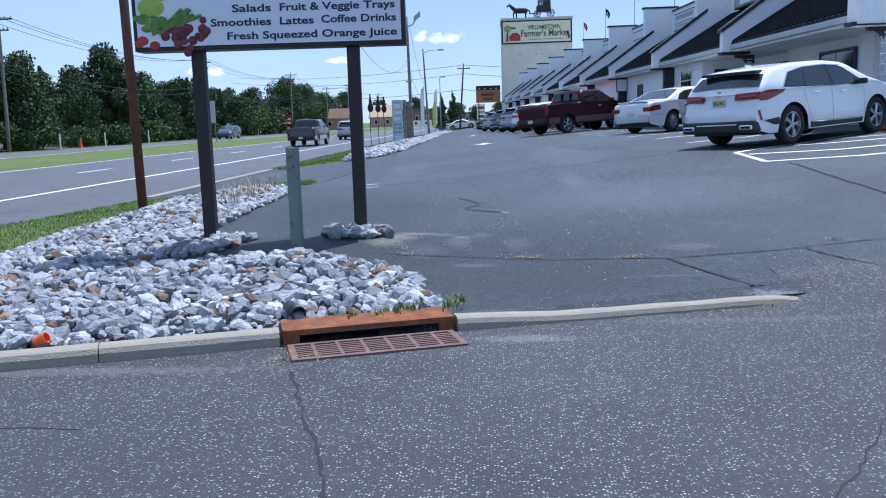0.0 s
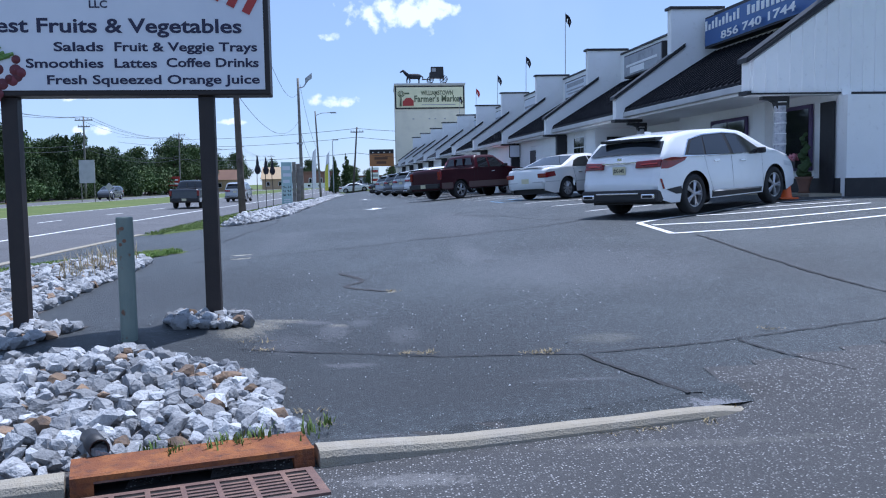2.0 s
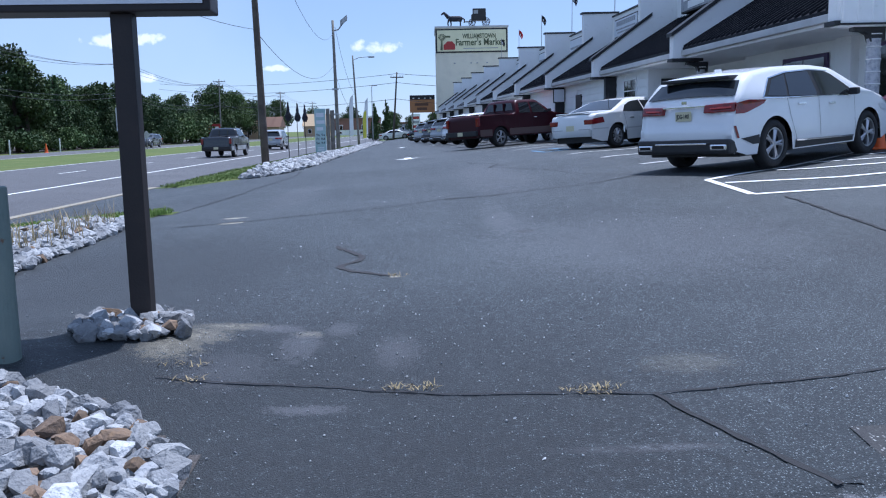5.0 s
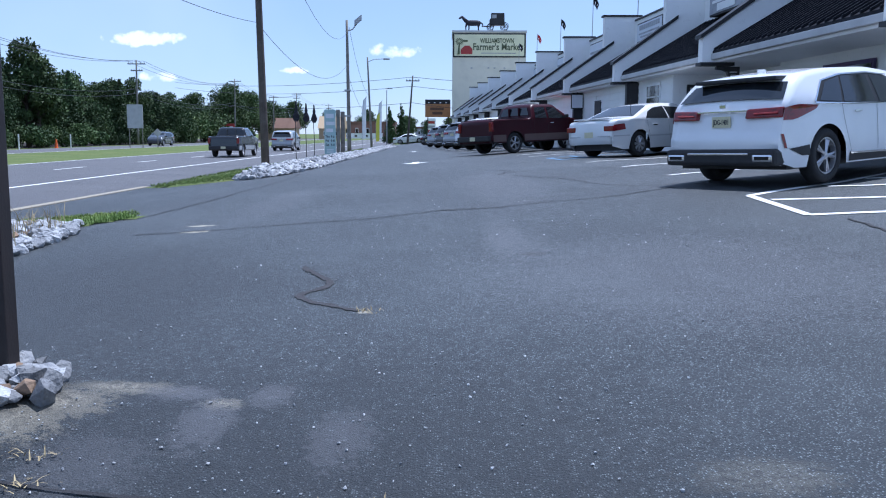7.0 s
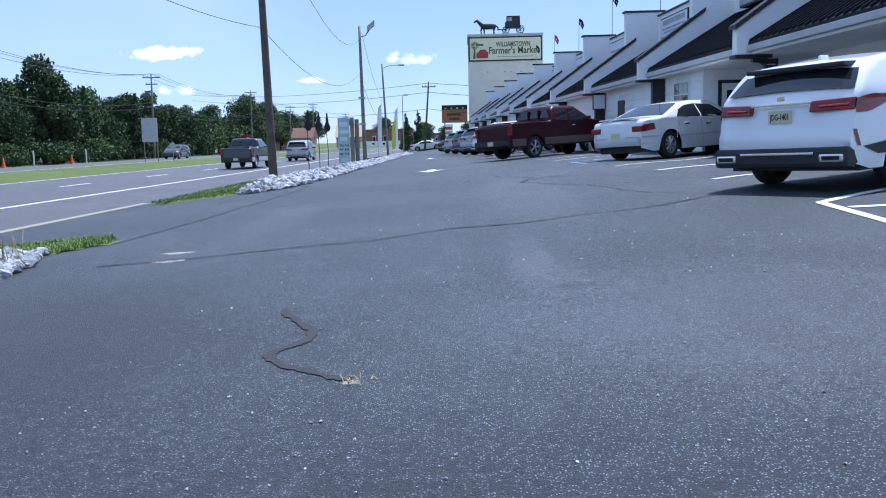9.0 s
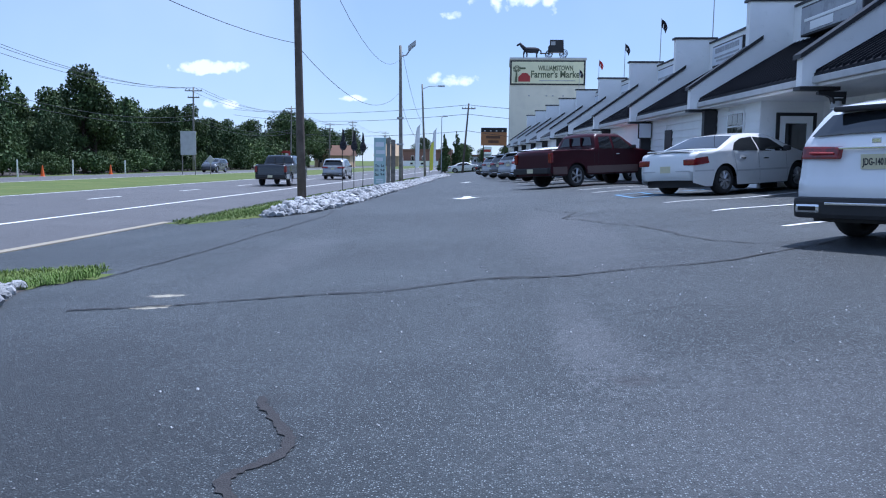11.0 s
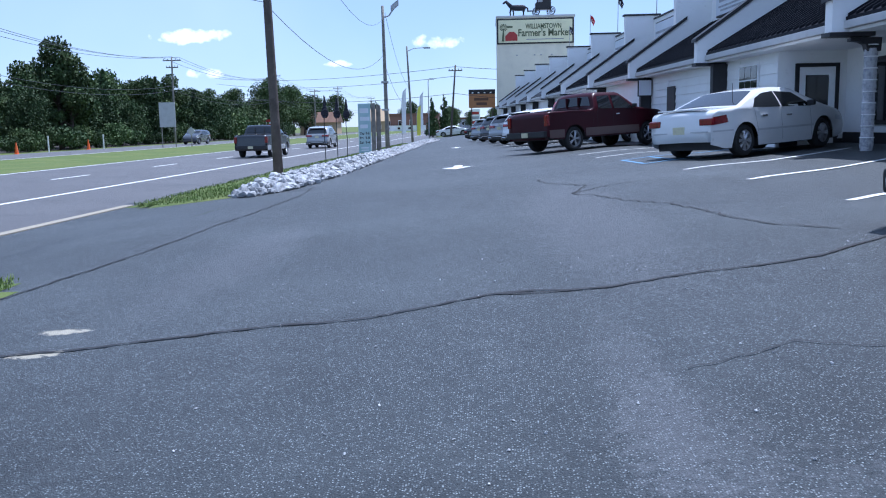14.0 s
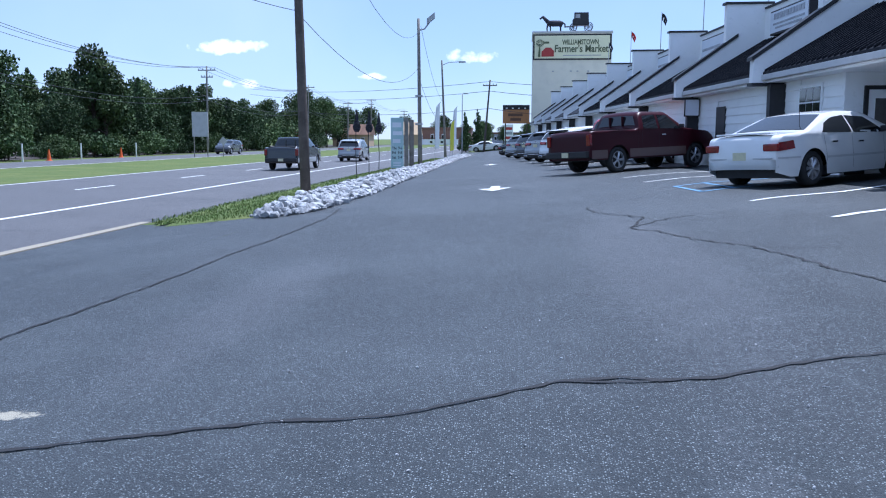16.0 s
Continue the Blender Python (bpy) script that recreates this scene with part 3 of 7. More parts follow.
def kerb_run(name, s0, s1, taper, label):
    """Concrete kerb with rounded top edge, in lengths of three metres."""
    holder = tagged(new(name), label, "kerb", kind="structure")
    cuts = [s0]
    while cuts[-1] < s1 - 3.2:
        cuts.append(cuts[-1] + 2.6)
    cuts.append(s1)
    for a, b in zip(cuts, cuts[1:]):
        bm = bmesh.new()
        rings = []
        for s in frange(a + 0.004, b - 0.004, 0.2):
            h = 0.11 if not taper else (0.105 - 0.038 * smooth((s - s0) / 0.9)) * (1 - smooth((s - (s1 - 0.3)) / 0.3) * 0.55)
            q0, wide = (-0.04 - 0.04 * (s - s0), 1.0 - 0.1 * (s - s0)) if taper else (0.0, 1.0)
            wob = 0.006 * noise.noise((s * 3, 1, 0)) + 0.004 * noise.noise((s * 11, 5, 0))
            prof = [(0.0, -0.15), (0.012, h - 0.045), (0.03, h - 0.012), (0.06, h + wob), (0.13, h + 0.006 + wob), (0.165, h - 0.012), (0.18, -0.15)]
            rings.append([bm.verts.new(kerb_pt(s, q0 + q * wide + wob * 0.7, GUTTER + z)) for q, z in prof])
        for r, t in zip(rings, rings[1:]):
            for k in range(len(r) - 1):
                bm.faces.new((r[k], t[k], t[k + 1], r[k + 1]))
        bm.faces.new(rings[0])
        bm.faces.new(rings[-1][::-1])
        bmesh.ops.recalc_face_normals(bm, faces=bm.faces[:])
        part("kerb_stone", bm, M_CONC, holder, smooth=False)
    if taper:
        bm = bmesh.new()
        rows = []
        for s in frange(s0, s1 + 0.1, 0.12):
            back = -0.04 - 0.04 * (s - s0) + 0.16 * (1.0 - 0.1 * (s - s0))
            row = [bm.verts.new(kerb_pt(s, back, GUTTER + 0.06))]
            for q in (0.15, 0.24, 0.34):
                end = Vector(kerb_pt(s, q, 0))
                row.append(bm.verts.new((end.x, end.y, lot(end.x, end.y) + 0.005)))
            rows.append(row)
        for r, t in zip(rows, rows[1:]):
            for k in range(3):
                bm.faces.new((r[k], t[k], t[k + 1], r[k + 1]))
        bmesh.ops.recalc_face_normals(bm, faces=bm.faces[:])
        part("asphalt_edge", bm, M_LOT, holder, "black asphalt laid against the kerb")
    return holder


kerb_run("kerb_west", -9.0, -0.02, False, "worn grey concrete kerb beside the rock bed")
kerb_run("kerb_east", 1.24, 4.06, True, "worn pale concrete kerb tapering into the asphalt")

# storm drain: cast box with a dark mouth, and a slotted grate in the gutter;
# black sheets paint the shade in mouth, throat and pit
inlet = thing("storm_drain", "rusted cast-iron kerb inlet with a slotted grate in the gutter", "storm drain")
kb = lambda x, y, z: kerb_pt(x, y, z)
G = GUTTER
bm = bmesh.new()
prism(bm, [(0.0, G + 0.112), (0.02, G + 0.12), (0.05, G + 0.112), (0.3, G + 0.125), (0.3, G + 0.09), (0.03, G + 0.084), (0.0, G + 0.084)], 0.0, 1.22, lambda p, q, t: kerb_pt(t, p, q))
part("hood", bm, M_RUST, inlet, "orange rusted iron hood")
for s0, s1 in ((0.0, 0.11), (1.11, 1.22)):
    part("cheek", cube(s0, s1, 0.003, 0.3, G - 0.05, G + 0.086, kb), M_RUST, inlet)
part("lip", cube(0.11, 1.11, 0.0, 0.018, G + 0.074, G + 0.086, kb), M_GRATE, inlet)
part("mouth", cube(0.11, 1.11, 0.16, 0.17, G - 0.05, G + 0.09, kb), M_SHADE, inlet, "black sheet as shade in the drain mouth")
bm = bmesh.new()
g0, g1, d0, d1 = 0.02, 1.2, -0.44, -0.02
zt, zb = GUTTER + 0.02, GUTTER - 0.03
for a, b in ((d0, d0 + 0.05), (d1 - 0.04, d1)):
    box(bm, g0, g1, a, b, zb, zt, kb)
cols = 7
cw = (g1 - g0) / cols
for k in range(cols + 1):
    w = 0.045 if k in (0, cols) else 0.026
    c = min(max(g0 + k * cw, g0 + w / 2), g1 - w / 2)
    box(bm, c - w / 2, c + w / 2, d0 + 0.05, d1 - 0.04, zb, zt, kb)
for r in range(1, 7):
    y = d0 + 0.05 + (d1 - d0 - 0.09) * r / 7
    box(bm, g0 + 0.03, g1 - 0.03, y - 0.011, y + 0.011, zb, zt - 0.002, kb)
part("grate", bm, M_GRATE, inlet, "rusty slotted iron grate")
part("throat", cube(0.11, 1.11, -0.02, 0.16, G + 0.009, G + 0.013, kb), M_SHADE, inlet, "black sheet as shade in the drain throat")
part("pit_shade", cube(g0 + 0.01, g1 - 0.01, d0 + 0.01, d1 - 0.01, GUTTER + 0.008, GUTTER + 0.012, kb), M_SHADE, inlet)


# ---- markings, cracks and stains on the paving ----
def marking(name, lines, width, mat, label, category, lift=0.008, jitter=0.0, seed=3):
    bm = bmesh.new()
    for k, line in enumerate(lines):
        strip(bm, line, width, lift, jitter, 0.12 if jitter else 0.5, seed + k)
    return tagged(obj(name, bm, mat), label, category, kind="structure")


A = radians(41)
ca, sa = math.cos(A), math.sin(A)
stall = lambda x, y, n=5.6: [(x, y), (x + n * ca, y + n * sa)]
for x, y, n in ((4.87, 16.62, 5.6), (4.85, 20.3, 5.4), (4.75, 23.45, 5.6), (4.5, 26.3, 5.6), (3.84, 33.3, 5.6), (3.67, 36.1, 5.6), (3.13, 40.3, 5.6), (2.59, 45.3, 5.6), (2.1, 50.2, 5.6), (1.6, 55.4, 5.6), (1.0, 60.5, 5.6)):
    marking("stall_line", [stall(x, y, n)], 0.1, M_LINE, "white painted parking stall line on the asphalt", "road marking")
marking("hatch_lines", [[(4.87, 16.62), (4.92, 15.05)], [(4.92, 15.05), (9.1, 15.75)], [(4.98, 16.2), (9.26, 16.55)], [(6.18, 17.53), (9.25, 17.35)], [(7.1, 18.45), (9.3, 18.1)], [(8.0, 19.25), (9.6, 18.95)]], 0.1, M_LINE, "white painted hatched no-parking zone", "road marking")
marking("blue_marking", [stall(4.29, 28.95, 4.2), [(4.29, 28.95), (4.14, 30.96)], stall(4.14, 30.96, 4.0), [(5.0, 29.65), (4.85, 31.5)], [(5.7, 30.3), (5.55, 32.1)]], 0.1, M_LINEB, "blue and white accessible bay lines", "road marking")
bm = bmesh.new()
for x0, y0 in ((0.3, 33.2), (-0.75, 59.5)):
    for poly in ([(-0.42, 1.2), (0.42, 1.2), (0.0, 0.0)], [(-0.12, 1.2), (0.12, 1.2), (0.12, 2.3), (-0.12, 2.3)]):
        bm.faces.new([bm.verts.new((x0 + a, y0 + b, gz(x0 + a, y0 + b) + 0.012)) for a, b in poly])
tagged(obj("lane_arrow", bm, M_LINE), "white painted direction arrow on the asphalt", "road marking", kind="structure")

CRACKS = [
    ([(-2.2, 16.05), (-1.38, 16.17), (-0.84, 16.32), (-0.2, 16.47), (0.38, 16.53), (0.76, 16.74), (1.2, 16.98), (1.51, 17.01), (1.69, 16.92), (1.94, 16.95), (2.38, 17.13), (2.95, 17.28), (3.5, 17.47), (4.38, 18.15), (5.2, 18.9)], 0.039, 0.012),
    ([(1.2, 16.98), (1.42, 16.93), (1.69, 16.92)], 0.03, 0.006),
    ([(-2.8, 17.9), (-2.7, 18.36), (-2.61, 19.38), (-2.49, 20.55), (-2.47, 22.56), (-2.36, 24.03), (-2.34, 27.09), (-2.6, 29.5)], 0.03, 0.014),
    ([(2.01, 26.82), (2.07, 25.83), (2.64, 24.69), (2.33, 23.43), (2.72, 24.09), (3.31, 24.69)], 0.032, 0.026),
    ([(2.33, 23.43), (2.57, 23.01), (2.84, 22.05), (3.25, 21.33), (3.49, 20.1), (3.6, 19.32), (4.1, 18.6)], 0.028, 0.03),
    ([(3.25, 21.33), (3.7, 21.0), (4.3, 20.9)], 0.014, 0.02),
    ([(-0.6, 24.6), (0.1, 24.9), (0.5, 25.3)], 0.016, 0.012),
    ([(2.1, 15.2), (2.7, 15.5), (3.3, 15.3)], 0.01, 0.02),
    ([(-0.44, 9.48), (-0.13, 9.42), (0.46, 9.36), (1.14, 9.21), (1.99, 9.15), (2.22, 9.12), (3.2, 9.24), (4.0, 9.45), (6.27, 10.05)], 0.02, 0.008),
    ([(2.22, 9.12), (2.39, 8.73), (2.71, 8.1)], 0.042, 0.008),
    ([(5.21, 14.81), (5.29, 12.75), (5.47, 11.26), (5.93, 9.36)], 0.042, 0.016),
    ([(3.54, 9.3), (3.72, 8.91), (4.03, 8.43)], 0.025, 0.012),
    ([(-0.62, 6.24), (-0.45, 5.6), (-0.27, 5.16), (-0.06, 4.45), (0.1, 3.4), (0.1, 1.5)], 0.022, 0.018),
    ([(-5.0, 5.0), (-3.0, 5.3), (-1.5, 5.25)], 0.01, 0.014),
    ([(1.0, 3.6), (3.0, 4.8), (5.2, 5.9), (7.5, 6.1)], 0.016, 0.016),
    ([(1.2, 3.0), (1.7, 4.0), (3.4, 6.6)], 0.012, 0.014),
]
for k, (line, w, j) in enumerate(CRACKS):
    bm = bmesh.new()
    strip(bm, line, w * 0.95, 0.008, j, 0.06, 20 + k)
    part("crack_seal", bm, M_SEAL, pavement)
bm = bmesh.new()
zz = [(0.13, 13.56), (0.17, 13.44), (0.29, 13.22), (0.41, 12.99), (0.44, 12.87), (0.41, 12.74), (0.29, 12.58), (0.27, 12.5), (0.3, 12.42), (0.4, 12.29), (0.56, 12.17), (0.74, 12.03)]
strip(bm, zz, 0.062, 0.006, 0.004, 0.025, 7)
part("zigzag_seal", bm, M_SEALB, pavement, "dark zigzag line of sealant")


# ---- loose stones ----
def rock_mesh(seed, n=17):
    rnd = random.Random(seed)
    bm = bmesh.new()
    for _ in range(n):
        v = Vector((rnd.gauss(0, 1), rnd.gauss(0, 1), rnd.gauss(0, 1))).normalized() * rnd.uniform(0.78, 1.05)
        bm.verts.new((v.x * 0.56, v.y * 0.46, v.z * 0.38))
    bmesh.ops.convex_hull(bm, input=bm.verts[:])
    bmesh.ops.delete(bm, geom=[v for v in bm.verts if not v.link_faces], context='VERTS')
    bm.normal_update()
    return bm


ROCKS, ROCKS_B, RAW = [], [], []
for k in range(14):
    bm = rock_mesh(100 + k)
    bm.verts.index_update()
    RAW.append((np.array([v.co[:] for v in bm.verts]), [[v.index for v in f.verts] for f in bm.faces]))
    for pool, mat in ((ROCKS, M_ROCK), (ROCKS_B, M_ROCKB)):
        me = bpy.data.meshes.new("rock")
        bm.to_mesh(me)
        me.materials.append(mat)
        pool.append(me)
    bm.free()


def scatter(poly, count, size, seed, gap=0.55):
    """Evenly spread places in an outline, by throwing darts."""
    rnd = random.Random(seed)
    x0, x1 = min(p[0] for p in poly), max(p[0] for p in poly)
    y0, y1 = min(p[1] for p in poly), max(p[1] for p in poly)
    cell, grid, out = size * gap, {}, []
    tries = 0
    while len(out) < count and tries < count * 30:
        tries += 1
        x, y = rnd.uniform(x0, x1), rnd.uniform(y0, y1)
        if not in_poly(x, y, poly):
            continue
        key = (int(x // cell), int(y // cell))
        if any((x - a) ** 2 + (y - b) ** 2 < cell * cell for i in (-1, 0, 1) for j in (-1, 0, 1) for a, b in grid.get((key[0] + i, key[1] + j), ())):
            continue
        grid.setdefault(key, []).append((x, y))
        out.append((x, y))
    return out


def inside_depth(x, y, poly):
    best = 9.0
    for (a, b), (c, d) in zip(poly, poly[1:] + poly[:1]):
        ex, ey = c - a, d - b
        t = max(0, min(1, ((x - a) * ex + (y - b) * ey) / (ex * ex + ey * ey)))
        best = min(best, math.hypot(x - a - t * ex, y - b - t * ey))
    return best


def stone_pose(x, y, z, s, rnd):
    return Matrix.LocRotScale((x, y, z), Euler((rnd.uniform(-0.6, 0.6), rnd.uniform(-0.6, 0.6), rnd.uniform(0, 6.28))), Vector((s * rnd.uniform(0.75, 1.3), s * rnd.uniform(0.75, 1.2), s * rnd.uniform(0.75, 1.25))))


def rock_bed(name, label, layers, singles, seed, bed):
    """A bed of broken stone: the stones near the walk are single pieces, the rest one mass of stones."""
    rnd = random.Random(seed)
    holder = thing(name, label, "rock bed")
    heaps, points = {"white": ([], []), "brown": ([], [])}, {"white": 0, "brown": 0}
    left = singles
    for layer, (poly, count, size, rise) in enumerate(layers):
        for x, y in sorted(scatter(poly, count, size, seed + count), key=lambda p: p[1]):
            dep = inside_depth(x, y, poly)
            z = gz(x, y) + 0.02 + rise * min(1.0, dep / 0.5) * rnd.uniform(0.6, 1.25) + size * 0.12
            q = (Vector((x, y)) - KERB).dot(KN)
            if bed and y < 10.5 and q < 0.34:
                continue
            s = size * rnd.choice((0.5, 0.7, 0.85, 1.0, 1.15, 1.45))
            m = stone_pose(x, y, z, s, rnd)
            brown = bed and rnd.random() < (0.15 if -1.9 < x < -0.1 and 8.1 < y < 9.1 else 0.07)
            k = rnd.randrange(14)
            if left > 0 and layer == len(layers) - 1 and x > -2.0:
                left -= 1
                ob = new("rock", (ROCKS_B if brown else ROCKS)[k])
                ob.parent, ob.matrix_local = holder, m
            else:
                heap = "brown" if brown else "white"
                verts, faces = heaps[heap]
                pts, fs = RAW[k]
                n0 = points[heap]
                verts.append((np.array(m.to_3x3()) @ pts.T).T + np.array(m.translation))
                points[heap] += len(pts)
                faces += [[i + n0 for i in f] for f in fs]
    for (verts, faces), mat, words in ((heaps["white"], M_ROCK, ""), (heaps["brown"], M_ROCKB, "brown broken stones")):
        if verts:
            me = bpy.data.meshes.new("loose_rock")
            me.from_pydata(np.concatenate(verts).tolist(), [], faces)
            me.materials.append(mat)
            ob = tagged(new("loose_rock", me), words, kind="stuff")
            ob.parent = holder
    return holder


rock_bed("rock_bed", "bed of broken white-grey stones behind the kerb", [(BED, 4600, 0.13, 0.0), (BED, 4200, 0.135, 0.09)], 300, 5, True)
PILE = [(-1.22, 10.2), (-1.08, 10.02), (-0.7, 10.02), (-0.48, 10.16), (-0.52, 10.48), (-0.88, 10.68), (-1.16, 10.52)]
rock_bed("rock_pile", "small pile of white stones round the sign post", [(PILE, 60, 0.12, 0.0), (PILE, 34, 0.12, 0.05)], 70, 8, True)
rock_bed("rock_strip", "long low bank of white stones along the lot edge", [(STRIP, 5200, 0.17, 0.03), (STRIP, 6200, 0.18, 0.17)], 0, 11, False)


def patch(name, poly, mat, lift, label, category):
    bm = bmesh.new()
    xs, ys = frange(min(p[0] for p in poly), max(p[0] for p in poly), 0.22), frange(min(p[1] for p in poly), max(p[1] for p in poly), 0.22 if max(p[1] for p in poly) < 30 else 0.5)
    v = {}
    for i, x in enumerate(xs):
        for j, y in enumerate(ys):
            v[i, j] = (x, y, gz(x, y) + lift * smooth(inside_depth(x, y, poly) / 0.25 if in_poly(x, y, poly) else 0) + 0.003)
    made = {}
    for i in range(len(xs) - 1):
        for j in range(len(ys) - 1):
            if in_poly((xs[i] + xs[i + 1]) / 2, (ys[j] + ys[j + 1]) / 2, poly):
                for k in ((i, j), (i + 1, j), (i + 1, j + 1), (i, j + 1)):
                    if k not in made:
                        made[k] = bm.verts.new(v[k])
                bm.faces.new((made[i, j], made[i + 1, j], made[i + 1, j + 1], made[i, j + 1]))
    return tagged(obj(name, bm, mat, smooth=True), label, category, kind="structure")


patch("rock_bed_soil", BED, M_SOIL, 0.03, "stony soil under the rock bed", "soil")
patch("verge", VERGE, M_GRASS, 0.03, "mown grass verge beside the highway", "grass")
patch("grass_tongue", TONGUE, M_GRASS, 0.04, "grass strip between highway and stone bank", "grass")


def blades(name, places, height, mat, label, category, seed, wide=0.012, per=7, lying=0.0):
    """Tufts of bent blades, joined."""
    rnd = random.Random(seed)
    verts, faces = [], []
    for x, y, z in places:
        for _ in range(per):
            a, h = rnd.uniform(0, 6.28), height * rnd.uniform(0.5, 1.2)
            lean = h * (rnd.uniform(0.15, 0.8) + 0.9 * lying)
            h *= 1.0 - 0.75 * lying * rnd.random()
            bx, by = x + rnd.gauss(0, 0.035), y + rnd.gauss(0, 0.035)
            dx, dy = math.cos(a), math.sin(a)
            n = len(verts)
            verts += [(bx - dy * wide, by + dx * wide, z), (bx + dy * wide, by - dx * wide, z), (bx + dx * lean * 0.4 + dy * wide * 0.7, by + dy * lean * 0.4 - dx * wide * 0.7, z + h * 0.65),
                      (bx + dx * lean * 0.4 - dy * wide * 0.7, by + dy * lean * 0.4 + dx * wide * 0.7, z + h * 0.65), (bx + dx * lean, by + dy * lean, z + h)]
            faces += [(n, n + 1, n + 2, n + 3), (n + 3, n + 2, n + 4)]
    me = bpy.data.meshes.new(name)
    me.from_pydata(verts, [], faces)
    me.materials.append(mat)
    return tagged(new(name, me), label, category, kind="stuff")


blades("verge_grass", [(x, y, gz(x, y) + 0.015) for x, y in scatter(VERGE, 6000, 0.08, 3)], 0.055, M_BLADE, "short green grass blades of the verge", "grass", 3, 0.006, 6)
blades("tongue_grass", [(x, y, gz(x, y) + 0.025) for x, y in scatter(TONGUE, 5000, 0.14, 4)], 0.07, M_BLADE, "longer green grass beside the stone bank", "grass", 4, 0.007, 6)
tufts = [(-0.55, 7.3), (-0.45, 7.25), (-0.1, 7.35), (0.0, 7.4), (-0.2, 7.3), (0.3, 7.45), (0.33, 7.6), (-3.4, 8.6), (-4.3, 9.0), (-4.5, 9.2), (-3.9, 8.2), (-1.6, 7.2), (-2.6, 7.1)]
blades("weeds", [(x + random.uniform(-0.06, 0.06), y + random.uniform(-0.05, 0.05), gz(x, y) + 0.05) for x, y in tufts for _ in range(3)], 0.065, M_BLADE, "small green weeds among the stones", "weed", 6, 0.006, 8)
dry = [(0.93, 9.33), (0.85, 9.34), (-0.33, 9.64), (-0.2, 9.45), (2.9, 8.1), (2.95, 8.04), (3.0, 8.1), (2.3, 7.7), (0.76, 12.02), (0.32, 7.75), (0.2, 8.0), (1.05, 9.32), (1.95, 9.2), (2.0, 9.19), (1.85, 9.2), (3.9, 9.55), (2.1, 7.62), (2.4, 7.72), (2.75, 7.8), (-3.3, 16.0), (-3.3, 15.4), (-3.4, 14.8), (-3.35, 15.7), (-3.3, 13.6), (-3.35, 13.0), (-0.72, 6.55), (-0.6, 6.5), (-0.78, 6.48)]
blades("dry_weeds", [(x + random.gauss(0, 0.05), y + random.gauss(0, 0.03), gz(x, y) + 0.005) for x, y in dry for _ in range(3)], 0.032, M_STRAW, "dry straw-coloured weeds in the cracks", "weed", 9, 0.0035, 8, 0.95)
blades("dry_stalks", [(-3.45 + random.gauss(0, 0.15), random.uniform(14.2, 16.8), gz(-3.4, 15) + 0.03) for _ in range(60)], 0.4, M_STRAW, "dry brown stalks at the edge of the stones", "weed", 10, 0.006, 3)
rnd = random.Random(77)
grit_v, grit_f = [], []
for k in range(1300):
    x, y = (rnd.uniform(-0.6, 4.5), rnd.uniform(7.7, 18.5)) if k % 3 else (rnd.gauss(0.5, 1.0), rnd.gauss(9.8, 0.9))
    if (Vector((x, y)) - KERB).dot(KN) < 0.25 or in_poly(x, y, BED):
        continue
    pts, fs = RAW[rnd.randrange(14)]
    s = rnd.choice((0.005, 0.006, 0.008, 0.01, 0.012, 0.016)) * rnd.uniform(0.8, 1.2)
    m = stone_pose(x, y, gz(x, y) + s * 0.3, s, rnd)
    n0 = len(grit_v)
    grit_v += ((np.array(m.to_3x3()) @ pts.T).T + np.array(m.translation)).tolist()
    grit_f += [[i + n0 for i in f] for f in fs]
me = bpy.data.meshes.new("grit")
me.from_pydata(grit_v, [], grit_f)
me.materials.append(M_ROCK)
tagged(new("grit", me), "scattered pale gravel bits on the asphalt", "gravel", kind="stuff")


# ---- the market building ----
PITCH, BAYS = 8.2, 11


def bp(u, v, z):
    """A place on the building: u along the front, v into it."""
    return Vector((8.65 + v - 0.075 * u, 20.3 + u, z))


bu = lambda x, y, z: bp(y, x, z)          # boxes given as v, u, z


def bcube(v0, v1, u0, u1, z0, z1, bevel=0.0):
    return cube(v0, v1, u0, u1, z0, z1, bu, bevel)


def gable(parent, u0, u1, extra, battens=False):
    """A sloped wing wall that ends in a square block, with black caps."""
    prof = [(-0.35, 3.0), (-0.35, 3.6), (1.34, 4.82), (1.34, 6.25), (2.9, 6.25), (2.9, 3.0)]
    bm = bmesh.new()
    prism(bm, prof, u0, u1, lambda p, q, t: bp(t, p, q))
    part("wing_wall", bm, M_WHITE, parent, "white sloped wing wall")
    bm = bmesh.new()
    prism(bm, [(-0.42, 3.58), (-0.42, 3.68), (1.75, 5.24), (1.75, 5.12)], u0 - 0.06, u1 + 0.06, lambda p, q, t: bp(t, p, q))
    part("slope_cap", bm, M_TRIM, parent, "black sloped coping")
    part("block_cap", bcube(1.27, 2.95, u0 - 0.06, u1 + 0.06, 6.25, 6.33), M_TRIM, parent, "black coping")
    part("wing_foot", bcube(-0.4, 0.45, u0 - 0.03, u1 + 0.03, 2.92, 3.0), M_TRIM, parent, "black foot trim")


def shop_window(parent, v, u0, u1, z0, z1, frame_mat, cols, rows=1):
    part("window_frame", bcube(v - 0.03, v + 0.02, u0 - 0.07, u1 + 0.07, z0 - 0.07, z1 + 0.07), frame_mat, parent)
    for i in range(cols):
        for j in range(rows):
            a, b = u0 + (u1 - u0) * i / cols, u0 + (u1 - u0) * (i + 1) / cols
            c, d = z0 + (z1 - z0) * j / rows, z0 + (z1 - z0) * (j + 1) / rows
            part("pane", bcube(v - 0.042, v - 0.034, a + 0.02, b - 0.02, c + 0.02, d - 0.02), M_GLASS, parent)


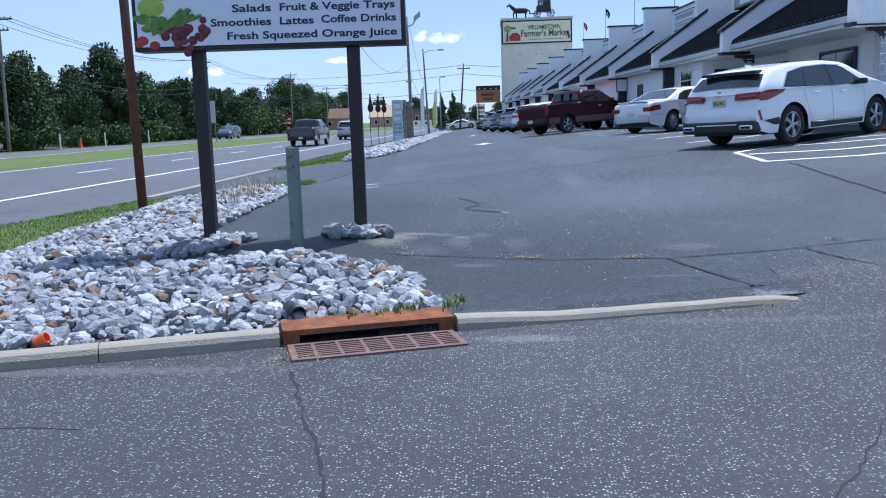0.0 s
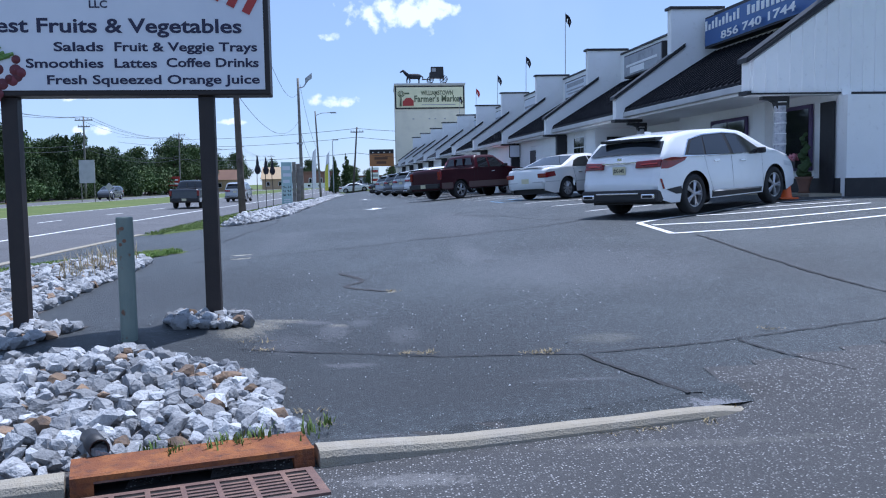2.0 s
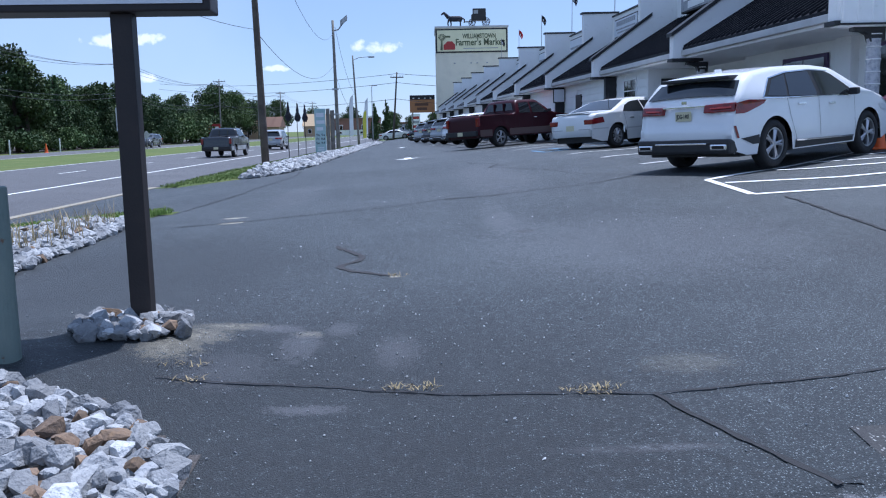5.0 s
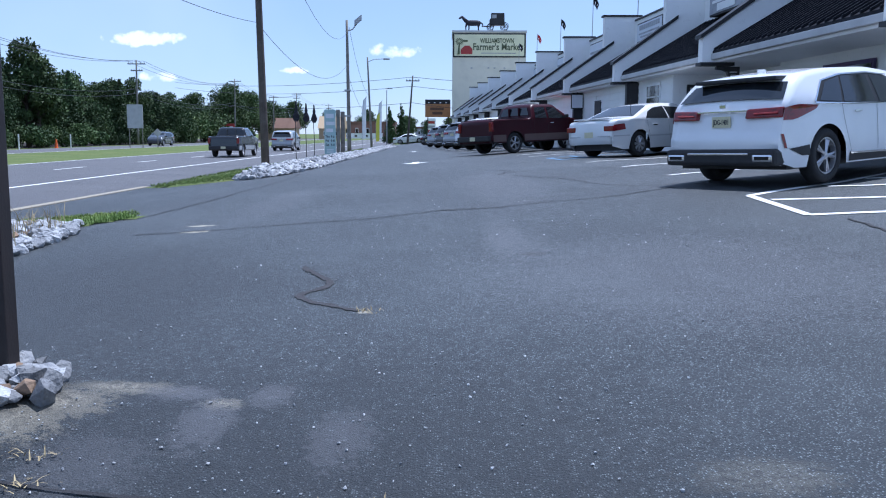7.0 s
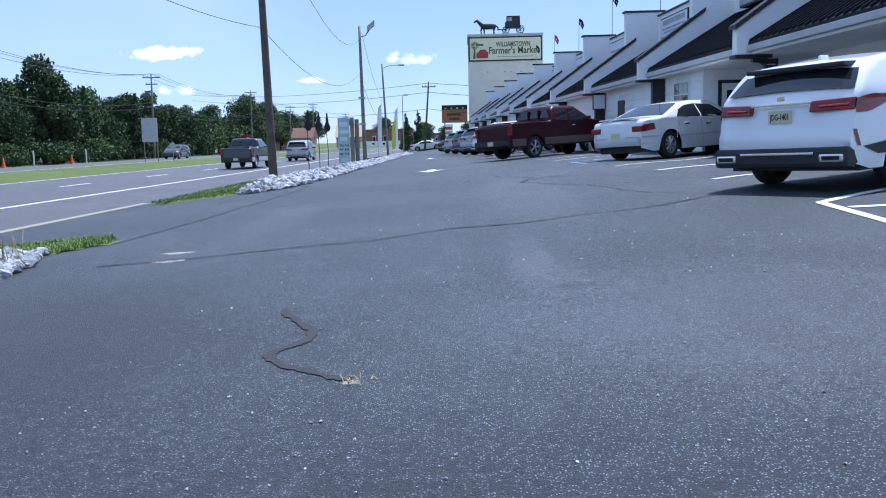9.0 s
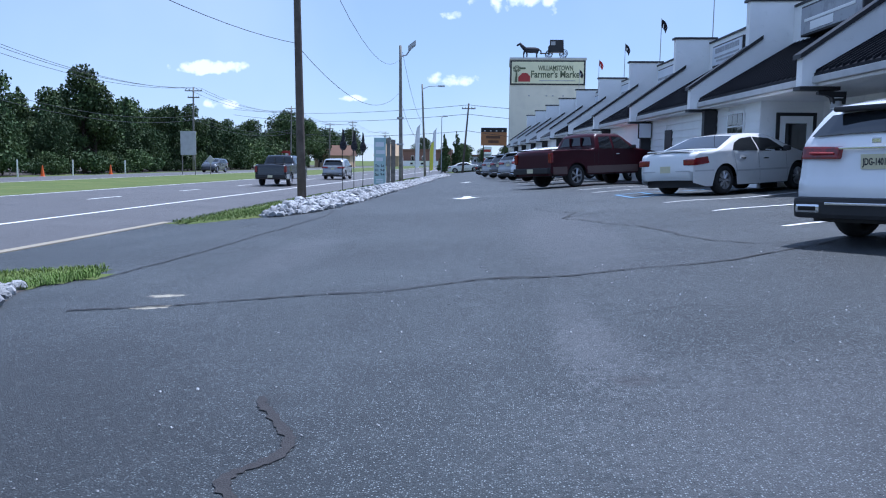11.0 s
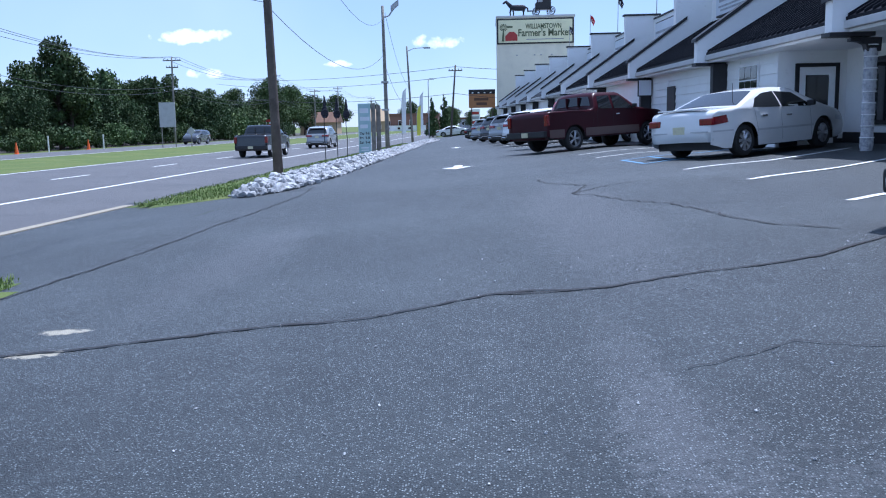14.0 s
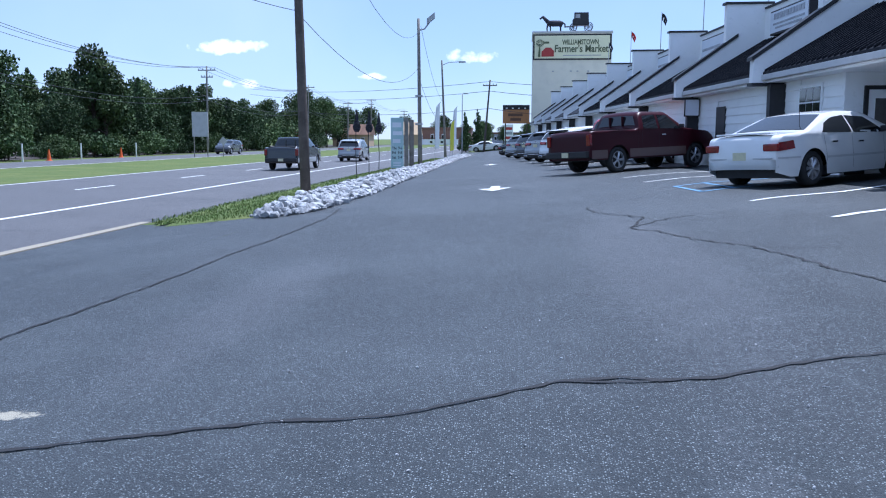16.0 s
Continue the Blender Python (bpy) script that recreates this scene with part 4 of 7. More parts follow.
def clapboard(parent, u0, u1, v, z0, z1, holes=()):
    n = int((z1 - z0) / 0.24)
    for k in range(n):
        a = z0 + (z1 - z0) * k / n
        b = z0 + (z1 - z0) * (k + 1) / n
        spans, cur = [], u0
        for h0, h1, hz0, hz1 in sorted(holes):
            if hz0 < b - 0.02 and hz1 > a + 0.02:
                spans.append((cur, h0))
                cur = h1
        spans.append((cur, u1))
        for s, e in spans:
            bm = bmesh.new()
            prism(bm, [(v - 0.035, a), (v - 0.004, b + 0.01), (v + 0.02, b + 0.01), (v + 0.02, a)], s, e, lambda p, q, t: bp(t, p, q))
            part("clapboard", bm, M_SIDING, parent)


building = thing("market_building", "long low white market building with black metal awning roofs", "building")
part("back_wall", bcube(3.0, 24, -0.02, PITCH * BAYS + 0.3, -0.3, 5.6), M_WHITE, building)
part("flat_roof", bcube(2.9, 24.2, -0.1, PITCH * BAYS + 0.4, 5.6, 5.7), M_GUTTER, building)
for k in range(BAYS):
    u0, u1 = k * PITCH, (k + 1) * PITCH
    bay = new("shop_bay")
    bay.parent = building
    g = lambda v, u: gz(*bp(u, v, 0).xy)
    s0 = u0 + (0.3 if k else 0.35)
    # awning roof with standing seams
    bm = bmesh.new()
    prism(bm, [(-0.1, 3.2), (-0.1, 3.28), (2.7, 5.0), (2.7, 4.9)], s0, u1, lambda p, q, t: bp(t, p, q))
    part("awning_roof", bm, M_BLACK, bay, "black standing-seam metal roof")
    if k < 6:
        for i in range(int((u1 - s0) / 0.3)):
            uu = s0 + 0.2 + i * 0.3
            bm = bmesh.new()
            prism(bm, [(-0.12, 3.272), (-0.12, 3.335), (2.66, 5.03), (2.66, 4.97)], uu, uu + 0.035, lambda p, q, t: bp(t, p, q))
            part("seam", bm, M_BLACK, bay)
    part("gutter", bcube(-0.14, -0.02, s0, u1, 3.06, 3.21, 0.02), M_GUTTER, bay, "pale grey gutter")
    part("soffit", bcube(-0.02, 3.0, s0, u1, 3.0, 3.06), M_WHITE, bay)
    part("parapet", bcube(2.65, 2.95, s0, u1, 4.8, 6.05), M_WHITE, bay, "white parapet wall")
    part("parapet_cap", bcube(2.6, 3.0, s0, u1 - 0.09, 6.05, 6.12), M_TRIM, bay, "dark coping")
    if k:
        gable(bay, u0, u0 + 0.3, 0)
    # front wall
    if k == 0:
        part("recess_wall", bcube(1.6, 1.8, -0.05, u1, 0.2, 3.0), M_WHITE, bay, "white porch wall")
        part("base_band", bcube(1.57, 1.6, -0.05, u1, 0.2, 1.16), M_TRIM, bay, "black base band")
        shop_window(bay, 1.55, 1.02, 2.1, 1.4, 2.72, M_PURPLE, 1)
        shop_window(bay, 1.55, 3.95, 5.85, 1.4, 2.68, M_PURPLE, 2)
        part("pilaster", bcube(1.42, 1.6, 2.75, 3.35, 0.3, 3.0), M_WHITE, bay, "white wall pier")
        part("side_door", bcube(1.53, 1.57, 0.12, 0.62, 0.84, 2.78), M_TRIM, bay, "dark door")
        part("porch_floor", bcube(0.9, 1.6, -0.1, u1, 0.3, 0.84), M_CONC, bay)
    elif k == 1:
        cut = 4.43
        part("recess_wall", bcube(2.04, 2.24, u0 + 0.3, u0 + cut, 0.2, 3.0), M_WHITE, bay, "white porch wall")
        shop_window(bay, 2.0, u0 + 1.1, u0 + 3.3, 1.3, 2.65, M_TRIM, 2)
        part("base_band", bcube(2.01, 2.04, u0 + 0.3, u0 + cut, 0.2, 1.05), M_TRIM, bay)
        part("return_wall", bcube(0.42, 2.14, u0 + cut, u0 + cut + 0.15, 0.3, 3.0), M_WHITE, bay, "white side wall with the shop door")
        part("return_base", bcube(0.5, 2.0, u0 + cut - 0.02, u0 + cut, 0.3, 0.9), M_TRIM, bay)
        part("front_wall", bcube(0.46, 0.7, u0 + cut + 0.02, u1, 0.3, 3.0), M_WHITE, bay)
        w0 = u0 + cut + 1.22
        shop_window(bay, 0.42, w0, w0 + 1.26, 1.66, 2.78, M_WHITE, 3, 3)
        clapboard(bay, u0 + cut + 0.02, u1 - 0.25, 0.44, 0.7, 3.0, [(w0 - 0.09, w0 + 1.35, 1.57, 2.87)])
    else:
        part("front_wall", bcube(0.46, 0.7, s0, u1, 0.2, 3.0), M_WHITE, bay)
        if k < 5:
            clapboard(bay, s0, u1 - 0.25, 0.44, 0.5, 3.0, [(u0 + 4.78, u0 + 5.72, 0.0, 2.56)] if k == 2 else ())
        if k == 2:
            part("side_door", bcube(0.38, 0.46, u0 + 4.78, u0 + 5.72, 0.5, 2.56), M_TRIM, bay, "narrow dark door")
    if k < BAYS - 1 and k:
        part("downspout", bcube(0.02, 0.42, u1 - 0.26, u1 - 0.02, 0.4, 2.95), M_TRIM, bay, "black downspout panel")
gable(building, 0.05, 0.35, 1)
# south end: boarded gable above, painted wall below
bm = bmesh.new()
prism(bm, [(-0.3, 2.95), (-0.3, 3.6), (3.2, 6.05), (12, 6.05), (12, 2.95)], 0.0, 0.05, lambda p, q, t: bp(t, p, q))
part("gable_wall", bm, M_WHITE, building, "white boarded gable wall")
for i in range(34):
    v = -0.28 + 0.26 * i
    part("batten", bcube(v, v + 0.035, -0.025, 0.0, 2.97, min(6.0, 3.6 + 0.7 * (v + 0.3))), M_WHITE, building)
part("gable_foot", bcube(-0.33, 12, -0.03, 0.03, 2.915, 2.95), M_TRIM, building, "black trim line")
bm = bmesh.new()
prism(bm, [(-0.4, 3.58), (-0.4, 3.66), (3.2, 6.14), (3.2, 6.06)], -0.05, 0.38, lambda p, q, t: bp(t, p, q))
part("gable_cap", bm, M_TRIM, building)
part("end_wall", bcube(1.6, 14, -0.25, -0.05, 0.2, 2.88), M_WHITE, building, "white painted end wall")
part("end_base", bcube(1.57, 14, -0.28, -0.25, 0.2, 1.16), M_TRIM, building, "black base band")
part("porch_ceiling", bcube(-0.3, 1.6, -0.0, 0.35, 2.9, 2.95), M_WHITE, building)

# shop door on the side wall
door = thing("shop_door", "dark glazed shop door in a white frame with black trim", "door", Matrix.Translation(bp(PITCH + 4.43, 0.83, 0.7)))
bm = bmesh.new()
for a in ((0, 0.09, 0, 2.0), (0.94, 1.03, 0, 2.0), (0.09, 0.94, 1.91, 2.0)):
    box(bm, a[0], a[1], -0.06, 0.0, a[2], a[3])
part("architrave", bm, M_TRIM, door, "black door surround")
bm = bmesh.new()
for a in ((0.09, 0.24, 0, 1.91), (0.79, 0.94, 0, 1.91), (0.24, 0.79, 1.72, 1.91), (0.24, 0.79, 0.0, 0.2)):
    box(bm, a[0], a[1], -0.045, 0.0, a[2], a[3])
part("door_frame", bm, M_WHITE, door)
part("door_glass", cube(0.24, 0.79, -0.03, 0.0, 0.2, 1.72), M_GLASS, door)
part("door_handle", cube(0.27, 0.3, -0.07, -0.03, 0.85, 1.0), M_CHROME, door)

for k in (0, 1):
    u = 0.15 + k * PITCH if k else 0.3
    base = bp(u, 0.47, 0)
    b0 = gz(base.x, base.y)
    col = thing("porch_column", "round porch column wrapped in pale bark and string lights", "column", Matrix.Translation((base.x, base.y, b0)), "porch columns")
    bm = bmesh.new()
    rr = random.Random(k)
    tube(bm, [(0, 0, z) for z in frange(0, 2.6 - b0 + 0.1, 0.12)], [0.12 + rr.uniform(-0.012, 0.012) for _ in frange(0, 2.6 - b0 + 0.1, 0.12)], 14)
    part("shaft", bm, M_BARK, col)
    for j in range(9):
        bm = bmesh.new()
        lathe(bm, [(0.13, 0.0), (0.138, 0.01), (0.13, 0.02)], 14, centre=(0, 0, 0.25 + j * 0.22))
        part("light_string", bm, M_WHITE, col)
    bm = bmesh.new()
    z1 = 2.9 - b0
    prism(bm, [(-0.42, z1), (0.16, z1), (0.15, z1 - 0.26), (-0.1, z1 - 0.26), (-0.14, z1 - 0.13), (-0.24, z1 - 0.08), (-0.42, z1 - 0.06)], -0.09, 0.09, lambda p, q, t: Vector((p, t, q)))
    part("bracket", bm, M_TRIM, col, "black timber bracket")

# shop signs on the parapet
def shop_sign(k, u0, u1, z0, z1, face, label, bars, ink):
    s = thing("shop_sign", label, "sign", None, "shop signs")
    part("sign_box", bcube(2.28, 2.65, u0, u1, z0, z1, 0.015), M_TRIM, s)
    part("sign_face", bcube(2.255, 2.285, u0 + 0.06, u1 - 0.06, z0 + 0.06, z1 - 0.06), face, s)
    part("end_face", bcube(2.33, 2.6, u0 - 0.006, u0 - 0.001, z0 + 0.05, z1 - 0.05), M_TRIM, s)
    for a, b, c, d in bars:
        part("lettering_bar", bcube(2.24, 2.256, u0 + a, u0 + b, z0 + c, z0 + d), ink, s)
    return s


n = PITCH
sg = shop_sign(0, 1.9, 8.0, 5.04, 5.95, M_BLUESIGN, "blue shop sign with pale lettering on the parapet", [(3.9 + 0.22 * i, 4.02 + 0.22 * i, 0.5, 0.78 - 0.06 * (i % 3)) for i in range(10)] + [(1.3 + 0.25 * i, 1.45 + 0.25 * i, 0.5, 0.76 - 0.05 * (i % 2)) for i in range(9)], M_WHITE)
lettering("856 740 1744", 0.3, M_WHITE, sg, Matrix.Translation(bp(6.9, 2.245, 5.16)) @ Matrix(((0.04, 0, -1, 0), (-1, 0, -0.04, 0), (0, 1, 0, 0), (0, 0, 0, 1))), 4.2)
shop_sign(1, n + 3.05, n + 6.75, 4.97, 5.82, M_GREYSIGN, "grey landscape shop sign in a dark frame", [(0.4, 3.4, 0.38, 0.46), (1.6, 3.0, 0.12, 0.34)], M_WHITE)
shop_sign(2, 2 * n + 3.3, 2 * n + 6.55, 4.95, 5.74, M_SIGN, "white shop sign with pale grey lettering", [(0.3 + 0.26 * i, 0.49 + 0.26 * i, 0.48, 0.66) for i in range(10)] + [(0.3, 2.9, 0.3, 0.36), (0.5, 2.7, 0.17, 0.23)], M_GREYSIGN)
shop_sign(3, 3 * n + 3.3, 3 * n + 6.5, 4.9, 5.72, M_SIGN, "plain white shop sign on the parapet", [(0.5, 3.0, 0.3, 0.4)], M_GREYSIGN)
shop_sign(4, 4 * n + 3.3, 4 * n + 6.5, 4.9, 5.72, M_SIGN, "plain white shop sign on the parapet", [(0.5, 3.0, 0.3, 0.4)], M_GREYSIGN)
shop_sign(5, 5 * n + 3.3, 5 * n + 6.5, 4.9, 5.72, M_SIGN, "plain white shop sign on the parapet", [(0.5, 2.6, 0.3, 0.4)], M_GREYSIGN)

# flags on the blocks
for k, h, mat in ((3, 3.0, M_FLAGD), (4, 2.1, M_FLAGD), (5, 2.0, M_FLAGD), (6, 2.0, M_FLAGR), (7, 2.2, M_FLAGD)):
    p = bp(k * n + 0.15, 2.8, 6.32)
    f = thing("flag", "small flag drooping from a thin pole on the parapet", "flag", Matrix.Translation(p), "roof flags")
    bm = bmesh.new()
    tube(bm, [(0, 0, 0), (0.02, 0, h)], [0.022, 0.016], 6)
    part("pole", bm, M_GALV, f)
    bm = bmesh.new()
    rows = []
    for i in range(7):
        a = i / 6
        rows.append([bm.verts.new((0.03 + 0.3 * a, 0.06 * math.sin(a * 7), h - 0.05 - 0.4 * a * a)), bm.verts.new((0.03 + 0.2 * a, 0.06 * math.sin(a * 7 + 0.6), h - 0.38 - 0.35 * a))])
    for r, t in zip(rows, rows[1:]):
        bm.faces.new((r[0], t[0], t[1], r[1]))
    bmesh.ops.solidify(bm, geom=bm.faces[:], thickness=0.008)
    part("cloth", bm, mat, f, "faded flag cloth")
    part("fly_patch", cube(0.1, 0.24, -0.02, 0.075, h - 0.5, h - 0.3), M_WHITE, f)

# ---- the sign tower ----
TY = 119.0
tower = thing("sign_tower", "tall cream stucco tower with a painted market sign", "tower", Matrix.LocRotScale((-0.224, 0, 1.75), None, (0.976, 1, 0.8725)))
part("shaft", cube(2.35, 11.9, TY, TY + 9, -2.6, 14.1), M_STUCCO, tower)
part("coping", cube(2.25, 12.0, TY - 0.1, TY + 9.1, 14.1, 14.35), M_GUTTER, tower)
part("sign_border", cube(2.35, 11.85, TY - 0.12, TY, 10.5, 13.95, None, 0.02), M_TRIM, tower, "black sign border")
part("sign_board", cube(2.55, 11.65, TY - 0.15, TY - 0.1, 10.7, 13.75), M_CREAM, tower, "cream sign board")
T = lambda x, z: Matrix.Translation((x, TY - 0.17, z)) @ Matrix.Rotation(radians(90), 4, 'X')
lettering("WILLIAMSTOWN", 0.95, M_SAGE, tower, T(5.9, 12.55), 4.4, depth=0.01)
lettering("Farmer's Market", 1.35, M_SAGE, tower, T(4.95, 11.55), 6.5, depth=0.01)
part("small_lettering", cube(6.0, 10.6, TY - 0.165, TY - 0.15, 11.05, 11.15), M_GREYSIGN, tower)
wm = part("windmill_emblem", tube(bmesh.new(), [(3.1, TY - 0.2, 10.9), (3.2, TY - 0.2, 12.6)], [0.16, 0.05], 6), M_SAGE, tower)
bm = bmesh.new()
for i in range(12):
    a = i * math.pi / 6
    prism(bm, [(3.2 + 0.1 * math.cos(a), 12.75 + 0.1 * math.sin(a)), (3.2 + 0.5 * math.cos(a - 0.15), 12.75 + 0.5 * math.sin(a - 0.15)), (3.2 + 0.5 * math.cos(a + 0.15), 12.75 + 0.5 * math.sin(a + 0.15))], TY - 0.2, TY - 0.17, lambda p, q, t: Vector((p, t, q)))
part("wheel_emblem", bm, M_SAGE, tower)
part("vane_emblem", cube(3.6, 4.3, TY - 0.19, TY - 0.16, 12.7, 12.95), M_SAGE, tower)
bm = bmesh.new()
prism(bm, [(3.4, 10.95), (4.9, 10.95), (4.9, 11.7), (4.5, 12.15), (3.9, 12.15), (3.4, 11.6)], TY - 0.2, TY - 0.16, lambda p, q, t: Vector((p, t, q)))
part("barn_emblem", bm, M_RED, tower, "small red barn emblem")
for x in (4.7, 6.9, 7.7, 9.0):
    lamp = part("wall_lamp", cube(x, x + 0.22, TY - 0.12, TY, 8.9, 9.05), M_GALV, tower)

# horse and buggy ornament on the tower
bm = bmesh.new()
tube(bm, [(3.9, 0, 15.35), (4.6, 0, 15.3), (5.4, 0, 15.3), (5.75, 0, 15.35)], [0.3, 0.38, 0.36, 0.2], 10)
tube(bm, [(4.0, 0, 15.45), (3.6, 0, 15.85), (3.4, 0, 16.1)], [0.26, 0.2, 0.14], 8)
tube(bm, [(3.48, 0, 16.12), (3.2, 0, 15.95), (3.0, 0, 15.82)], [0.15, 0.12, 0.08], 8)
for x, kx in ((4.0, -0.12), (4.2, 0.1), (5.4, 0.1), (5.6, -0.1)):
    tube(bm, [(x, 0.12 if kx > 0 else -0.12, 15.2), (x + kx, 0.1, 14.8), (x + kx * 0.7, 0.1, 14.35)], [0.15, 0.09, 0.07], 6)
tube(bm, [(5.75, 0, 15.4), (6.0, 0, 15.2), (6.05, 0, 14.8)], [0.08, 0.1, 0.05], 6)
h = obj("horse_statue", bm, M_FLAGD, smooth=True)
h.location = (-0.17, TY + 0.4, -0.08)
tagged(h, "dark horse figure standing on the sign tower", "statue")
bg_ = thing("buggy_ornament", "dark horse-drawn buggy ornament on the sign tower", "ornament", Matrix.Translation((-0.17, TY + 0.4, -0.08)))
bm = bmesh.new()
prism(bm, [(6.9, 15.0), (8.8, 15.0), (8.75, 16.5), (7.1, 16.5), (7.1, 15.9), (6.9, 15.7)], -0.5, 0.5, lambda p, q, t: Vector((p, t, q)))
part("cabin", bm, M_TRIM, bg_)
part("cabin_window", cube(7.2, 7.75, -0.52, -0.5, 15.85, 16.3), M_GREYSIGN, bg_)
for x, r in ((7.0, 0.45), (8.8, 0.5)):
    for y in (-0.6, 0.6):
        bm = bmesh.new()
        lathe(bm, [(r, -0.03), (r, 0.03), (r - 0.07, 0.03), (r - 0.07, -0.03)], 20, 'y', (x, y, 14.35 + r), True)
        for i in range(8):
            a = i * math.pi / 4
            tube(bm, [(x, y, 14.35 + r), (x + (r - 0.05) * math.cos(a), y, 14.35 + r + (r - 0.05) * math.sin(a))], 0.025, 4)
        part("wheel", bm, M_TRIM, bg_)
bm = bmesh.new()
tube(bm, [(5.9, -0.3, 14.9), (7.0, -0.3, 14.9)], 0.04, 5)
tube(bm, [(5.9, 0.3, 14.9), (7.0, 0.3, 14.9)], 0.04, 5)
part("shaft_bar", bm, M_TRIM, bg_)

step = thing("porch_step", "low worn concrete step before the shop door", "step")
part("slab", bcube(0.6, 1.95, PITCH + 3.1, PITCH + 4.4, 0.35, 0.7, 0.015), M_CONC, step)
hs = thing("hanging_sign", "small white sign hung from the awning post", "sign")
part("panel", bcube(-0.1, 0.35, 3 * PITCH - 0.5, 3 * PITCH - 0.45, 2.35, 2.9), M_SIGN, hs)
part("panel_frame", bcube(-0.14, 0.39, 3 * PITCH - 0.45, 3 * PITCH - 0.41, 2.31, 2.94), M_TRIM, hs)
part("bracket", bcube(0.1, 0.14, 3 * PITCH - 0.47, 3 * PITCH - 0.43, 2.9, 3.05), M_TRIM, hs)


# ---- vehicles ----
def polyline(pts, n):
    """n + 1 points at even steps along a line."""
    d = [0.0]
    for a, b in zip(pts, pts[1:]):
        d.append(d[-1] + math.dist(a, b))
    out = []
    for k in range(n + 1):
        t, i = d[-1] * k / n, 0
        while i < len(d) - 2 and d[i + 1] < t:
            i += 1
        f = (t - d[i]) / max(1e-6, d[i + 1] - d[i])
        out.append(tuple(p + (q - p) * f for p, q in zip(pts[i], pts[i + 1])))
    return out


def rounded(pts, r=0.12, n=4):
    """Rounds off the corners of a line."""
    out = [pts[0]]
    for a, b, c in zip(pts, pts[1:], pts[2:]):
        va, vc = Vector(a) - Vector(b), Vector(c) - Vector(b)
        k = min(r, va.length * 0.45, vc.length * 0.45)
        p, q = Vector(b) + va.normalized() * k, Vector(b) + vc.normalized() * k
        for i in range(n + 1):
            t = i / n
            w = p * (1 - t) ** 2 + Vector(b) * 2 * t * (1 - t) + q * t * t
            out.append((w.x, w.y))
    return out + [pts[-1]]


def wheel(parent, x, y, r, rim_mat, spokes, side, width=0.23):
    w = new("wheel")
    w.parent = parent
    w.location = (x, y, r)
    bm = bmesh.new()
    h = width / 2
    lathe(bm, [(r * 0.66, -h), (r * 0.9, -h), (r * 0.98, -h * 0.7), (r, 0), (r * 0.98, h * 0.7), (r * 0.9, h), (r * 0.66, h)], 28, 'y', closed=True)
    bmesh.ops.recalc_face_normals(bm, faces=bm.faces[:])
    part("tyre", bm, M_TYRE, w, smooth=True)
    bm = bmesh.new()
    o = side * h * 0.72
    lathe(bm, [(r * 0.67, o - side * 0.05), (r * 0.67, o + side * 0.02), (r * 0.61, o + side * 0.02), (r * 0.58, o - side * 0.05)], 28, 'y', closed=True)
    for k in range(spokes):
        a = 2 * math.pi * k / spokes
        for da in (-0.13, 0.13):
            b = a + da
            tube(bm, [(0, o, 0), (r * 0.2 * math.cos(a), o, r * 0.2 * math.sin(a)), (r * 0.62 * math.cos(b), o - side * 0.01, r * 0.62 * math.sin(b))], [0.03, 0.026, 0.02], 5)
    lathe(bm, [(0.001, o + side * 0.02), (0.05, o + side * 0.02), (0.06, o - side * 0.02)], 12, 'y')
    bmesh.ops.recalc_face_normals(bm, faces=bm.faces[:])
    part("rim", bm, rim_mat, w)
    bm = bmesh.new()
    lathe(bm, [(0.001, o - side * 0.06), (r * 0.66, o - side * 0.06)], 24, 'y')
    part("brake_disc", bm, M_PLASTIC, w)
    return w


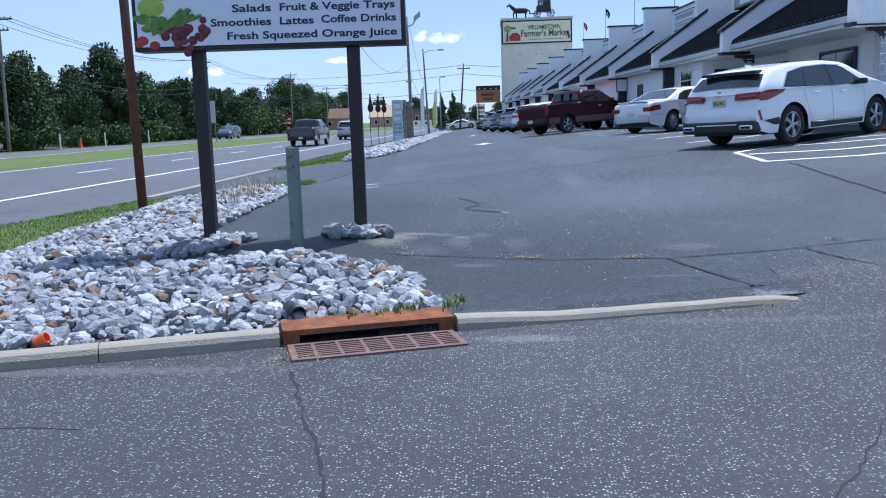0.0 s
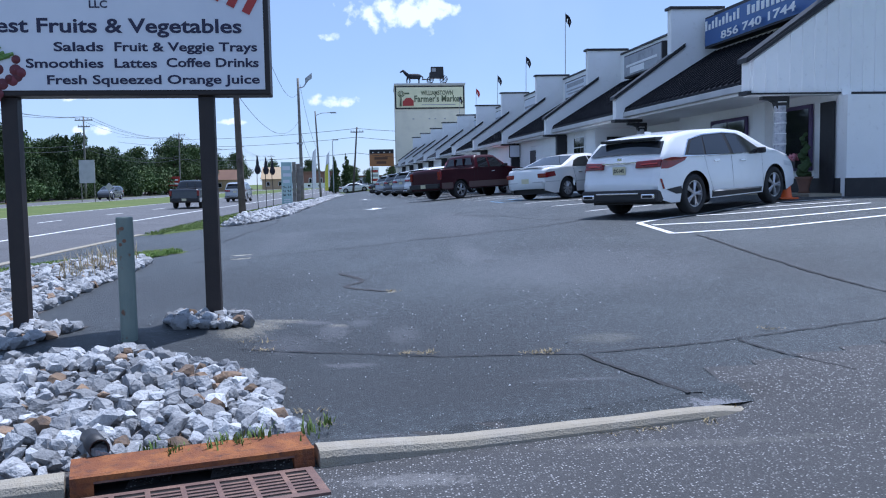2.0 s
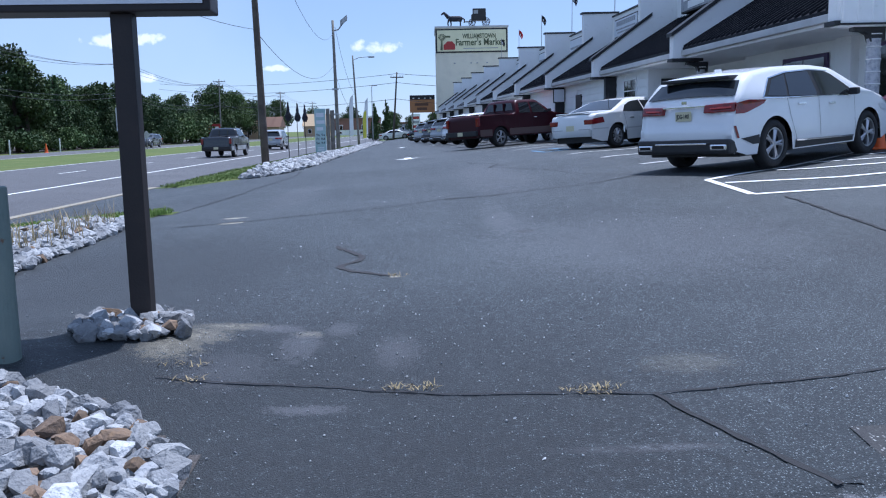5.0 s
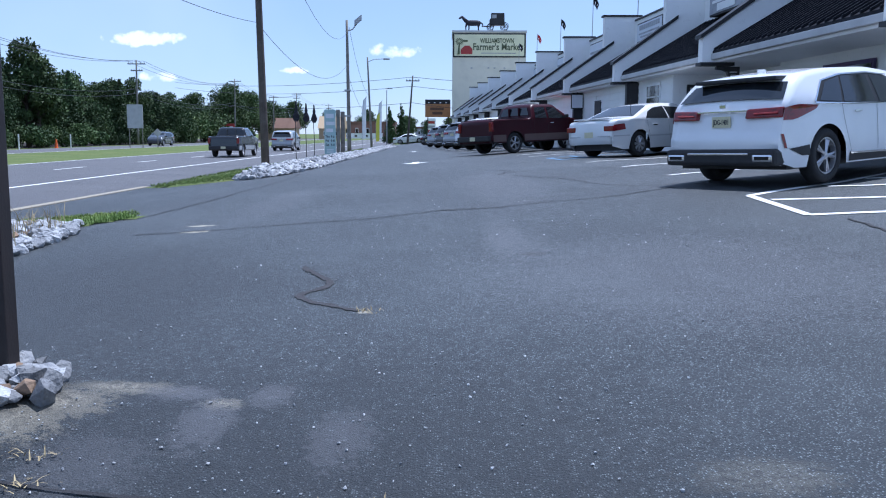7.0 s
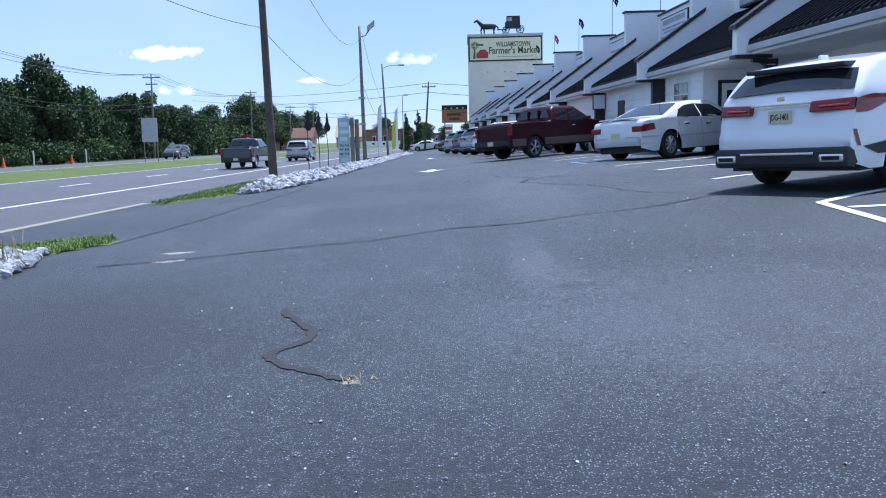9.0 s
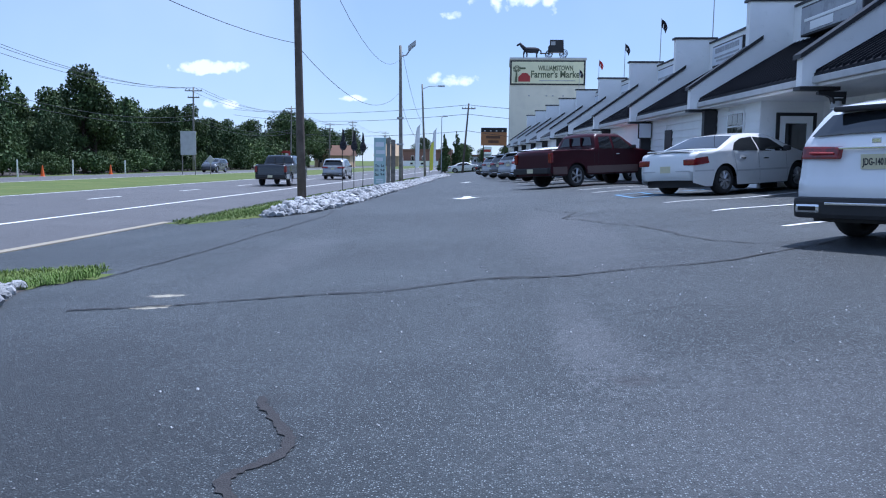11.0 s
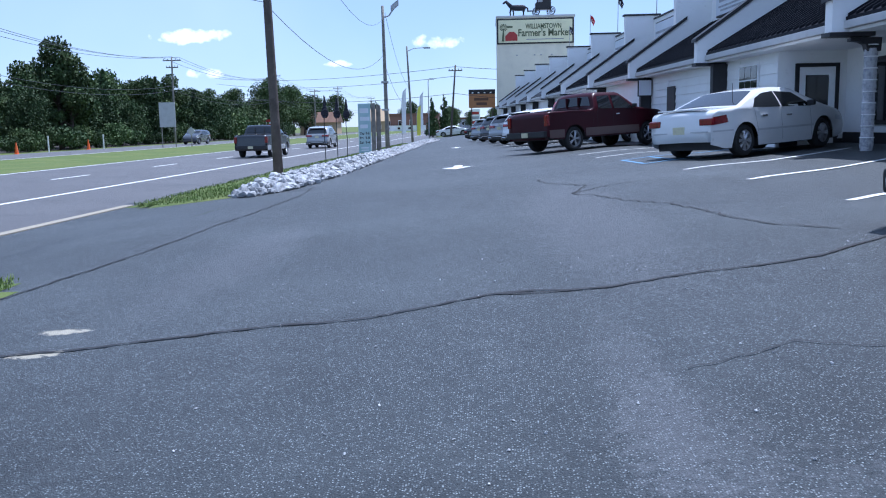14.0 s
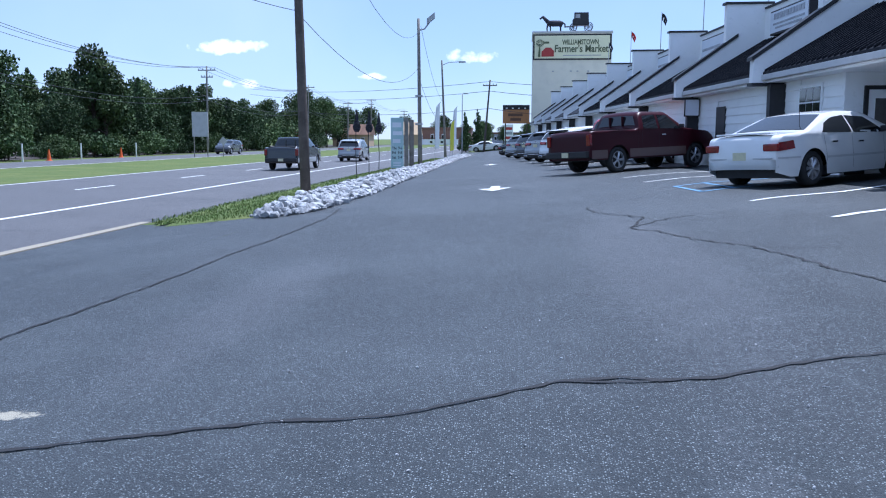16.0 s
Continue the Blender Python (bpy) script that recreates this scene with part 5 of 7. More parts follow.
class Car:
    """A car body lofted from its outlines. x forward from the rear bumper, y to its left, z up."""

    def __init__(self, name, label, category, L, W, top, belt, tumble, wheels, radius, body_mat, sill=0.22, low_mat=None, taper=0.10, group="", rim=M_RIM, spokes=5, cols=96):
        self.L, self.W, self.belt, self.tumble, self.taper = L, W, belt, tumble, taper
        self.H = max(z for _, z in top)
        self.e = thing(name, label, category, None, group)
        self.top = polyline(rounded(top, 0.14, 4), cols)
        arch = radius + 0.07
        low = []
        for x, z in self.top:
            zz = sill + 0.1 * (max(0, 0.35 - x) + max(0, x - L + 0.35)) / 0.35
            for cx in wheels:
                if abs(x - cx) < arch:
                    zz = max(zz, radius + math.sqrt(arch * arch - (x - cx) ** 2) - 0.02)
            low.append((x, min(zz, z - 0.01)))
        self.low = low
        rows = 12
        bm = bmesh.new()
        for sgn in (1, -1):
            grid = []
            for (tx, tz), (bx, bz) in zip(self.top, low):
                grid.append([bm.verts.new((bx + (tx - bx) * j / rows, sgn * self.half(tx, bz + (tz - bz) * j / rows), bz + (tz - bz) * j / rows)) for j in range(rows + 1)])
            for a, b in zip(grid, grid[1:]):
                for j in range(rows):
                    bm.faces.new((a[j], b[j], b[j + 1], a[j + 1]) if sgn < 0 else (a[j], a[j + 1], b[j + 1], b[j]))
        across = 10
        grid = []
        for x, z in self.top:
            h = self.half(x, z)
            grid.append([bm.verts.new((self.bulge(x, k), h * (-1 + 2 * k / across), z + self.crown(x, z) * (1 - (-1 + 2 * k / across) ** 2))) for k in range(across + 1)])
        for a, b in zip(grid, grid[1:]):
            for k in range(across):
                bm.faces.new((a[k], b[k], b[k + 1], a[k + 1]))
        bmesh.ops.remove_doubles(bm, verts=bm.verts[:], dist=0.003)
        bmesh.ops.recalc_face_normals(bm, faces=bm.faces[:])
        self.body = part("body", bm, body_mat, self.e, smooth=True)
        part("underbody", cube(0.25, L - 0.25, -W / 2 + 0.12, W / 2 - 0.12, sill - 0.02, sill + 0.16), M_PLASTIC, self.e)
        for cx in wheels:
            # solid black box painted as the shade within the arches
            part("wheel_well_shade", cube(cx - arch, cx + arch, -W / 2 + 0.14, W / 2 - 0.14, sill, radius * 2 + 0.04), M_SHADE, self.e)
            for sgn in (1, -1):
                wheel(self.e, cx, sgn * (W / 2 - 0.14), radius, rim, spokes, sgn)

    def half(self, x, z):
        """Half the width at that length and height."""
        end = max(0.0, 1 - x / 0.9, 1 - (self.L - x) / 1.1)
        w = self.W / 2 * (1 - self.taper * end ** 2.2)
        if z > self.belt:
            k = (z - self.belt) / max(0.05, self.H - self.belt)
            w *= 1 - self.tumble * k ** 1.15
        elif z < 0.5:
            w *= 1 - 0.09 * ((0.5 - z) / 0.5) ** 1.5
        else:
            w *= 1 - 0.015 * ((z - 0.5) / max(0.1, self.belt - 0.5)) ** 2
        return w

    def crown(self, x, z):
        return 0.03 if z > self.belt - 0.1 else 0.012

    def bulge(self, x, k):
        y = abs(-1 + 2 * k / 10)
        return x - 0.0 * y if 0.7 < x < self.L - 0.9 else (x - 0.05 * (1 - y * y) if x < 1 else x + 0.05 * (1 - y * y))

    def side_patch(self, name, lo, hi, mat, sgn, label="", off=0.006, n=8, m=5):
        """A pane or panel on the flank between a lower and an upper line of (x, z)."""
        lo, hi = polyline(lo, n), polyline(hi, n)
        bm = bmesh.new()
        g = []
        for a, b in zip(lo, hi):
            col = []
            for j in range(m + 1):
                x, z = a[0] + (b[0] - a[0]) * j / m, a[1] + (b[1] - a[1]) * j / m
                col.append(bm.verts.new((x, sgn * (self.half(x, z) + off), z)))
            g.append(col)
        for a, b in zip(g, g[1:]):
            for j in range(m):
                bm.faces.new((a[j], b[j], b[j + 1], a[j + 1]) if sgn < 0 else (a[j], a[j + 1], b[j + 1], b[j]))
        bm.normal_update()
        return part(name, bm, mat, self.e, label, True)

    def top_patch(self, name, p, q, mat, inset0, inset1, label="", off=0.008, n=10, m=8):
        """A pane on the upper outline from (x, z) p to q; insets from the edge at each end."""
        bm = bmesh.new()
        g = []
        d = (Vector((q[0], 0, q[1])) - Vector((p[0], 0, p[1]))).normalized()
        nrm = Vector((-d.z, 0, d.x))
        for i in range(m + 1):
            t = i / m
            x, z = p[0] + (q[0] - p[0]) * t, p[1] + (q[1] - p[1]) * t
            h = self.half(x, z) - (inset0 + (inset1 - inset0) * t)
            row = []
            for k in range(n + 1):
                y = -1 + 2 * k / n
                row.append(bm.verts.new(Vector((self.bulge(x, k) if x < 1 or x > self.L - 1 else x, h * y, z + self.crown(x, z) * (1 - (h * y / max(0.1, self.half(x, z))) ** 2))) + nrm * off))
            g.append(row)
        for a, b in zip(g, g[1:]):
            for k in range(n):
                bm.faces.new((a[k], b[k], b[k + 1], a[k + 1]))
        bm.normal_update()
        return part(name, bm, mat, self.e, label, True)

    def block(self, name, x0, x1, y0, y1, z0, z1, mat, label="", bevel=0.015):
        return part(name, cube(x0, x1, y0, y1, z0, z1, None, bevel), mat, self.e, label)

    def plate(self, x, z, lean=0.0, text=""):
        p = part("license_plate", cube(x - 0.014, x, -0.15, 0.15, z - 0.075, z + 0.075), M_PLATE, self.e, "pale yellow number plate")
        if text:
            lettering(text, 0.1, M_INK, p, Matrix.Translation((x - 0.016, 0.125, z - 0.035)) @ Matrix(((0, 0, -1, 0), (-1, 0, 0, 0), (0, 1, 0, 0), (0, 0, 0, 1))), 0.25, depth=0.001)

    def handles(self, spots):
        for x, z in spots:
            for sgn in (1, -1):
                y = sgn * (self.half(x, z) + 0.02)
                self.block("door_handle", x - 0.09, x + 0.09, y - 0.015, y + 0.015, z - 0.016, z + 0.016, M_CHROME, "", 0.006)

    def mirrors(self, x, z, mat):
        for sgn in (1, -1):
            y = sgn * (self.half(x, z) + 0.1)
            self.block("wing_mirror", x - 0.05, x + 0.06, y - 0.09, y + 0.08, z - 0.01, z + 0.11, M_PLASTIC, "dark mirror housing", 0.035)

    def seam(self, name, pts, sgn):
        self.side_patch(name, [(x - 0.0035, z) for x, z in pts], [(x + 0.0035, z) for x, z in pts], M_PLASTIC, sgn, "", 0.004, len(pts) * 3, 1)

    def place(self, x, y, deg, wheel_x=None, wheel_y=0.0, scale=1.0):
        """Sets the car so that its point (wheel_x, wheel_y) stands at x, y, and tilts it with the land."""
        a = radians(deg)
        f, l = Vector((math.cos(a), math.sin(a))), Vector((-math.sin(a), math.cos(a)))
        o = Vector((x, y)) - (f * wheel_x * scale if wheel_x else f * 0) - l * wheel_y * scale
        pr, pf = o + f * 0.9, o + f * (self.L - 0.9)
        pl, pq = o + f * self.L / 2 + l * 0.75, o + f * self.L / 2 - l * 0.75
        if x < -7:
            zr = zf = zl = zq = -0.295 if x > -25 else -0.305
        else:
            zr, zf, zl, zq = gz(*pr), gz(*pf), gz(*pl), gz(*pq)
        pitch, roll = math.atan2(zf - zr, self.L - 1.8), math.atan2(zl - zq, 1.5)
        self.e.matrix_world = Matrix.Translation((o.x, o.y, zr - math.tan(pitch) * 0.9 + 0.01)) @ Matrix.Rotation(a, 4, 'Z') @ Matrix.Rotation(-pitch, 4, 'Y') @ Matrix.Rotation(roll, 4, 'X') @ Matrix.Scale(scale, 4)
        return self


def suv(name, label, mat, L=4.78, W=1.96, H=1.68, text=""):
    s = H / 1.7
    top = [(0.1, 0.3), (0.03, 0.48), (0.02, 0.66), (0.07, 0.74), (0.1, 0.9), (0.16, 1.1), (0.46, 1.5 * s), (0.62, 1.6 * s), (1.3, 1.68 * s), (2.2, 1.7 * s), (2.85, 1.63 * s), (3.55, 1.2), (3.85, 1.12), (L - 0.4, 1.0), (L - 0.1, 0.82), (L, 0.62), (L - 0.02, 0.34)]
    c = Car(name, label, "car", L, W, top, 1.08, 0.2, (1.05, 3.87), 0.385, mat, 0.26, group="parked cars", rim=M_RIM)
    for sgn in (1, -1):
        c.side_patch("window_surround", [(0.74, 1.12), (1.4, 1.095), (3.42, 1.07)], [(1.02, 1.5 * s), (1.5, 1.585 * s), (2.2, 1.61 * s), (2.72, 1.575 * s), (3.42, 1.085)], M_PLASTIC, sgn, "black window surround", 0.004, 14, 5)
        c.side_patch("quarter_window", [(0.84, 1.14), (1.36, 1.115)], [(1.08, 1.47 * s), (1.46, 1.555 * s)], M_GLASS, sgn, "", 0.009)
        c.side_patch("rear_door_window", [(1.42, 1.115), (2.22, 1.095)], [(1.5, 1.56 * s), (2.16, 1.585 * s)], M_GLASS, sgn, "", 0.009)
        c.side_patch("front_door_window", [(2.33, 1.095), (3.3, 1.08)], [(2.26, 1.583 * s), (2.7, 1.545 * s)], M_GLASS, sgn, "", 0.009)
        c.side_patch("window_trim", [(0.72, 1.1), (1.3, 1.08), (3.42, 1.055)], [(0.74, 1.122), (1.3, 1.1), (3.4, 1.073)], M_CHROME, sgn, "", 0.012)
        c.side_patch("window_trim", [(0.74, 1.12), (1.0, 1.49 * s), (1.5, 1.578 * s), (2.2, 1.605 * s), (2.72, 1.568 * s)], [(0.71, 1.13), (0.98, 1.505 * s), (1.49, 1.6 * s), (2.2, 1.625 * s), (2.74, 1.585 * s)], M_CHROME, sgn, "", 0.01, 16, 1)
        c.side_patch("sill_trim", [(1.58, 0.28), (3.34, 0.28)], [(1.58, 0.41), (3.34, 0.38)], M_PLASTIC, sgn, "dark lower sill", 0.008)
        c.side_patch("sill_strip", [(1.6, 0.385), (3.34, 0.355)], [(1.6, 0.41), (3.34, 0.38)], M_CHROME, sgn, "", 0.014)
        c.side_patch("arch_trim", [(0.45, 0.42), (0.62, 0.42)], [(0.2, 0.52), (0.6, 0.56)], M_PLASTIC, sgn, "dark wheel-arch trim", 0.008)
        c.side_patch("tail_light", [(0.1, 0.9), (0.3, 0.9), (0.74, 1.03)], [(0.13, 1.06), (0.35, 1.1), (0.8, 1.08)], M_TAIL, sgn, "red tail lamp", 0.014)
        c.side_patch("reflector", [(0.12, 0.53), (0.17, 0.53)], [(0.06, 0.72), (0.11, 0.72)], M_TAIL, sgn, "", 0.01, 2, 2)
        for xs in ([(1.38, 1.08), (1.46, 0.8), (1.62, 0.42)], [(2.28, 1.07), (2.32, 0.42)], [(3.38, 1.05), (3.4, 0.42)]):
            c.seam("door_seam", xs, sgn)
        c.side_patch("head_light", [(L - 0.5, 0.78), (L - 0.12, 0.72)], [(L - 0.55, 0.88), (L - 0.2, 0.84)], M_HEAD, sgn, "", 0.01)
        y0, y1 = (0.4, 0.9) if sgn > 0 else (-0.9, -0.4)
        lamp = lambda x, y, z: (x + 0.1 * (abs(y) / 0.9) ** 4 + 0.3 * (z - 0.98), y, z + (0.06 * (abs(y) - 0.4) if z < 1.0 else 0.03 * (abs(y) - 0.4)) - (0.05 * (abs(y) - 0.4) if z < 1.0 else 0))
        part("tail_light", cube(0.0, 0.1, y0, y1, 0.93, 1.06, lamp, 0.022), M_TAIL, c.e, "red wrap-round tail lamp")
        part("lamp_strip", cube(-0.012, 0.02, min(y0, y1) + 0.06, max(y0, y1) - 0.12, 0.985, 1.0, lamp, 0.005), M_FLAGR, c.e)
        part("exhaust_tip", cube(-0.085, 0.05, 0.56 if sgn > 0 else -0.86, 0.86 if sgn > 0 else -0.56, 0.36, 0.46, None, 0.03), M_CHROME, c.e)
        # black block in the tip, shade of the opening put in as colour
        part("exhaust_shade", cube(-0.092, -0.02, 0.6 if sgn > 0 else -0.82, 0.82 if sgn > 0 else -0.6, 0.385, 0.435, None, 0.015), M_SHADE, c.e)
    c.top_patch("rear_window", (0.2, 1.16), (0.45, 1.475 * s), M_GLASS, 0.06, 0.1, "", 0.014)
    c.block("spoiler", 0.3, 0.74, -0.66, 0.66, 1.525 * s, 1.585 * s, M_PLASTIC, "dark roof spoiler", 0.02)
    c.block("rear_valance", -0.065, 0.45, -0.9, 0.9, 0.3, 0.53, M_PLASTIC, "dark lower bumper", 0.05)
    c.block("chrome_strip", -0.085, -0.05, -0.5, 0.5, 0.45, 0.48, M_CHROME, "", 0.008)
    c.block("chrome_strip", 0.03, 0.075, -0.42, 0.42, 1.03, 1.055, M_CHROME, "", 0.006)
    c.block("badge", 0.05, 0.07, -0.05, 0.05, 1.085, 1.14, M_CHROME, "", 0.008)
    c.block("antenna_fin", 0.85, 1.02, -0.015, 0.015, 1.64 * s, 1.72 * s, mat, "", 0.006)
    c.block("wiper", 0.17, 0.2, -0.25, 0.15, 1.165, 1.19, M_PLASTIC, "", 0.008)
    c.top_patch("windscreen", (2.92, 1.585 * s), (3.48, 1.235), M_GLASS, 0.08, 0.1, "", 0.01)
    c.plate(0.03, 0.9, text=text)
    c.handles([(1.75, 0.98), (2.65, 0.95)])
    c.mirrors(3.2, 1.07, mat)
    return c


def sedan(name, label, mat, L=4.7, W=1.82, H=1.38):
    top = [(0.08, 0.34), (0.0, 0.48), (0.02, 0.7), (0.06, 0.93), (0.25, 0.97), (0.75, 1.0), (1.6, 1.33), (2.1, H), (2.7, 1.36), (3.55, 0.98), (4.4, 0.8), (4.62, 0.65), (L, 0.5), (L - 0.05, 0.3)]
    c = Car(name, label, "car", L, W, top, 0.95, 0.28, (0.95, 3.7), 0.325, mat, 0.2, taper=0.16, group="parked cars", spokes=8)
    for sgn in (1, -1):
        c.side_patch("rear_door_window", [(1.2, 0.985), (1.75, 0.965), (2.12, 0.96)], [(1.38, 1.16), (1.68, 1.26), (2.1, 1.295)], M_GLASS, sgn)
        c.side_patch("front_door_window", [(2.18, 0.955), (3.25, 0.93)], [(2.14, 1.29), (2.72, 1.25)], M_GLASS, sgn)
        c.side_patch("tail_light", [(0.05, 0.68), (0.42, 0.72)], [(0.06, 0.84), (0.38, 0.87)], M_TAIL, sgn, "red tail lamp", 0.012)
        c.block("tail_light", -0.02, 0.06, 0.5 if sgn > 0 else -0.82, 0.82 if sgn > 0 else -0.5, 0.68, 0.82, M_TAIL, "red tail lamp", 0.03)
        c.side_patch("side_moulding", [(1.3, 0.5), (3.3, 0.5)], [(1.3, 0.54), (3.3, 0.54)], M_GUTTER, sgn, "", 0.014)
        c.side_patch("bumper_strip", [(0.04, 0.54), (0.55, 0.54)], [(0.04, 0.57), (0.55, 0.57)], M_GUTTER, sgn, "", 0.014)
        for xs in ([(1.25, 0.93), (1.35, 0.5), (1.3, 0.3)], [(2.14, 0.93), (2.2, 0.28)], [(3.2, 0.9), (3.25, 0.3)]):
            c.seam("door_seam", xs, sgn)
        c.side_patch("head_light", [(4.2, 0.6), (4.55, 0.56)], [(4.2, 0.7), (4.5, 0.66)], M_HEAD, sgn, "", 0.01)
    c.top_patch("rear_window", (0.83, 1.035), (1.56, 1.31), M_GLASS, 0.1, 0.1)
    c.top_patch("windscreen", (2.78, 1.325), (3.47, 1.015), M_GLASS, 0.08, 0.1)
    c.block("bumper_trim", -0.035, 0.02, -0.7, 0.7, 0.54, 0.57, M_GUTTER, "", 0.008)
    c.block("spoiler", 0.06, 0.24, -0.62, 0.62, 1.0, 1.03, mat, "", 0.012)
    c.plate(-0.03, 0.6)
    c.handles([(1.55, 0.8), (2.4, 0.78)])
    c.mirrors(3.1, 0.95, M_PLASTIC)
    bm = bmesh.new()
    tube(bm, [(1.0, -0.55, 1.0), (1.02, -0.55, 1.5)], 0.006, 5)
    part("antenna", bm, M_PLASTIC, c.e)
    return c


def pickup(name, label, mat, low, L=5.75, W=1.98, H=1.86, rim=M_RIM, category="pickup truck", group="parked cars"):
    top = [(0.06, 0.42), (0.0, 0.55), (0.02, 0.8), (0.05, 1.27), (0.3, 1.3), (2.02, 1.3), (2.1, 1.35), (2.2, 1.76), (2.36, H), (3.4, 1.85), (4.2, 1.3), (5.4, 1.17), (5.68, 0.95), (L, 0.6), (L - 0.04, 0.42)]
    c = Car(name, label, category, L, W, top, 1.28, 0.22, (1.2, 4.75), 0.4, mat, 0.42, taper=0.05, group=group, rim=rim)
    for sgn in (1, -1):
        c.side_patch("cab_window", [(2.3, 1.32), (2.95, 1.31)], [(2.38, 1.73), (2.95, 1.76)], M_GLASS, sgn)
        c.side_patch("front_door_window", [(3.05, 1.31), (4.0, 1.29)], [(3.05, 1.75), (3.48, 1.73)], M_GLASS, sgn)
        for a, b in ((0.1, 0.72), (1.68, 4.25)):
            c.side_patch("lower_panel", [(a, 0.46), (b, 0.46)], [(a, 0.72), (b, 0.72)], low, sgn, "tan lower body panel", 0.008)
        arc = [(1.2 + 0.5 * math.cos(t), 0.4 + 0.5 * math.sin(t)) for t in frange(math.pi, 0.0, 0.2)]
        arc2 = [(1.2 + 0.57 * math.cos(t), 0.4 + 0.57 * math.sin(t)) for t in frange(math.pi, 0.0, 0.2)]
        c.side_patch("wheel_flare", arc, arc2, low, sgn, "tan wheel-arch trim", 0.014, 18, 2)
        arc = [(p[0] + 3.55, p[1]) for p in arc]
        arc2 = [(p[0] + 3.55, p[1]) for p in arc2]
        c.side_patch("wheel_flare", arc, arc2, low, sgn, "tan wheel-arch trim", 0.014, 18, 2)
        c.block("tail_light", -0.01, 0.1, 0.82 if sgn > 0 else -0.98, 0.98 if sgn > 0 else -0.82, 0.85, 1.2, M_TAIL, "red tail lamp", 0.02)
        for xs in ([(2.25, 1.28), (2.25, 0.48)], [(3.0, 1.28), (3.02, 0.48)], [(4.1, 1.26), (4.12, 0.48)], [(2.05, 1.28), (2.05, 0.48)]):
            c.seam("door_seam", xs, sgn)
    # bed is closed: a black slab on top paints its shaded inside
    c.block("bed_shade", 0.16, 1.98, -0.78, 0.78, 1.24, 1.335, M_SHADE, "black slab as the shade inside the truck bed", 0.0)
    c.top_patch("rear_window", (2.13, 1.42), (2.195, 1.72), M_GLASS, 0.14, 0.16, "", 0.03)
    for y in (-0.28, 0.28):
        c.block("rear_window_bar", 2.06, 2.16, y - 0.02, y + 0.02, 1.42, 1.74, mat, "", 0.005)
    c.top_patch("windscreen", (3.56, 1.8), (4.12, 1.37), M_GLASS, 0.1, 0.1)
    c.block("step_bumper", -0.12, 0.1, -0.92, 0.92, 0.5, 0.7, M_PLASTIC, "dark step bumper", 0.03)
    c.block("tailgate_badge", 0.005, 0.02, -0.12, 0.12, 0.98, 1.06, M_CHROME, "", 0.004)
    c.plate(-0.125, 0.6)
    c.handles([(3.2, 1.12)])
    c.mirrors(3.95, 1.32, M_PLASTIC)
    return c


P_WHITE, P_PEARL = paint("white_car_paint", (0.8, 0.81, 0.82)), paint("pearl_car_paint", (0.78, 0.78, 0.77))
P_MAROON, P_TAN = material("maroon_paint", (0.036, 0.003, 0.008), 0.35, 0, [((0.038, 0.003, 0.008), 1.5, 0.45, 0.3, 0.6)], 0, 1, 0.25), paint("tan_paint", (0.12, 0.075, 0.065), 0.4, 0.1)
P_RED, P_SILVER, P_BLACK = paint("red_paint", (0.35, 0.02, 0.02)), paint("silver_paint", (0.36, 0.38, 0.4)), paint("black_paint", (0.01, 0.011, 0.014))
P_BLUE, P_NAVY = paint("van_blue", (0.03, 0.07, 0.22)), paint("dark_grey_paint", (0.05, 0.055, 0.065))

suv("parked_suv", "white sport utility car parked nose-in beside a cone", P_WHITE, text="JDG-1401", H=1.6).place(6.15, 17.72, 35.5, 1.05, -0.84, 0.935)
sedan("parked_sedan", "white four-door sedan parked nose-in by the shops", P_PEARL).place(6.35, 29.5, 38, 0.95, -0.77)
pickup("parked_pickup", "dark maroon pickup truck with tan lower panels", P_MAROON, P_TAN).place(3.9, 40.0, 39, 1.2, -0.85, 1.0)
pickup("parked_pickup", "bright red pickup truck parked behind the maroon one", P_RED, P_RED).place(2.71, 45.6, 39)
suv("parked_suv", "white sport utility car with a dark rear window", P_WHITE, H=1.66).place(2.33, 52.6, 39)
suv("parked_suv", "silver sport utility car in the parking row", P_SILVER, H=1.66).place(1.67, 57.8, 39)
suv("parked_suv", "dark grey sport utility car in the parking row", P_NAVY, H=1.68).place(1.08, 64.5, 39)
suv("parked_suv", "pale silver sport utility car far along the row", P_SILVER, H=1.66).place(0.39, 72.0, 39)
sedan("parked_sedan", "small black car at the end of the row", P_BLACK).place(-0.32, 79.5, 39)
sedan("parked_sedan", "white sedan standing across the far exit", P_WHITE).place(-6.3, 132.0, 4)
pickup("black_pickup", "black pickup truck driving along the highway", P_BLACK, P_SILVER, rim=M_RIM, group="highway traffic").place(-12.6, 62.0, 90, 1.2, 0.0)
suv("silver_suv", "silver boxy sport utility car on the highway", P_SILVER, L=4.6, W=1.85, H=1.74).place(-12.8, 82.0, 90, 1.05, 0)
suv("grey_suv", "blue-grey sport utility car on the far carriageway", P_NAVY, L=4.6, W=1.85, H=1.66).place(-33.4, 115.0, -92)

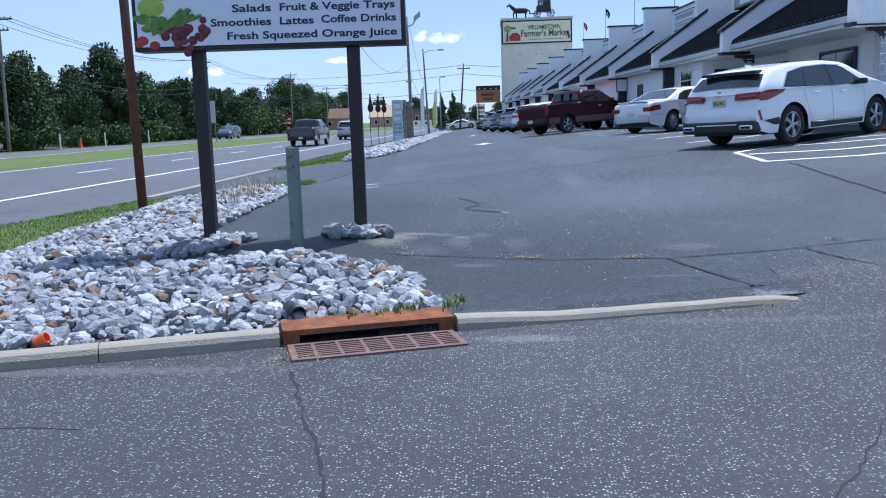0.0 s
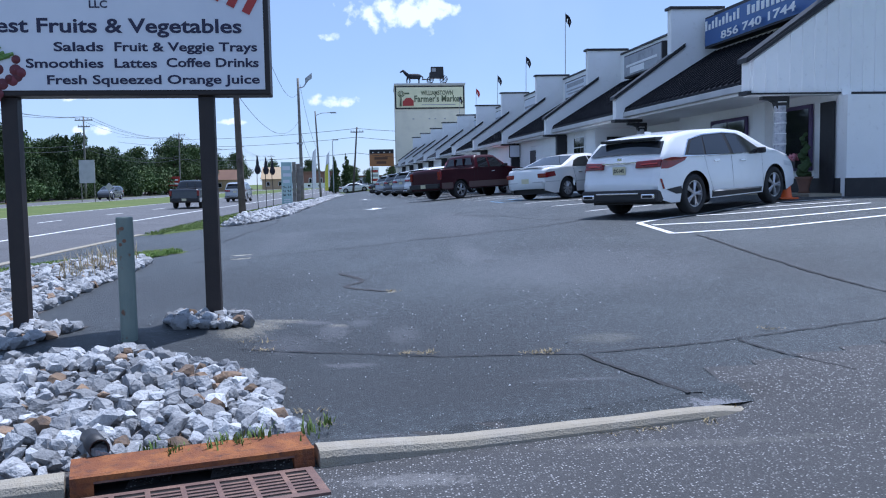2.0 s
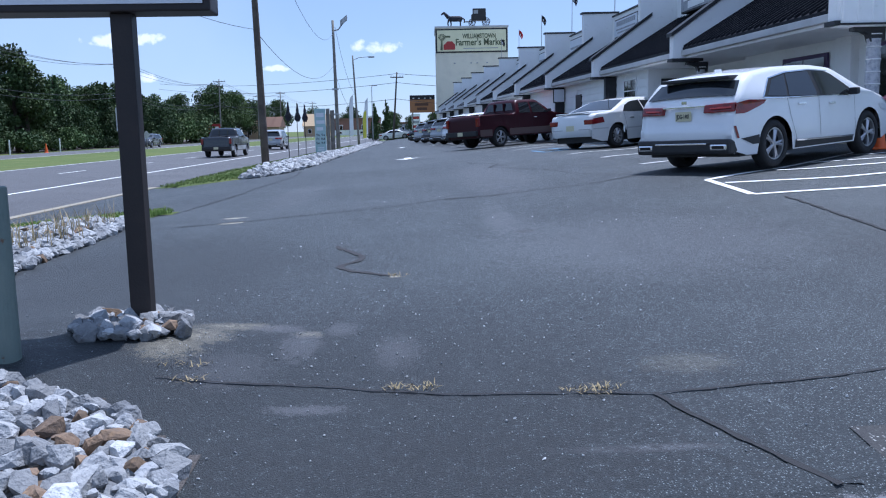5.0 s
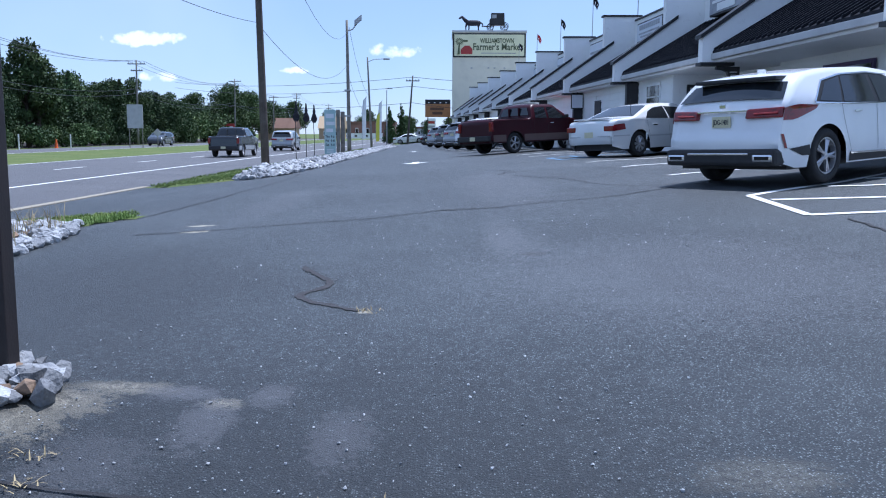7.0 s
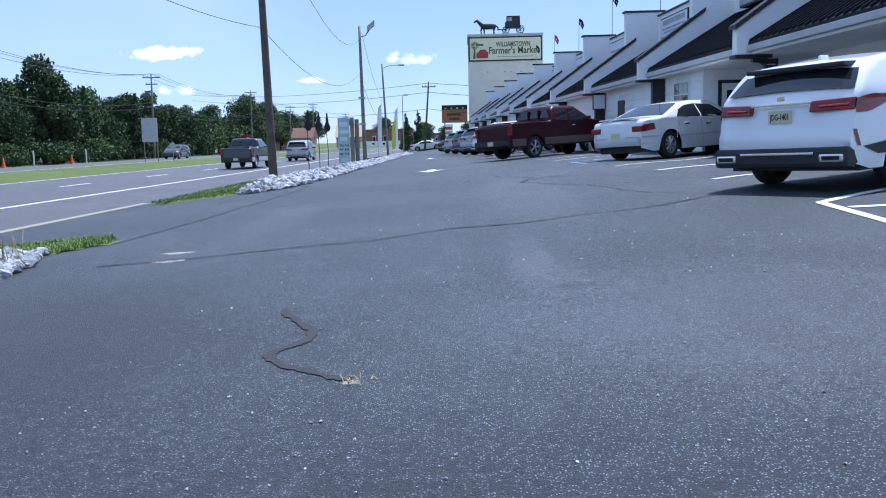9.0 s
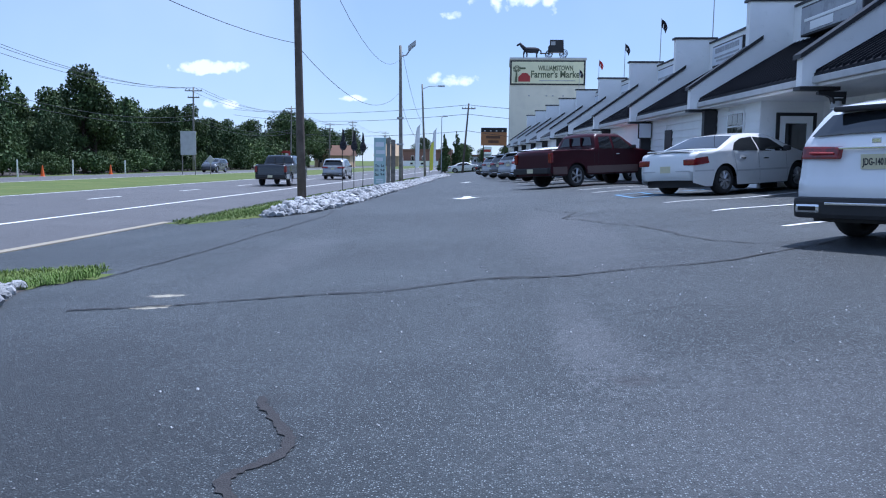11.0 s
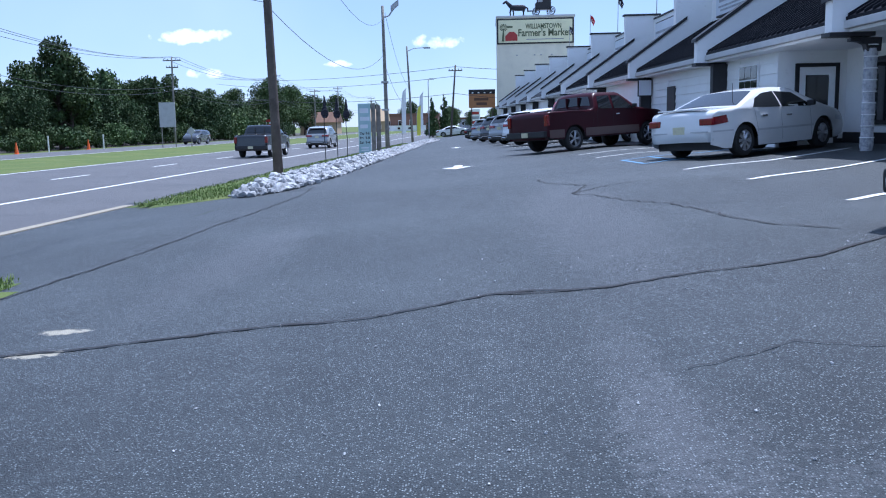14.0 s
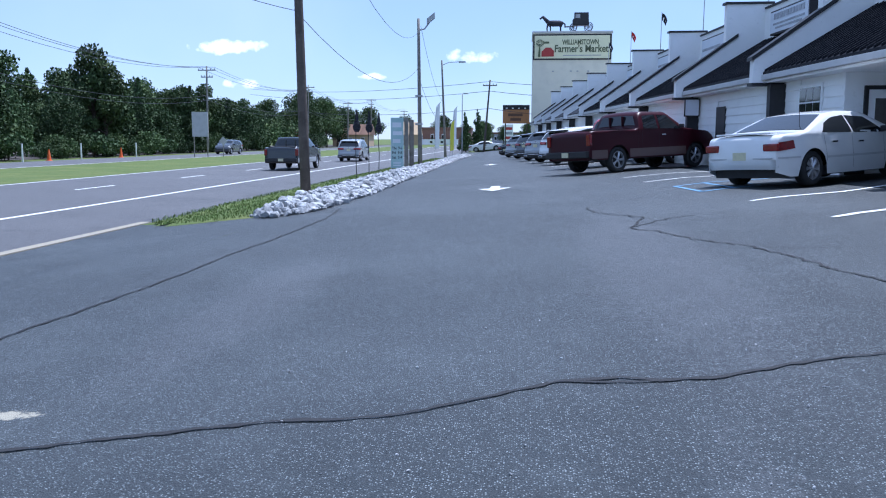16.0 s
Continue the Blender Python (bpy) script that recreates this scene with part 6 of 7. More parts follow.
# ---- roadside sign ----
sign = thing("produce_sign", "roadside sign board with fruit picture on two brown posts", "sign", Matrix.Translation((-3.08, 10.19, 0)) @ Matrix.Rotation(0.06, 4, 'Z') @ Matrix.Scale(1.015, 4))
SW, Z0, Z1 = 2.8, 1.99, 3.46
part("cabinet", cube(0, SW, 0.0, 0.28, Z0, Z1, None, 0.012), M_BROWN, sign, "dark brown sign cabinet")
part("face", cube(0.045, SW - 0.045, -0.012, 0.0, Z0 + 0.045, Z1 - 0.045), M_SIGN, sign, "pale blue-white sign face")
for x in (0.62, 2.24):
    part("post", cube(x - 0.065, x + 0.065, 0.07, 0.2, -0.3, Z0, None, 0.008), M_BROWN, sign, "dark brown square post")
ST = lambda x, z: Matrix.Translation((x, -0.014, z)) @ Matrix.Rotation(radians(90), 4, 'X')
sx = lambda c: (c - 45) / 388.0 + 0.01
sz = lambda c: Z0 + (335 - c) / 388.0
for text, x0, x1, base, size in (("Finest Fruits & Vegetables", 165, 1035, 132, 0.165), ("Salads", 440, 595, 192, 0.105), ("Fruit & Veggie Trays", 628, 1085, 192, 0.105), ("Smoothies", 352, 593, 245, 0.105), ("Lattes", 626, 760, 245, 0.105),
                                 ("Coffee Drinks", 792, 1090, 243, 0.105), ("Fresh Squeezed Orange Juice", 413, 1090, 298, 0.105), ("LLC", 555, 612, 53, 0.085)):
    lettering(text, size, M_NAVY, sign, ST(sx(x0), sz(base)), sx(x1) - sx(x0), depth=0.002)
rs = random.Random(3)
# the trader's name, as plain arched red bars
for i in range(20):
    if i in (9, 15):
        continue
    a = i / 19
    x, z = 0.16 + 2.45 * a, sz(60) + 0.34 * math.sin(math.pi * a) - 0.02
    bm = cube(-0.035, 0.035, -0.02, -0.012, 0.0, 0.2 + 0.03 * (i % 3), None)
    bmesh.ops.rotate(bm, verts=bm.verts[:], cent=(0, 0, 0), matrix=Matrix.Rotation(-0.9 * math.cos(math.pi * a) * 0.55, 3, 'Y'))
    bmesh.ops.translate(bm, verts=bm.verts[:], vec=(x, 0, z))
    part("name_bar", bm, M_RED, sign, "red name lettering")


def disc(x, z, r, mat, name, flat=1.0, depth=0.006):
    bm = bmesh.new()
    lathe(bm, [(0.001, -0.012 - depth), (r * 0.6, -0.012 - depth * 0.85), (r, -0.012)], 16, 'y')
    for v in bm.verts:
        v.co.z *= flat
    bmesh.ops.translate(bm, verts=bm.verts[:], vec=(x, 0, z))
    bmesh.ops.recalc_face_normals(bm, faces=bm.faces[:])
    return part(name, bm, mat, sign, smooth=True)


disc(sx(120), sz(165), 0.14, M_APPLE, "apple_picture", 0.7, 0.02)
for i in range(26):
    disc(sx(240 + rs.gauss(0, 45)), sz(272 + rs.gauss(0, 22)), rs.uniform(0.035, 0.05), M_GRAPE, "grape_picture", 1.0, 0.012 + i * 0.0006)
for i in range(16):
    x, z = sx(60 + rs.uniform(0, 110)), sz(rs.uniform(190, 270))
    disc(x, z, rs.uniform(0.04, 0.07), M_GREEN, "leaf_picture", 0.6, 0.008 + i * 0.0005)
for i in range(12):
    bm = bmesh.new()
    a = rs.uniform(-0.06, 0.06)
    tube(bm, [(sx(110 + rs.uniform(0, 40)), -0.016 - i * 0.0006, sz(275 - rs.uniform(0, 40)) + a * 0.2), (sx(230 + rs.uniform(0, 90)), -0.016 - i * 0.0006, sz(165 + rs.uniform(0, 55)) + a)], [0.012, 0.016], 5)
    part("asparagus_picture", bm, M_GREEN, sign)
for x, z, r in ((78, 293, 0.06), (125, 312, 0.055), (62, 305, 0.05)):
    disc(sx(x), sz(z), r, M_RED, "tomato_picture", 0.8)
for i in range(12):
    disc(sx(60 + rs.uniform(0, 120)), sz(rs.uniform(-60, 120)), rs.uniform(0.05, 0.09), (M_ORANGE, M_GREEN, M_APPLE)[i % 3], "fruit_picture", 0.9, 0.006 + i * 0.0006)

# bollard and rusty pole
bol = thing("bollard", "worn grey-green steel bollard with rust spots", "bollard", Matrix.Translation((-1.37, 9.75, gz(-1.37, 9.75) - 0.02)))
bm = bmesh.new()
lathe(bm, [(0.001, 1.02), (0.06, 1.02), (0.066, 1.012), (0.067, 0.99), (0.067, 0.0)], 20)
bmesh.ops.recalc_face_normals(bm, faces=bm.faces[:])
part("pipe", bm, M_BOLLARD, bol, smooth=False)
for a, z in ((-1.6, 0.93), (-1.9, 0.8), (-1.4, 0.83), (-2.0, 0.25)):
    bm = bmesh.new()
    lathe(bm, [(0.001, 0.004), (0.012, 0.003), (0.016, 0)], 8)
    bmesh.ops.rotate(bm, verts=bm.verts[:], cent=(0, 0, 0), matrix=Matrix.Rotation(radians(90), 3, 'Y'))
    bmesh.ops.translate(bm, verts=bm.verts[:], vec=(0.066, 0, z))
    bmesh.ops.rotate(bm, verts=bm.verts[:], cent=(0, 0, 0), matrix=Matrix.Rotation(a, 3, 'Z'))
    part("rust_hole", bm, M_ROOFB, bol)
bm = bmesh.new()
tube(bm, [(-5.9, 16.85, -0.3), (-5.98, 16.85, 7.0)], [0.085, 0.08], 12)
tagged(obj("rusty_pole", bm, M_RUSTPOLE, smooth=True), "tall rust-brown steel pole at the edge of the stones", "pole")

# traffic cone
cone = thing("traffic_cone", "orange plastic traffic cone standing by the porch", "cone", Matrix.Translation((8.98, 20.05, gz(8.98, 20.05))))
part("foot", cube(-0.19, 0.19, -0.19, 0.19, 0.0, 0.035, None, 0.01), M_CONE, cone)
bm = bmesh.new()
lathe(bm, [(0.145, 0.035), (0.125, 0.06), (0.03, 0.68), (0.02, 0.7), (0.001, 0.7)], 20)
bmesh.ops.recalc_face_normals(bm, faces=bm.faces[:])
part("body", bm, M_CONE, cone, smooth=True)
# small orange cup by the kerb
cup = thing("paper_cup", "crushed orange and white paper cup behind the kerb", "litter", Matrix.Translation(kerb_pt(-1.62, 0.24, GUTTER + 0.13)) @ Matrix.Rotation(1.2, 4, 'Y'))
bm = bmesh.new()
lathe(bm, [(0.001, 0), (0.028, 0), (0.038, 0.09), (0.034, 0.09)], 14)
part("cup", bm, M_CONE, cup)
# plastic pipe end in the stones
bm = bmesh.new()
lathe(bm, [(0.055, 0), (0.055, 0.25), (0.046, 0.25), (0.046, 0)], 18, 'y', closed=True)
bmesh.ops.recalc_face_normals(bm, faces=bm.faces[:])
pp = obj("drain_pipe", bm, M_PLASTIC, smooth=True)
pp.matrix_world = Matrix.Translation(kerb_pt(0.14, 0.3, GUTTER + 0.16)) @ Matrix.Rotation(0.5, 4, 'Z')
tagged(pp, "black plastic pipe end sticking out of the stones", "pipe")

# planter with spiral shrub and flower basket on the porch
pl = thing("porch_planter", "clay urn with a spiral evergreen on the porch", "planter", Matrix.Translation(bp(0.72, 1.25, 0.84)))
bm = bmesh.new()
lathe(bm, [(0.001, 0), (0.13, 0), (0.1, 0.08), (0.16, 0.3), (0.2, 0.36), (0.001, 0.34)], 16)
part("urn", bm, M_POT, pl, smooth=True)
bm = bmesh.new()
tube(bm, [(0.05 * math.cos(t * 2.4), 0.05 * math.sin(t * 2.4), 0.34 + 0.13 * t) for t in frange(0, 7.5, 0.25)], [0.13 * (1 - t / 10) + 0.02 * math.sin(t * 9) for t in frange(0, 7.5, 0.25)], 9)
part("shrub", bm, M_LEAFD, pl)
fb = thing("flower_basket", "hanging box of pink and white flowers under the window", "planter", Matrix.Translation(bp(1.35, 1.36, 1.5)))
part("box", cube(-0.12, 0.1, -0.3, 0.3, -0.1, 0.05, None, 0.02), M_PLASTIC, fb)
bm = bmesh.new()
for i in range(60):
    bmesh.ops.create_icosphere(bm, subdivisions=1, radius=rs.uniform(0.02, 0.045), matrix=Matrix.Translation((rs.gauss(-0.03, 0.06), rs.uniform(-0.33, 0.33), 0.05 + rs.uniform(0, 0.16))))
part("blooms", bm, M_FLOWER, fb)


# ---- poles and lines ----
def utility_pole(x, y, h, r, lean, mat, label, arms=(), lamp=None, z0=-0.3):
    """A round timber or steel pole with cross-arms (height, half length) and a street lamp."""
    p = thing("utility_pole", label, "pole", Matrix.Translation((x, y, z0)), "roadside poles")
    bm = bmesh.new()
    tube(bm, [(lean * k / 6, 0, h * k / 6) for k in range(7)], [r * (1 - 0.07 * k) for k in range(7)], 12)
    part("shaft", bm, mat, p, smooth=True)
    for a, w in arms:
        part("cross_arm", cube(lean - w, lean + w, -0.06, 0.06, a - 0.06, a + 0.06), M_WOOD, p)
        for k in (-0.9, -0.45, 0.45, 0.9):
            bm = bmesh.new()
            lathe(bm, [(0.001, 0.0), (0.05, 0.02), (0.06, 0.1), (0.03, 0.2), (0.001, 0.22)], 8, centre=(lean + w * k, 0, a + 0.06))
            part("insulator", bm, M_GALV, p)
    if lamp:
        reach, zl = lamp
        bm = bmesh.new()
        tube(bm, [(lean, 0, zl - 0.25), (lean + reach * 0.4, 0, zl), (lean + reach, 0, zl + 0.05)], 0.035, 7)
        part("lamp_arm", bm, M_GALV, p)
        part("lamp_head", cube(lean + reach - 0.1, lean + reach + 0.5, -0.14, 0.14, zl - 0.04, zl + 0.1, None, 0.04), M_GALV, p)
    return p


def cable(name, a, b, sag, r=0.009, label="thin dark overhead power cable"):
    bm = bmesh.new()
    a, b = Vector(a), Vector(b)
    tube(bm, [a.lerp(b, k / 14) - Vector((0, 0, sag * 4 * (k / 14) * (1 - k / 14))) for k in range(15)], r, 5, False)
    return tagged(obj(name, bm, M_CABLE), label, "cable", "overhead lines")


P1 = (-4.4, 33.9)
utility_pole(*P1, 10.2, 0.13, -0.2, M_WOOD, "dark weathered timber utility pole in the stone bank", z0=gz(*P1))
p2 = utility_pole(-5.65, 69.0, 9.35, 0.15, -0.1, M_WOODG, "grey timber pole with a flood lamp", z0=-0.2)
bm = bmesh.new()
tube(bm, [(-0.1, 0, 8.6), (0.3, 0, 8.7), (0.6, 0, 9.1)], 0.05, 7)
part("lamp_arm", bm, M_GALV, p2)
part("flood_lamp", cube(0.45, 0.95, -0.15, 0.15, 9.0, 9.35, lambda x, y, z: (x, y, z + (x - 0.5) * 0.8), 0.0), M_GALV, p2)
for z in (2.6, 4.4):
    part("band", cube(-0.3, 0.15, -0.17, 0.17, z, z + 0.12), M_GALV, p2)
utility_pole(-5.85, 90.0, 8.7, 0.12, -0.35, M_WOODG, "grey timber street-lamp pole with a side arm", lamp=(1.6, 8.5))
utility_pole(-5.9, 112.0, 6.9, 0.07, 0.0, M_GALV, "slim steel lamp post by the exit", lamp=(0.2, 6.9))
utility_pole(-4.0, 125.0, 9.3, 0.16, 0.75, M_WOOD, "leaning timber utility pole near the far exit", [(8.6, 0.9)])
for x, y, h in ((-41, 126, 11.3), (-40, 177, 12.0), (-40, 215, 10.5), (-38, 235, 12.0), (-41, 74, 11.6), (-37, 290, 11.0)):
    utility_pole(x, y, h, 0.17, 0.2, M_WOODG, "timber utility pole with cross-arms across the highway", [(h - 0.5, 1.2), (h - 1.4, 0.8)])
FAR = [(-42, 20), (-41, 74), (-41, 126), (-40, 177), (-38, 235), (-37, 290)]
for (a, b), (c, d) in zip(FAR, FAR[1:]):
    for dx, z in ((-1.0, 10.9), (0.2, 11.0), (1.2, 10.9), (0.1, 7.2), (0.2, 6.6)):
        cable("power_line", (a + dx, b, z), (c + dx, d, z), 1.3, 0.022)
cable("service_line", (-5.96, 16.85, 5.1), (P1[0] - 0.13, P1[1], 4.6), 0.45, 0.008)
cable("service_line", (P1[0] - 0.13, P1[1], 4.55), (-5.7, 69.0, 6.1), 1.3, 0.01)
cable("service_line", (-2.2, 14.0, 9.0), (-5.6, 69.0, 8.5), 3.0, 0.009)
cable("service_line", (-5.6, 69.0, 8.7), (-6.1, 90.0, 4.8), 0.8, 0.012)
cable("service_line", (-5.7, 69.0, 5.4), (-6.1, 90.0, 3.2), 0.8, 0.012)
for z, sag in ((9.6, 1.0), (8.4, 1.2), (6.2, 1.5)):
    cable("cross_line", (-60, 205, z + 3), (-3.3, 125.0, z - 0.8), sag, 0.03)
    cable("cross_line", (-3.3, 125.0, z - 0.8), (30, 128, z), sag, 0.03)

# ---- signs and flags along the stone bank ----
teal = thing("hours_sign", "pale teal opening-hours board on grey posts", "sign", Matrix.Translation((-5.83, 57.5, -0.25)) @ Matrix.Rotation(radians(8), 4, 'Z'))
part("board", cube(0.0, 0.66, -0.05, 0.05, 0.25, 2.85, None, 0.01), M_TEAL, teal)
part("side_board", cube(0.7, 0.92, 0.05, 0.5, 0.15, 2.85, None, 0.01), M_WOODG, teal, "weathered grey side board")
part("side_board", cube(0.96, 1.2, 0.3, 0.8, 0.15, 2.75, None, 0.01), M_WOODG, teal, "weathered grey side board")
for x in (0.06, 0.6):
    part("post", cube(x - 0.04, x + 0.04, 0.05, 0.13, 0.0, 2.8), M_WOODG, teal)
HT = lambda x, z: Matrix.Translation((x, -0.053, z)) @ Matrix.Rotation(radians(90), 4, 'X')
for text, z in (("Thu  9-6", 1.22), ("Fri  9-8", 0.98), ("Sat  9-4", 0.74)):
    lettering(text, 0.2, M_INK, teal, HT(0.06, z), 0.52, depth=0.002)
for z0, z1, a, b in ((2.35, 2.6, 0.08, 0.55), (1.95, 2.15, 0.1, 0.6), (1.55, 1.75, 0.1, 0.5), (0.35, 0.42, 0.12, 0.52), (0.48, 0.55, 0.12, 0.52)):
    part("lettering_bar", cube(a, b, -0.056, -0.05, z0, z1), M_SIGN, teal)
for i, (x, y) in enumerate(((-6.2, 50.0), (-6.1, 52.5), (-6.06, 55.0))):
    f = thing("garden_flag", "furled dark pennant on a thin black pole", "flag", Matrix.Translation((x, y, -0.2)), "row of pennants")
    bm = bmesh.new()
    tube(bm, [(0, 0, 0), (0.03 * (i - 1), 0, 1.0), (-0.02, 0, 1.8), (0.0, 0, 3.0)], 0.02, 6)
    part("pole", bm, M_TRIM, f)
    bm = bmesh.new()
    n = 8
    rows = [[bm.verts.new((0.02 + (0.05 + 0.16 * (k / n) ** 1.3) * math.cos(a + k) * (1 if k < n else 0.3), (0.04 + 0.1 * k / n) * math.sin(a + k * 0.3), 2.95 - 0.95 * k / n)) for a in (0, 1.57, 3.14, 4.71)] for k in range(n + 1)]
    for r, t in zip(rows, rows[1:]):
        for k in range(4):
            bm.faces.new((r[k], r[(k + 1) % 4], t[(k + 1) % 4], t[k]))
    part("cloth", bm, M_FLAGD, f, "dark folded cloth")
for x, y, mat, h in ((-6.0, 82.0, M_WHITE, 4.6), (-5.7, 96.0, M_WHITE, 4.8), (-5.3, 88.0, M_YELLOW, 3.4)):
    f = thing("feather_flag", "tall narrow feather banner on a curved pole", "flag", Matrix.Translation((x, y, -0.2)), "feather banners")
    bm = bmesh.new()
    tube(bm, [(0, 0, 0), (0.02, 0, h * 0.7), (0.15, 0, h * 0.93), (0.45, 0, h)], 0.02, 6)
    part("pole", bm, M_GALV, f)
    bm = bmesh.new()
    prism(bm, [(0.03, h * 0.2), (0.34, h * 0.22), (0.38, h * 0.8), (0.4, h * 0.985), (0.15, h * 0.92), (0.04, h * 0.7)], -0.008, 0.008, lambda p, q, t: Vector((p, t + 0.03 * math.sin(q * 2), q)))
    part("banner", bm, mat, f)

# village sign on a post beyond the exit
vs = thing("plaza_sign", "wooden-brown plaza sign with lettering on tall posts", "sign", Matrix.Translation((-1.66, 128.0, 0.6)))
part("board", cube(0.0, 3.5, -0.1, 0.1, 2.95, 4.75, None, 0.03), M_BROWNSIGN, vs)
part("header", cube(0.0, 3.5, -0.12, 0.12, 4.75, 5.35, None, 0.03), M_TRIM, vs)
for i in range(4):
    part("lamp", cube(0.4 + 0.8 * i, 0.62 + 0.8 * i, -0.16, -0.12, 4.85, 5.0), M_WHITE, vs)
for x in (0.3, 3.1):
    part("post", cube(x, x + 0.14, -0.07, 0.07, -1.1, 2.95), M_WOOD, vs)
for z0, z1, a, b in ((3.9, 4.25, 0.7, 2.6), (3.3, 3.65, 1.0, 2.4)):
    part("lettering_bar", cube(a, b, -0.115, -0.1, z0, z1), M_ROOFB, vs)
ws = thing("pylon_sign", "small white and red pylon sign far away", "sign", Matrix.Translation((-2.4, 175.0, -0.4)))
part("panel", cube(0, 1.6, -0.1, 0.1, 1.6, 4.6), M_WHITE, ws)
for i in range(3):
    part("price_bar", cube(0.15, 1.45, -0.12, -0.1, 1.9 + 0.85 * i, 2.4 + 0.85 * i), M_RED if i != 1 else M_GREYSIGN, ws)
part("post", cube(0.7, 0.9, -0.08, 0.08, 0, 1.6), M_GALV, ws)

# across the highway: back of a road sign, delineators, cones
rsn = thing("road_sign", "back of a large pale road sign on two posts", "sign", Matrix.Translation((-31.1, 96.0, -0.6)))
part("panel", cube(-0.3, 1.3, -0.03, 0.03, 2.3, 4.7), M_GUTTER, rsn)
for x in (-0.2, 1.15):
    part("post", cube(x, x + 0.07, 0.03, 0.1, 0, 4.7), M_WOODG, rsn)
bm = bmesh.new()
prism(bm, [(1.7, 2.3), (2.15, 1.85), (1.7, 1.4), (1.25, 1.85)], 0.1, 0.13, lambda p, q, t: Vector((p, t + 3, q)))
part("diamond_panel", bm, M_GUTTER, rsn)
part("post", cube(1.67, 1.73, 3.13, 3.2, 0, 2.3), M_WOODG, rsn)
for x, y, kind_ in ((-39.5, 80.0, 0), (-39.5, 89.5, 0), (-39.5, 101.0, 0), (-39.5, 84.0, 1), (-39.5, 97.5, 1)):
    if kind_ == 0:
        d = thing("delineator_post", "thin white roadside marker post", "post", Matrix.Translation((x, y, -0.42)), "marker posts")
        part("post", cube(-0.06, 0.06, -0.03, 0.03, 0, 1.5, None, 0.01), M_WHITE, d)
    else:
        d = thing("traffic_cone", "orange and white roadwork cone on the far verge", "cone", Matrix.Translation((x, y, -0.42)))
        bm = bmesh.new()
        lathe(bm, [(0.3, 0.0), (0.28, 0.05), (0.18, 0.06), (0.05, 1.0), (0.001, 1.0)], 12)
        part("body", bm, M_CONE, d)

# ---- trees ----
def leaf_cloud(bm, blobs, count, size, rnd):
    """Small folded leaf clumps spread over and inside lumps (centre, radii)."""
    total = sum(b[1][0] * b[1][2] for b in blobs)
    for c, r in blobs:
        for _ in range(int(count * r[0] * r[2] / total)):
            d = Vector((rnd.gauss(0, 1), rnd.gauss(0, 1), rnd.gauss(0, 1))).normalized() * (rnd.random() ** 0.35) * rnd.uniform(0.85, 1.12)
            p = Vector(c) + Vector((d.x * r[0], d.y * r[1], d.z * r[2]))
            q = Euler((rnd.uniform(0, 6.28), rnd.uniform(0, 6.28), rnd.uniform(0, 6.28))).to_matrix()
            s = size * rnd.uniform(0.6, 1.35)
            v = [bm.verts.new(p + q @ Vector(k) * s) for k in ((-0.5, 0, 0.08), (0, -0.38, 0), (0.5, 0, 0.08), (0.1, 0.42, -0.05))]
            bm.faces.new((v[0], v[1], v[2]))
            bm.faces.new((v[0], v[2], v[3]))


def broadleaf(seed, h, w, leaves, size, mat, airy=False):
    rnd = random.Random(seed)
    t = thing("tree", "broad-leaved green tree at the edge of the woods", "tree", None, "roadside trees")
    bm = bmesh.new()
    tube(bm, [(0, 0, 0), (0.1, 0, h * 0.25), (-0.05, 0.1, h * 0.55), (0.05, 0, h * 0.85)], [0.026 * h, 0.02 * h, 0.013 * h, 0.004 * h], 8)
    blobs = []
    for k in range(9 if not airy else 7):
        a = k * 2.4 + rnd.uniform(-0.4, 0.4)
        z = h * (0.3 + 0.6 * k / 9) + rnd.uniform(-0.4, 0.4)
        rr = w * (0.55 if k < 6 else 0.32) * rnd.uniform(0.5, 1.0)
        e = Vector((math.cos(a) * rr, math.sin(a) * rr, z))
        tube(bm, [(0, 0, z * 0.7), e * 0.5 + Vector((0, 0, z * 0.4)), e], [0.009 * h, 0.006 * h, 0.002 * h], 5)
        r = w * rnd.uniform(0.36, 0.55) * (0.75 if airy else 1.0)
        blobs.append((e, (r, r, r * rnd.uniform(0.7, 1.0))))
    blobs.append((Vector((0, 0, h * 0.88)), (w * 0.36, w * 0.36, h * 0.12)))
    part("trunk", bm, M_TRUNK, t)
    bm = bmesh.new()
    leaf_cloud(bm, blobs, leaves, size, rnd)
    part("crown", bm, mat, t, "uneven leafy crown")
    return t


def conifer(seed, h, w, leaves, size):
    rnd = random.Random(seed)
    t = thing("conifer_tree", "dark green conical evergreen tree", "tree", None, "evergreens")
    bm = bmesh.new()
    tube(bm, [(0, 0, 0), (0.05, 0, h * 0.5), (0, 0, h * 0.97)], [0.02 * h, 0.013 * h, 0.003 * h], 7)
    for k in range(12):
        a, z = k * 2.4, h * (0.1 + 0.07 * k)
        r = w * (1 - z / h)
        tube(bm, [(0, 0, z), (r * math.cos(a), r * math.sin(a), z + 0.1)], [0.05, 0.015], 4)
    part("trunk", bm, M_TRUNK, t)
    bm = bmesh.new()
    blobs = [(Vector((rnd.uniform(-0.15, 0.15) * w, rnd.uniform(-0.15, 0.15) * w, h * (0.1 + 0.085 * k))), (w * (1.02 - 0.095 * k) * rnd.uniform(0.8, 1.1), w * (1.02 - 0.095 * k), h * 0.07)) for k in range(11)]
    leaf_cloud(bm, blobs, leaves, size, rnd)
    part("crown", bm, M_LEAFD, t, "dense dark needle crown")
    return t


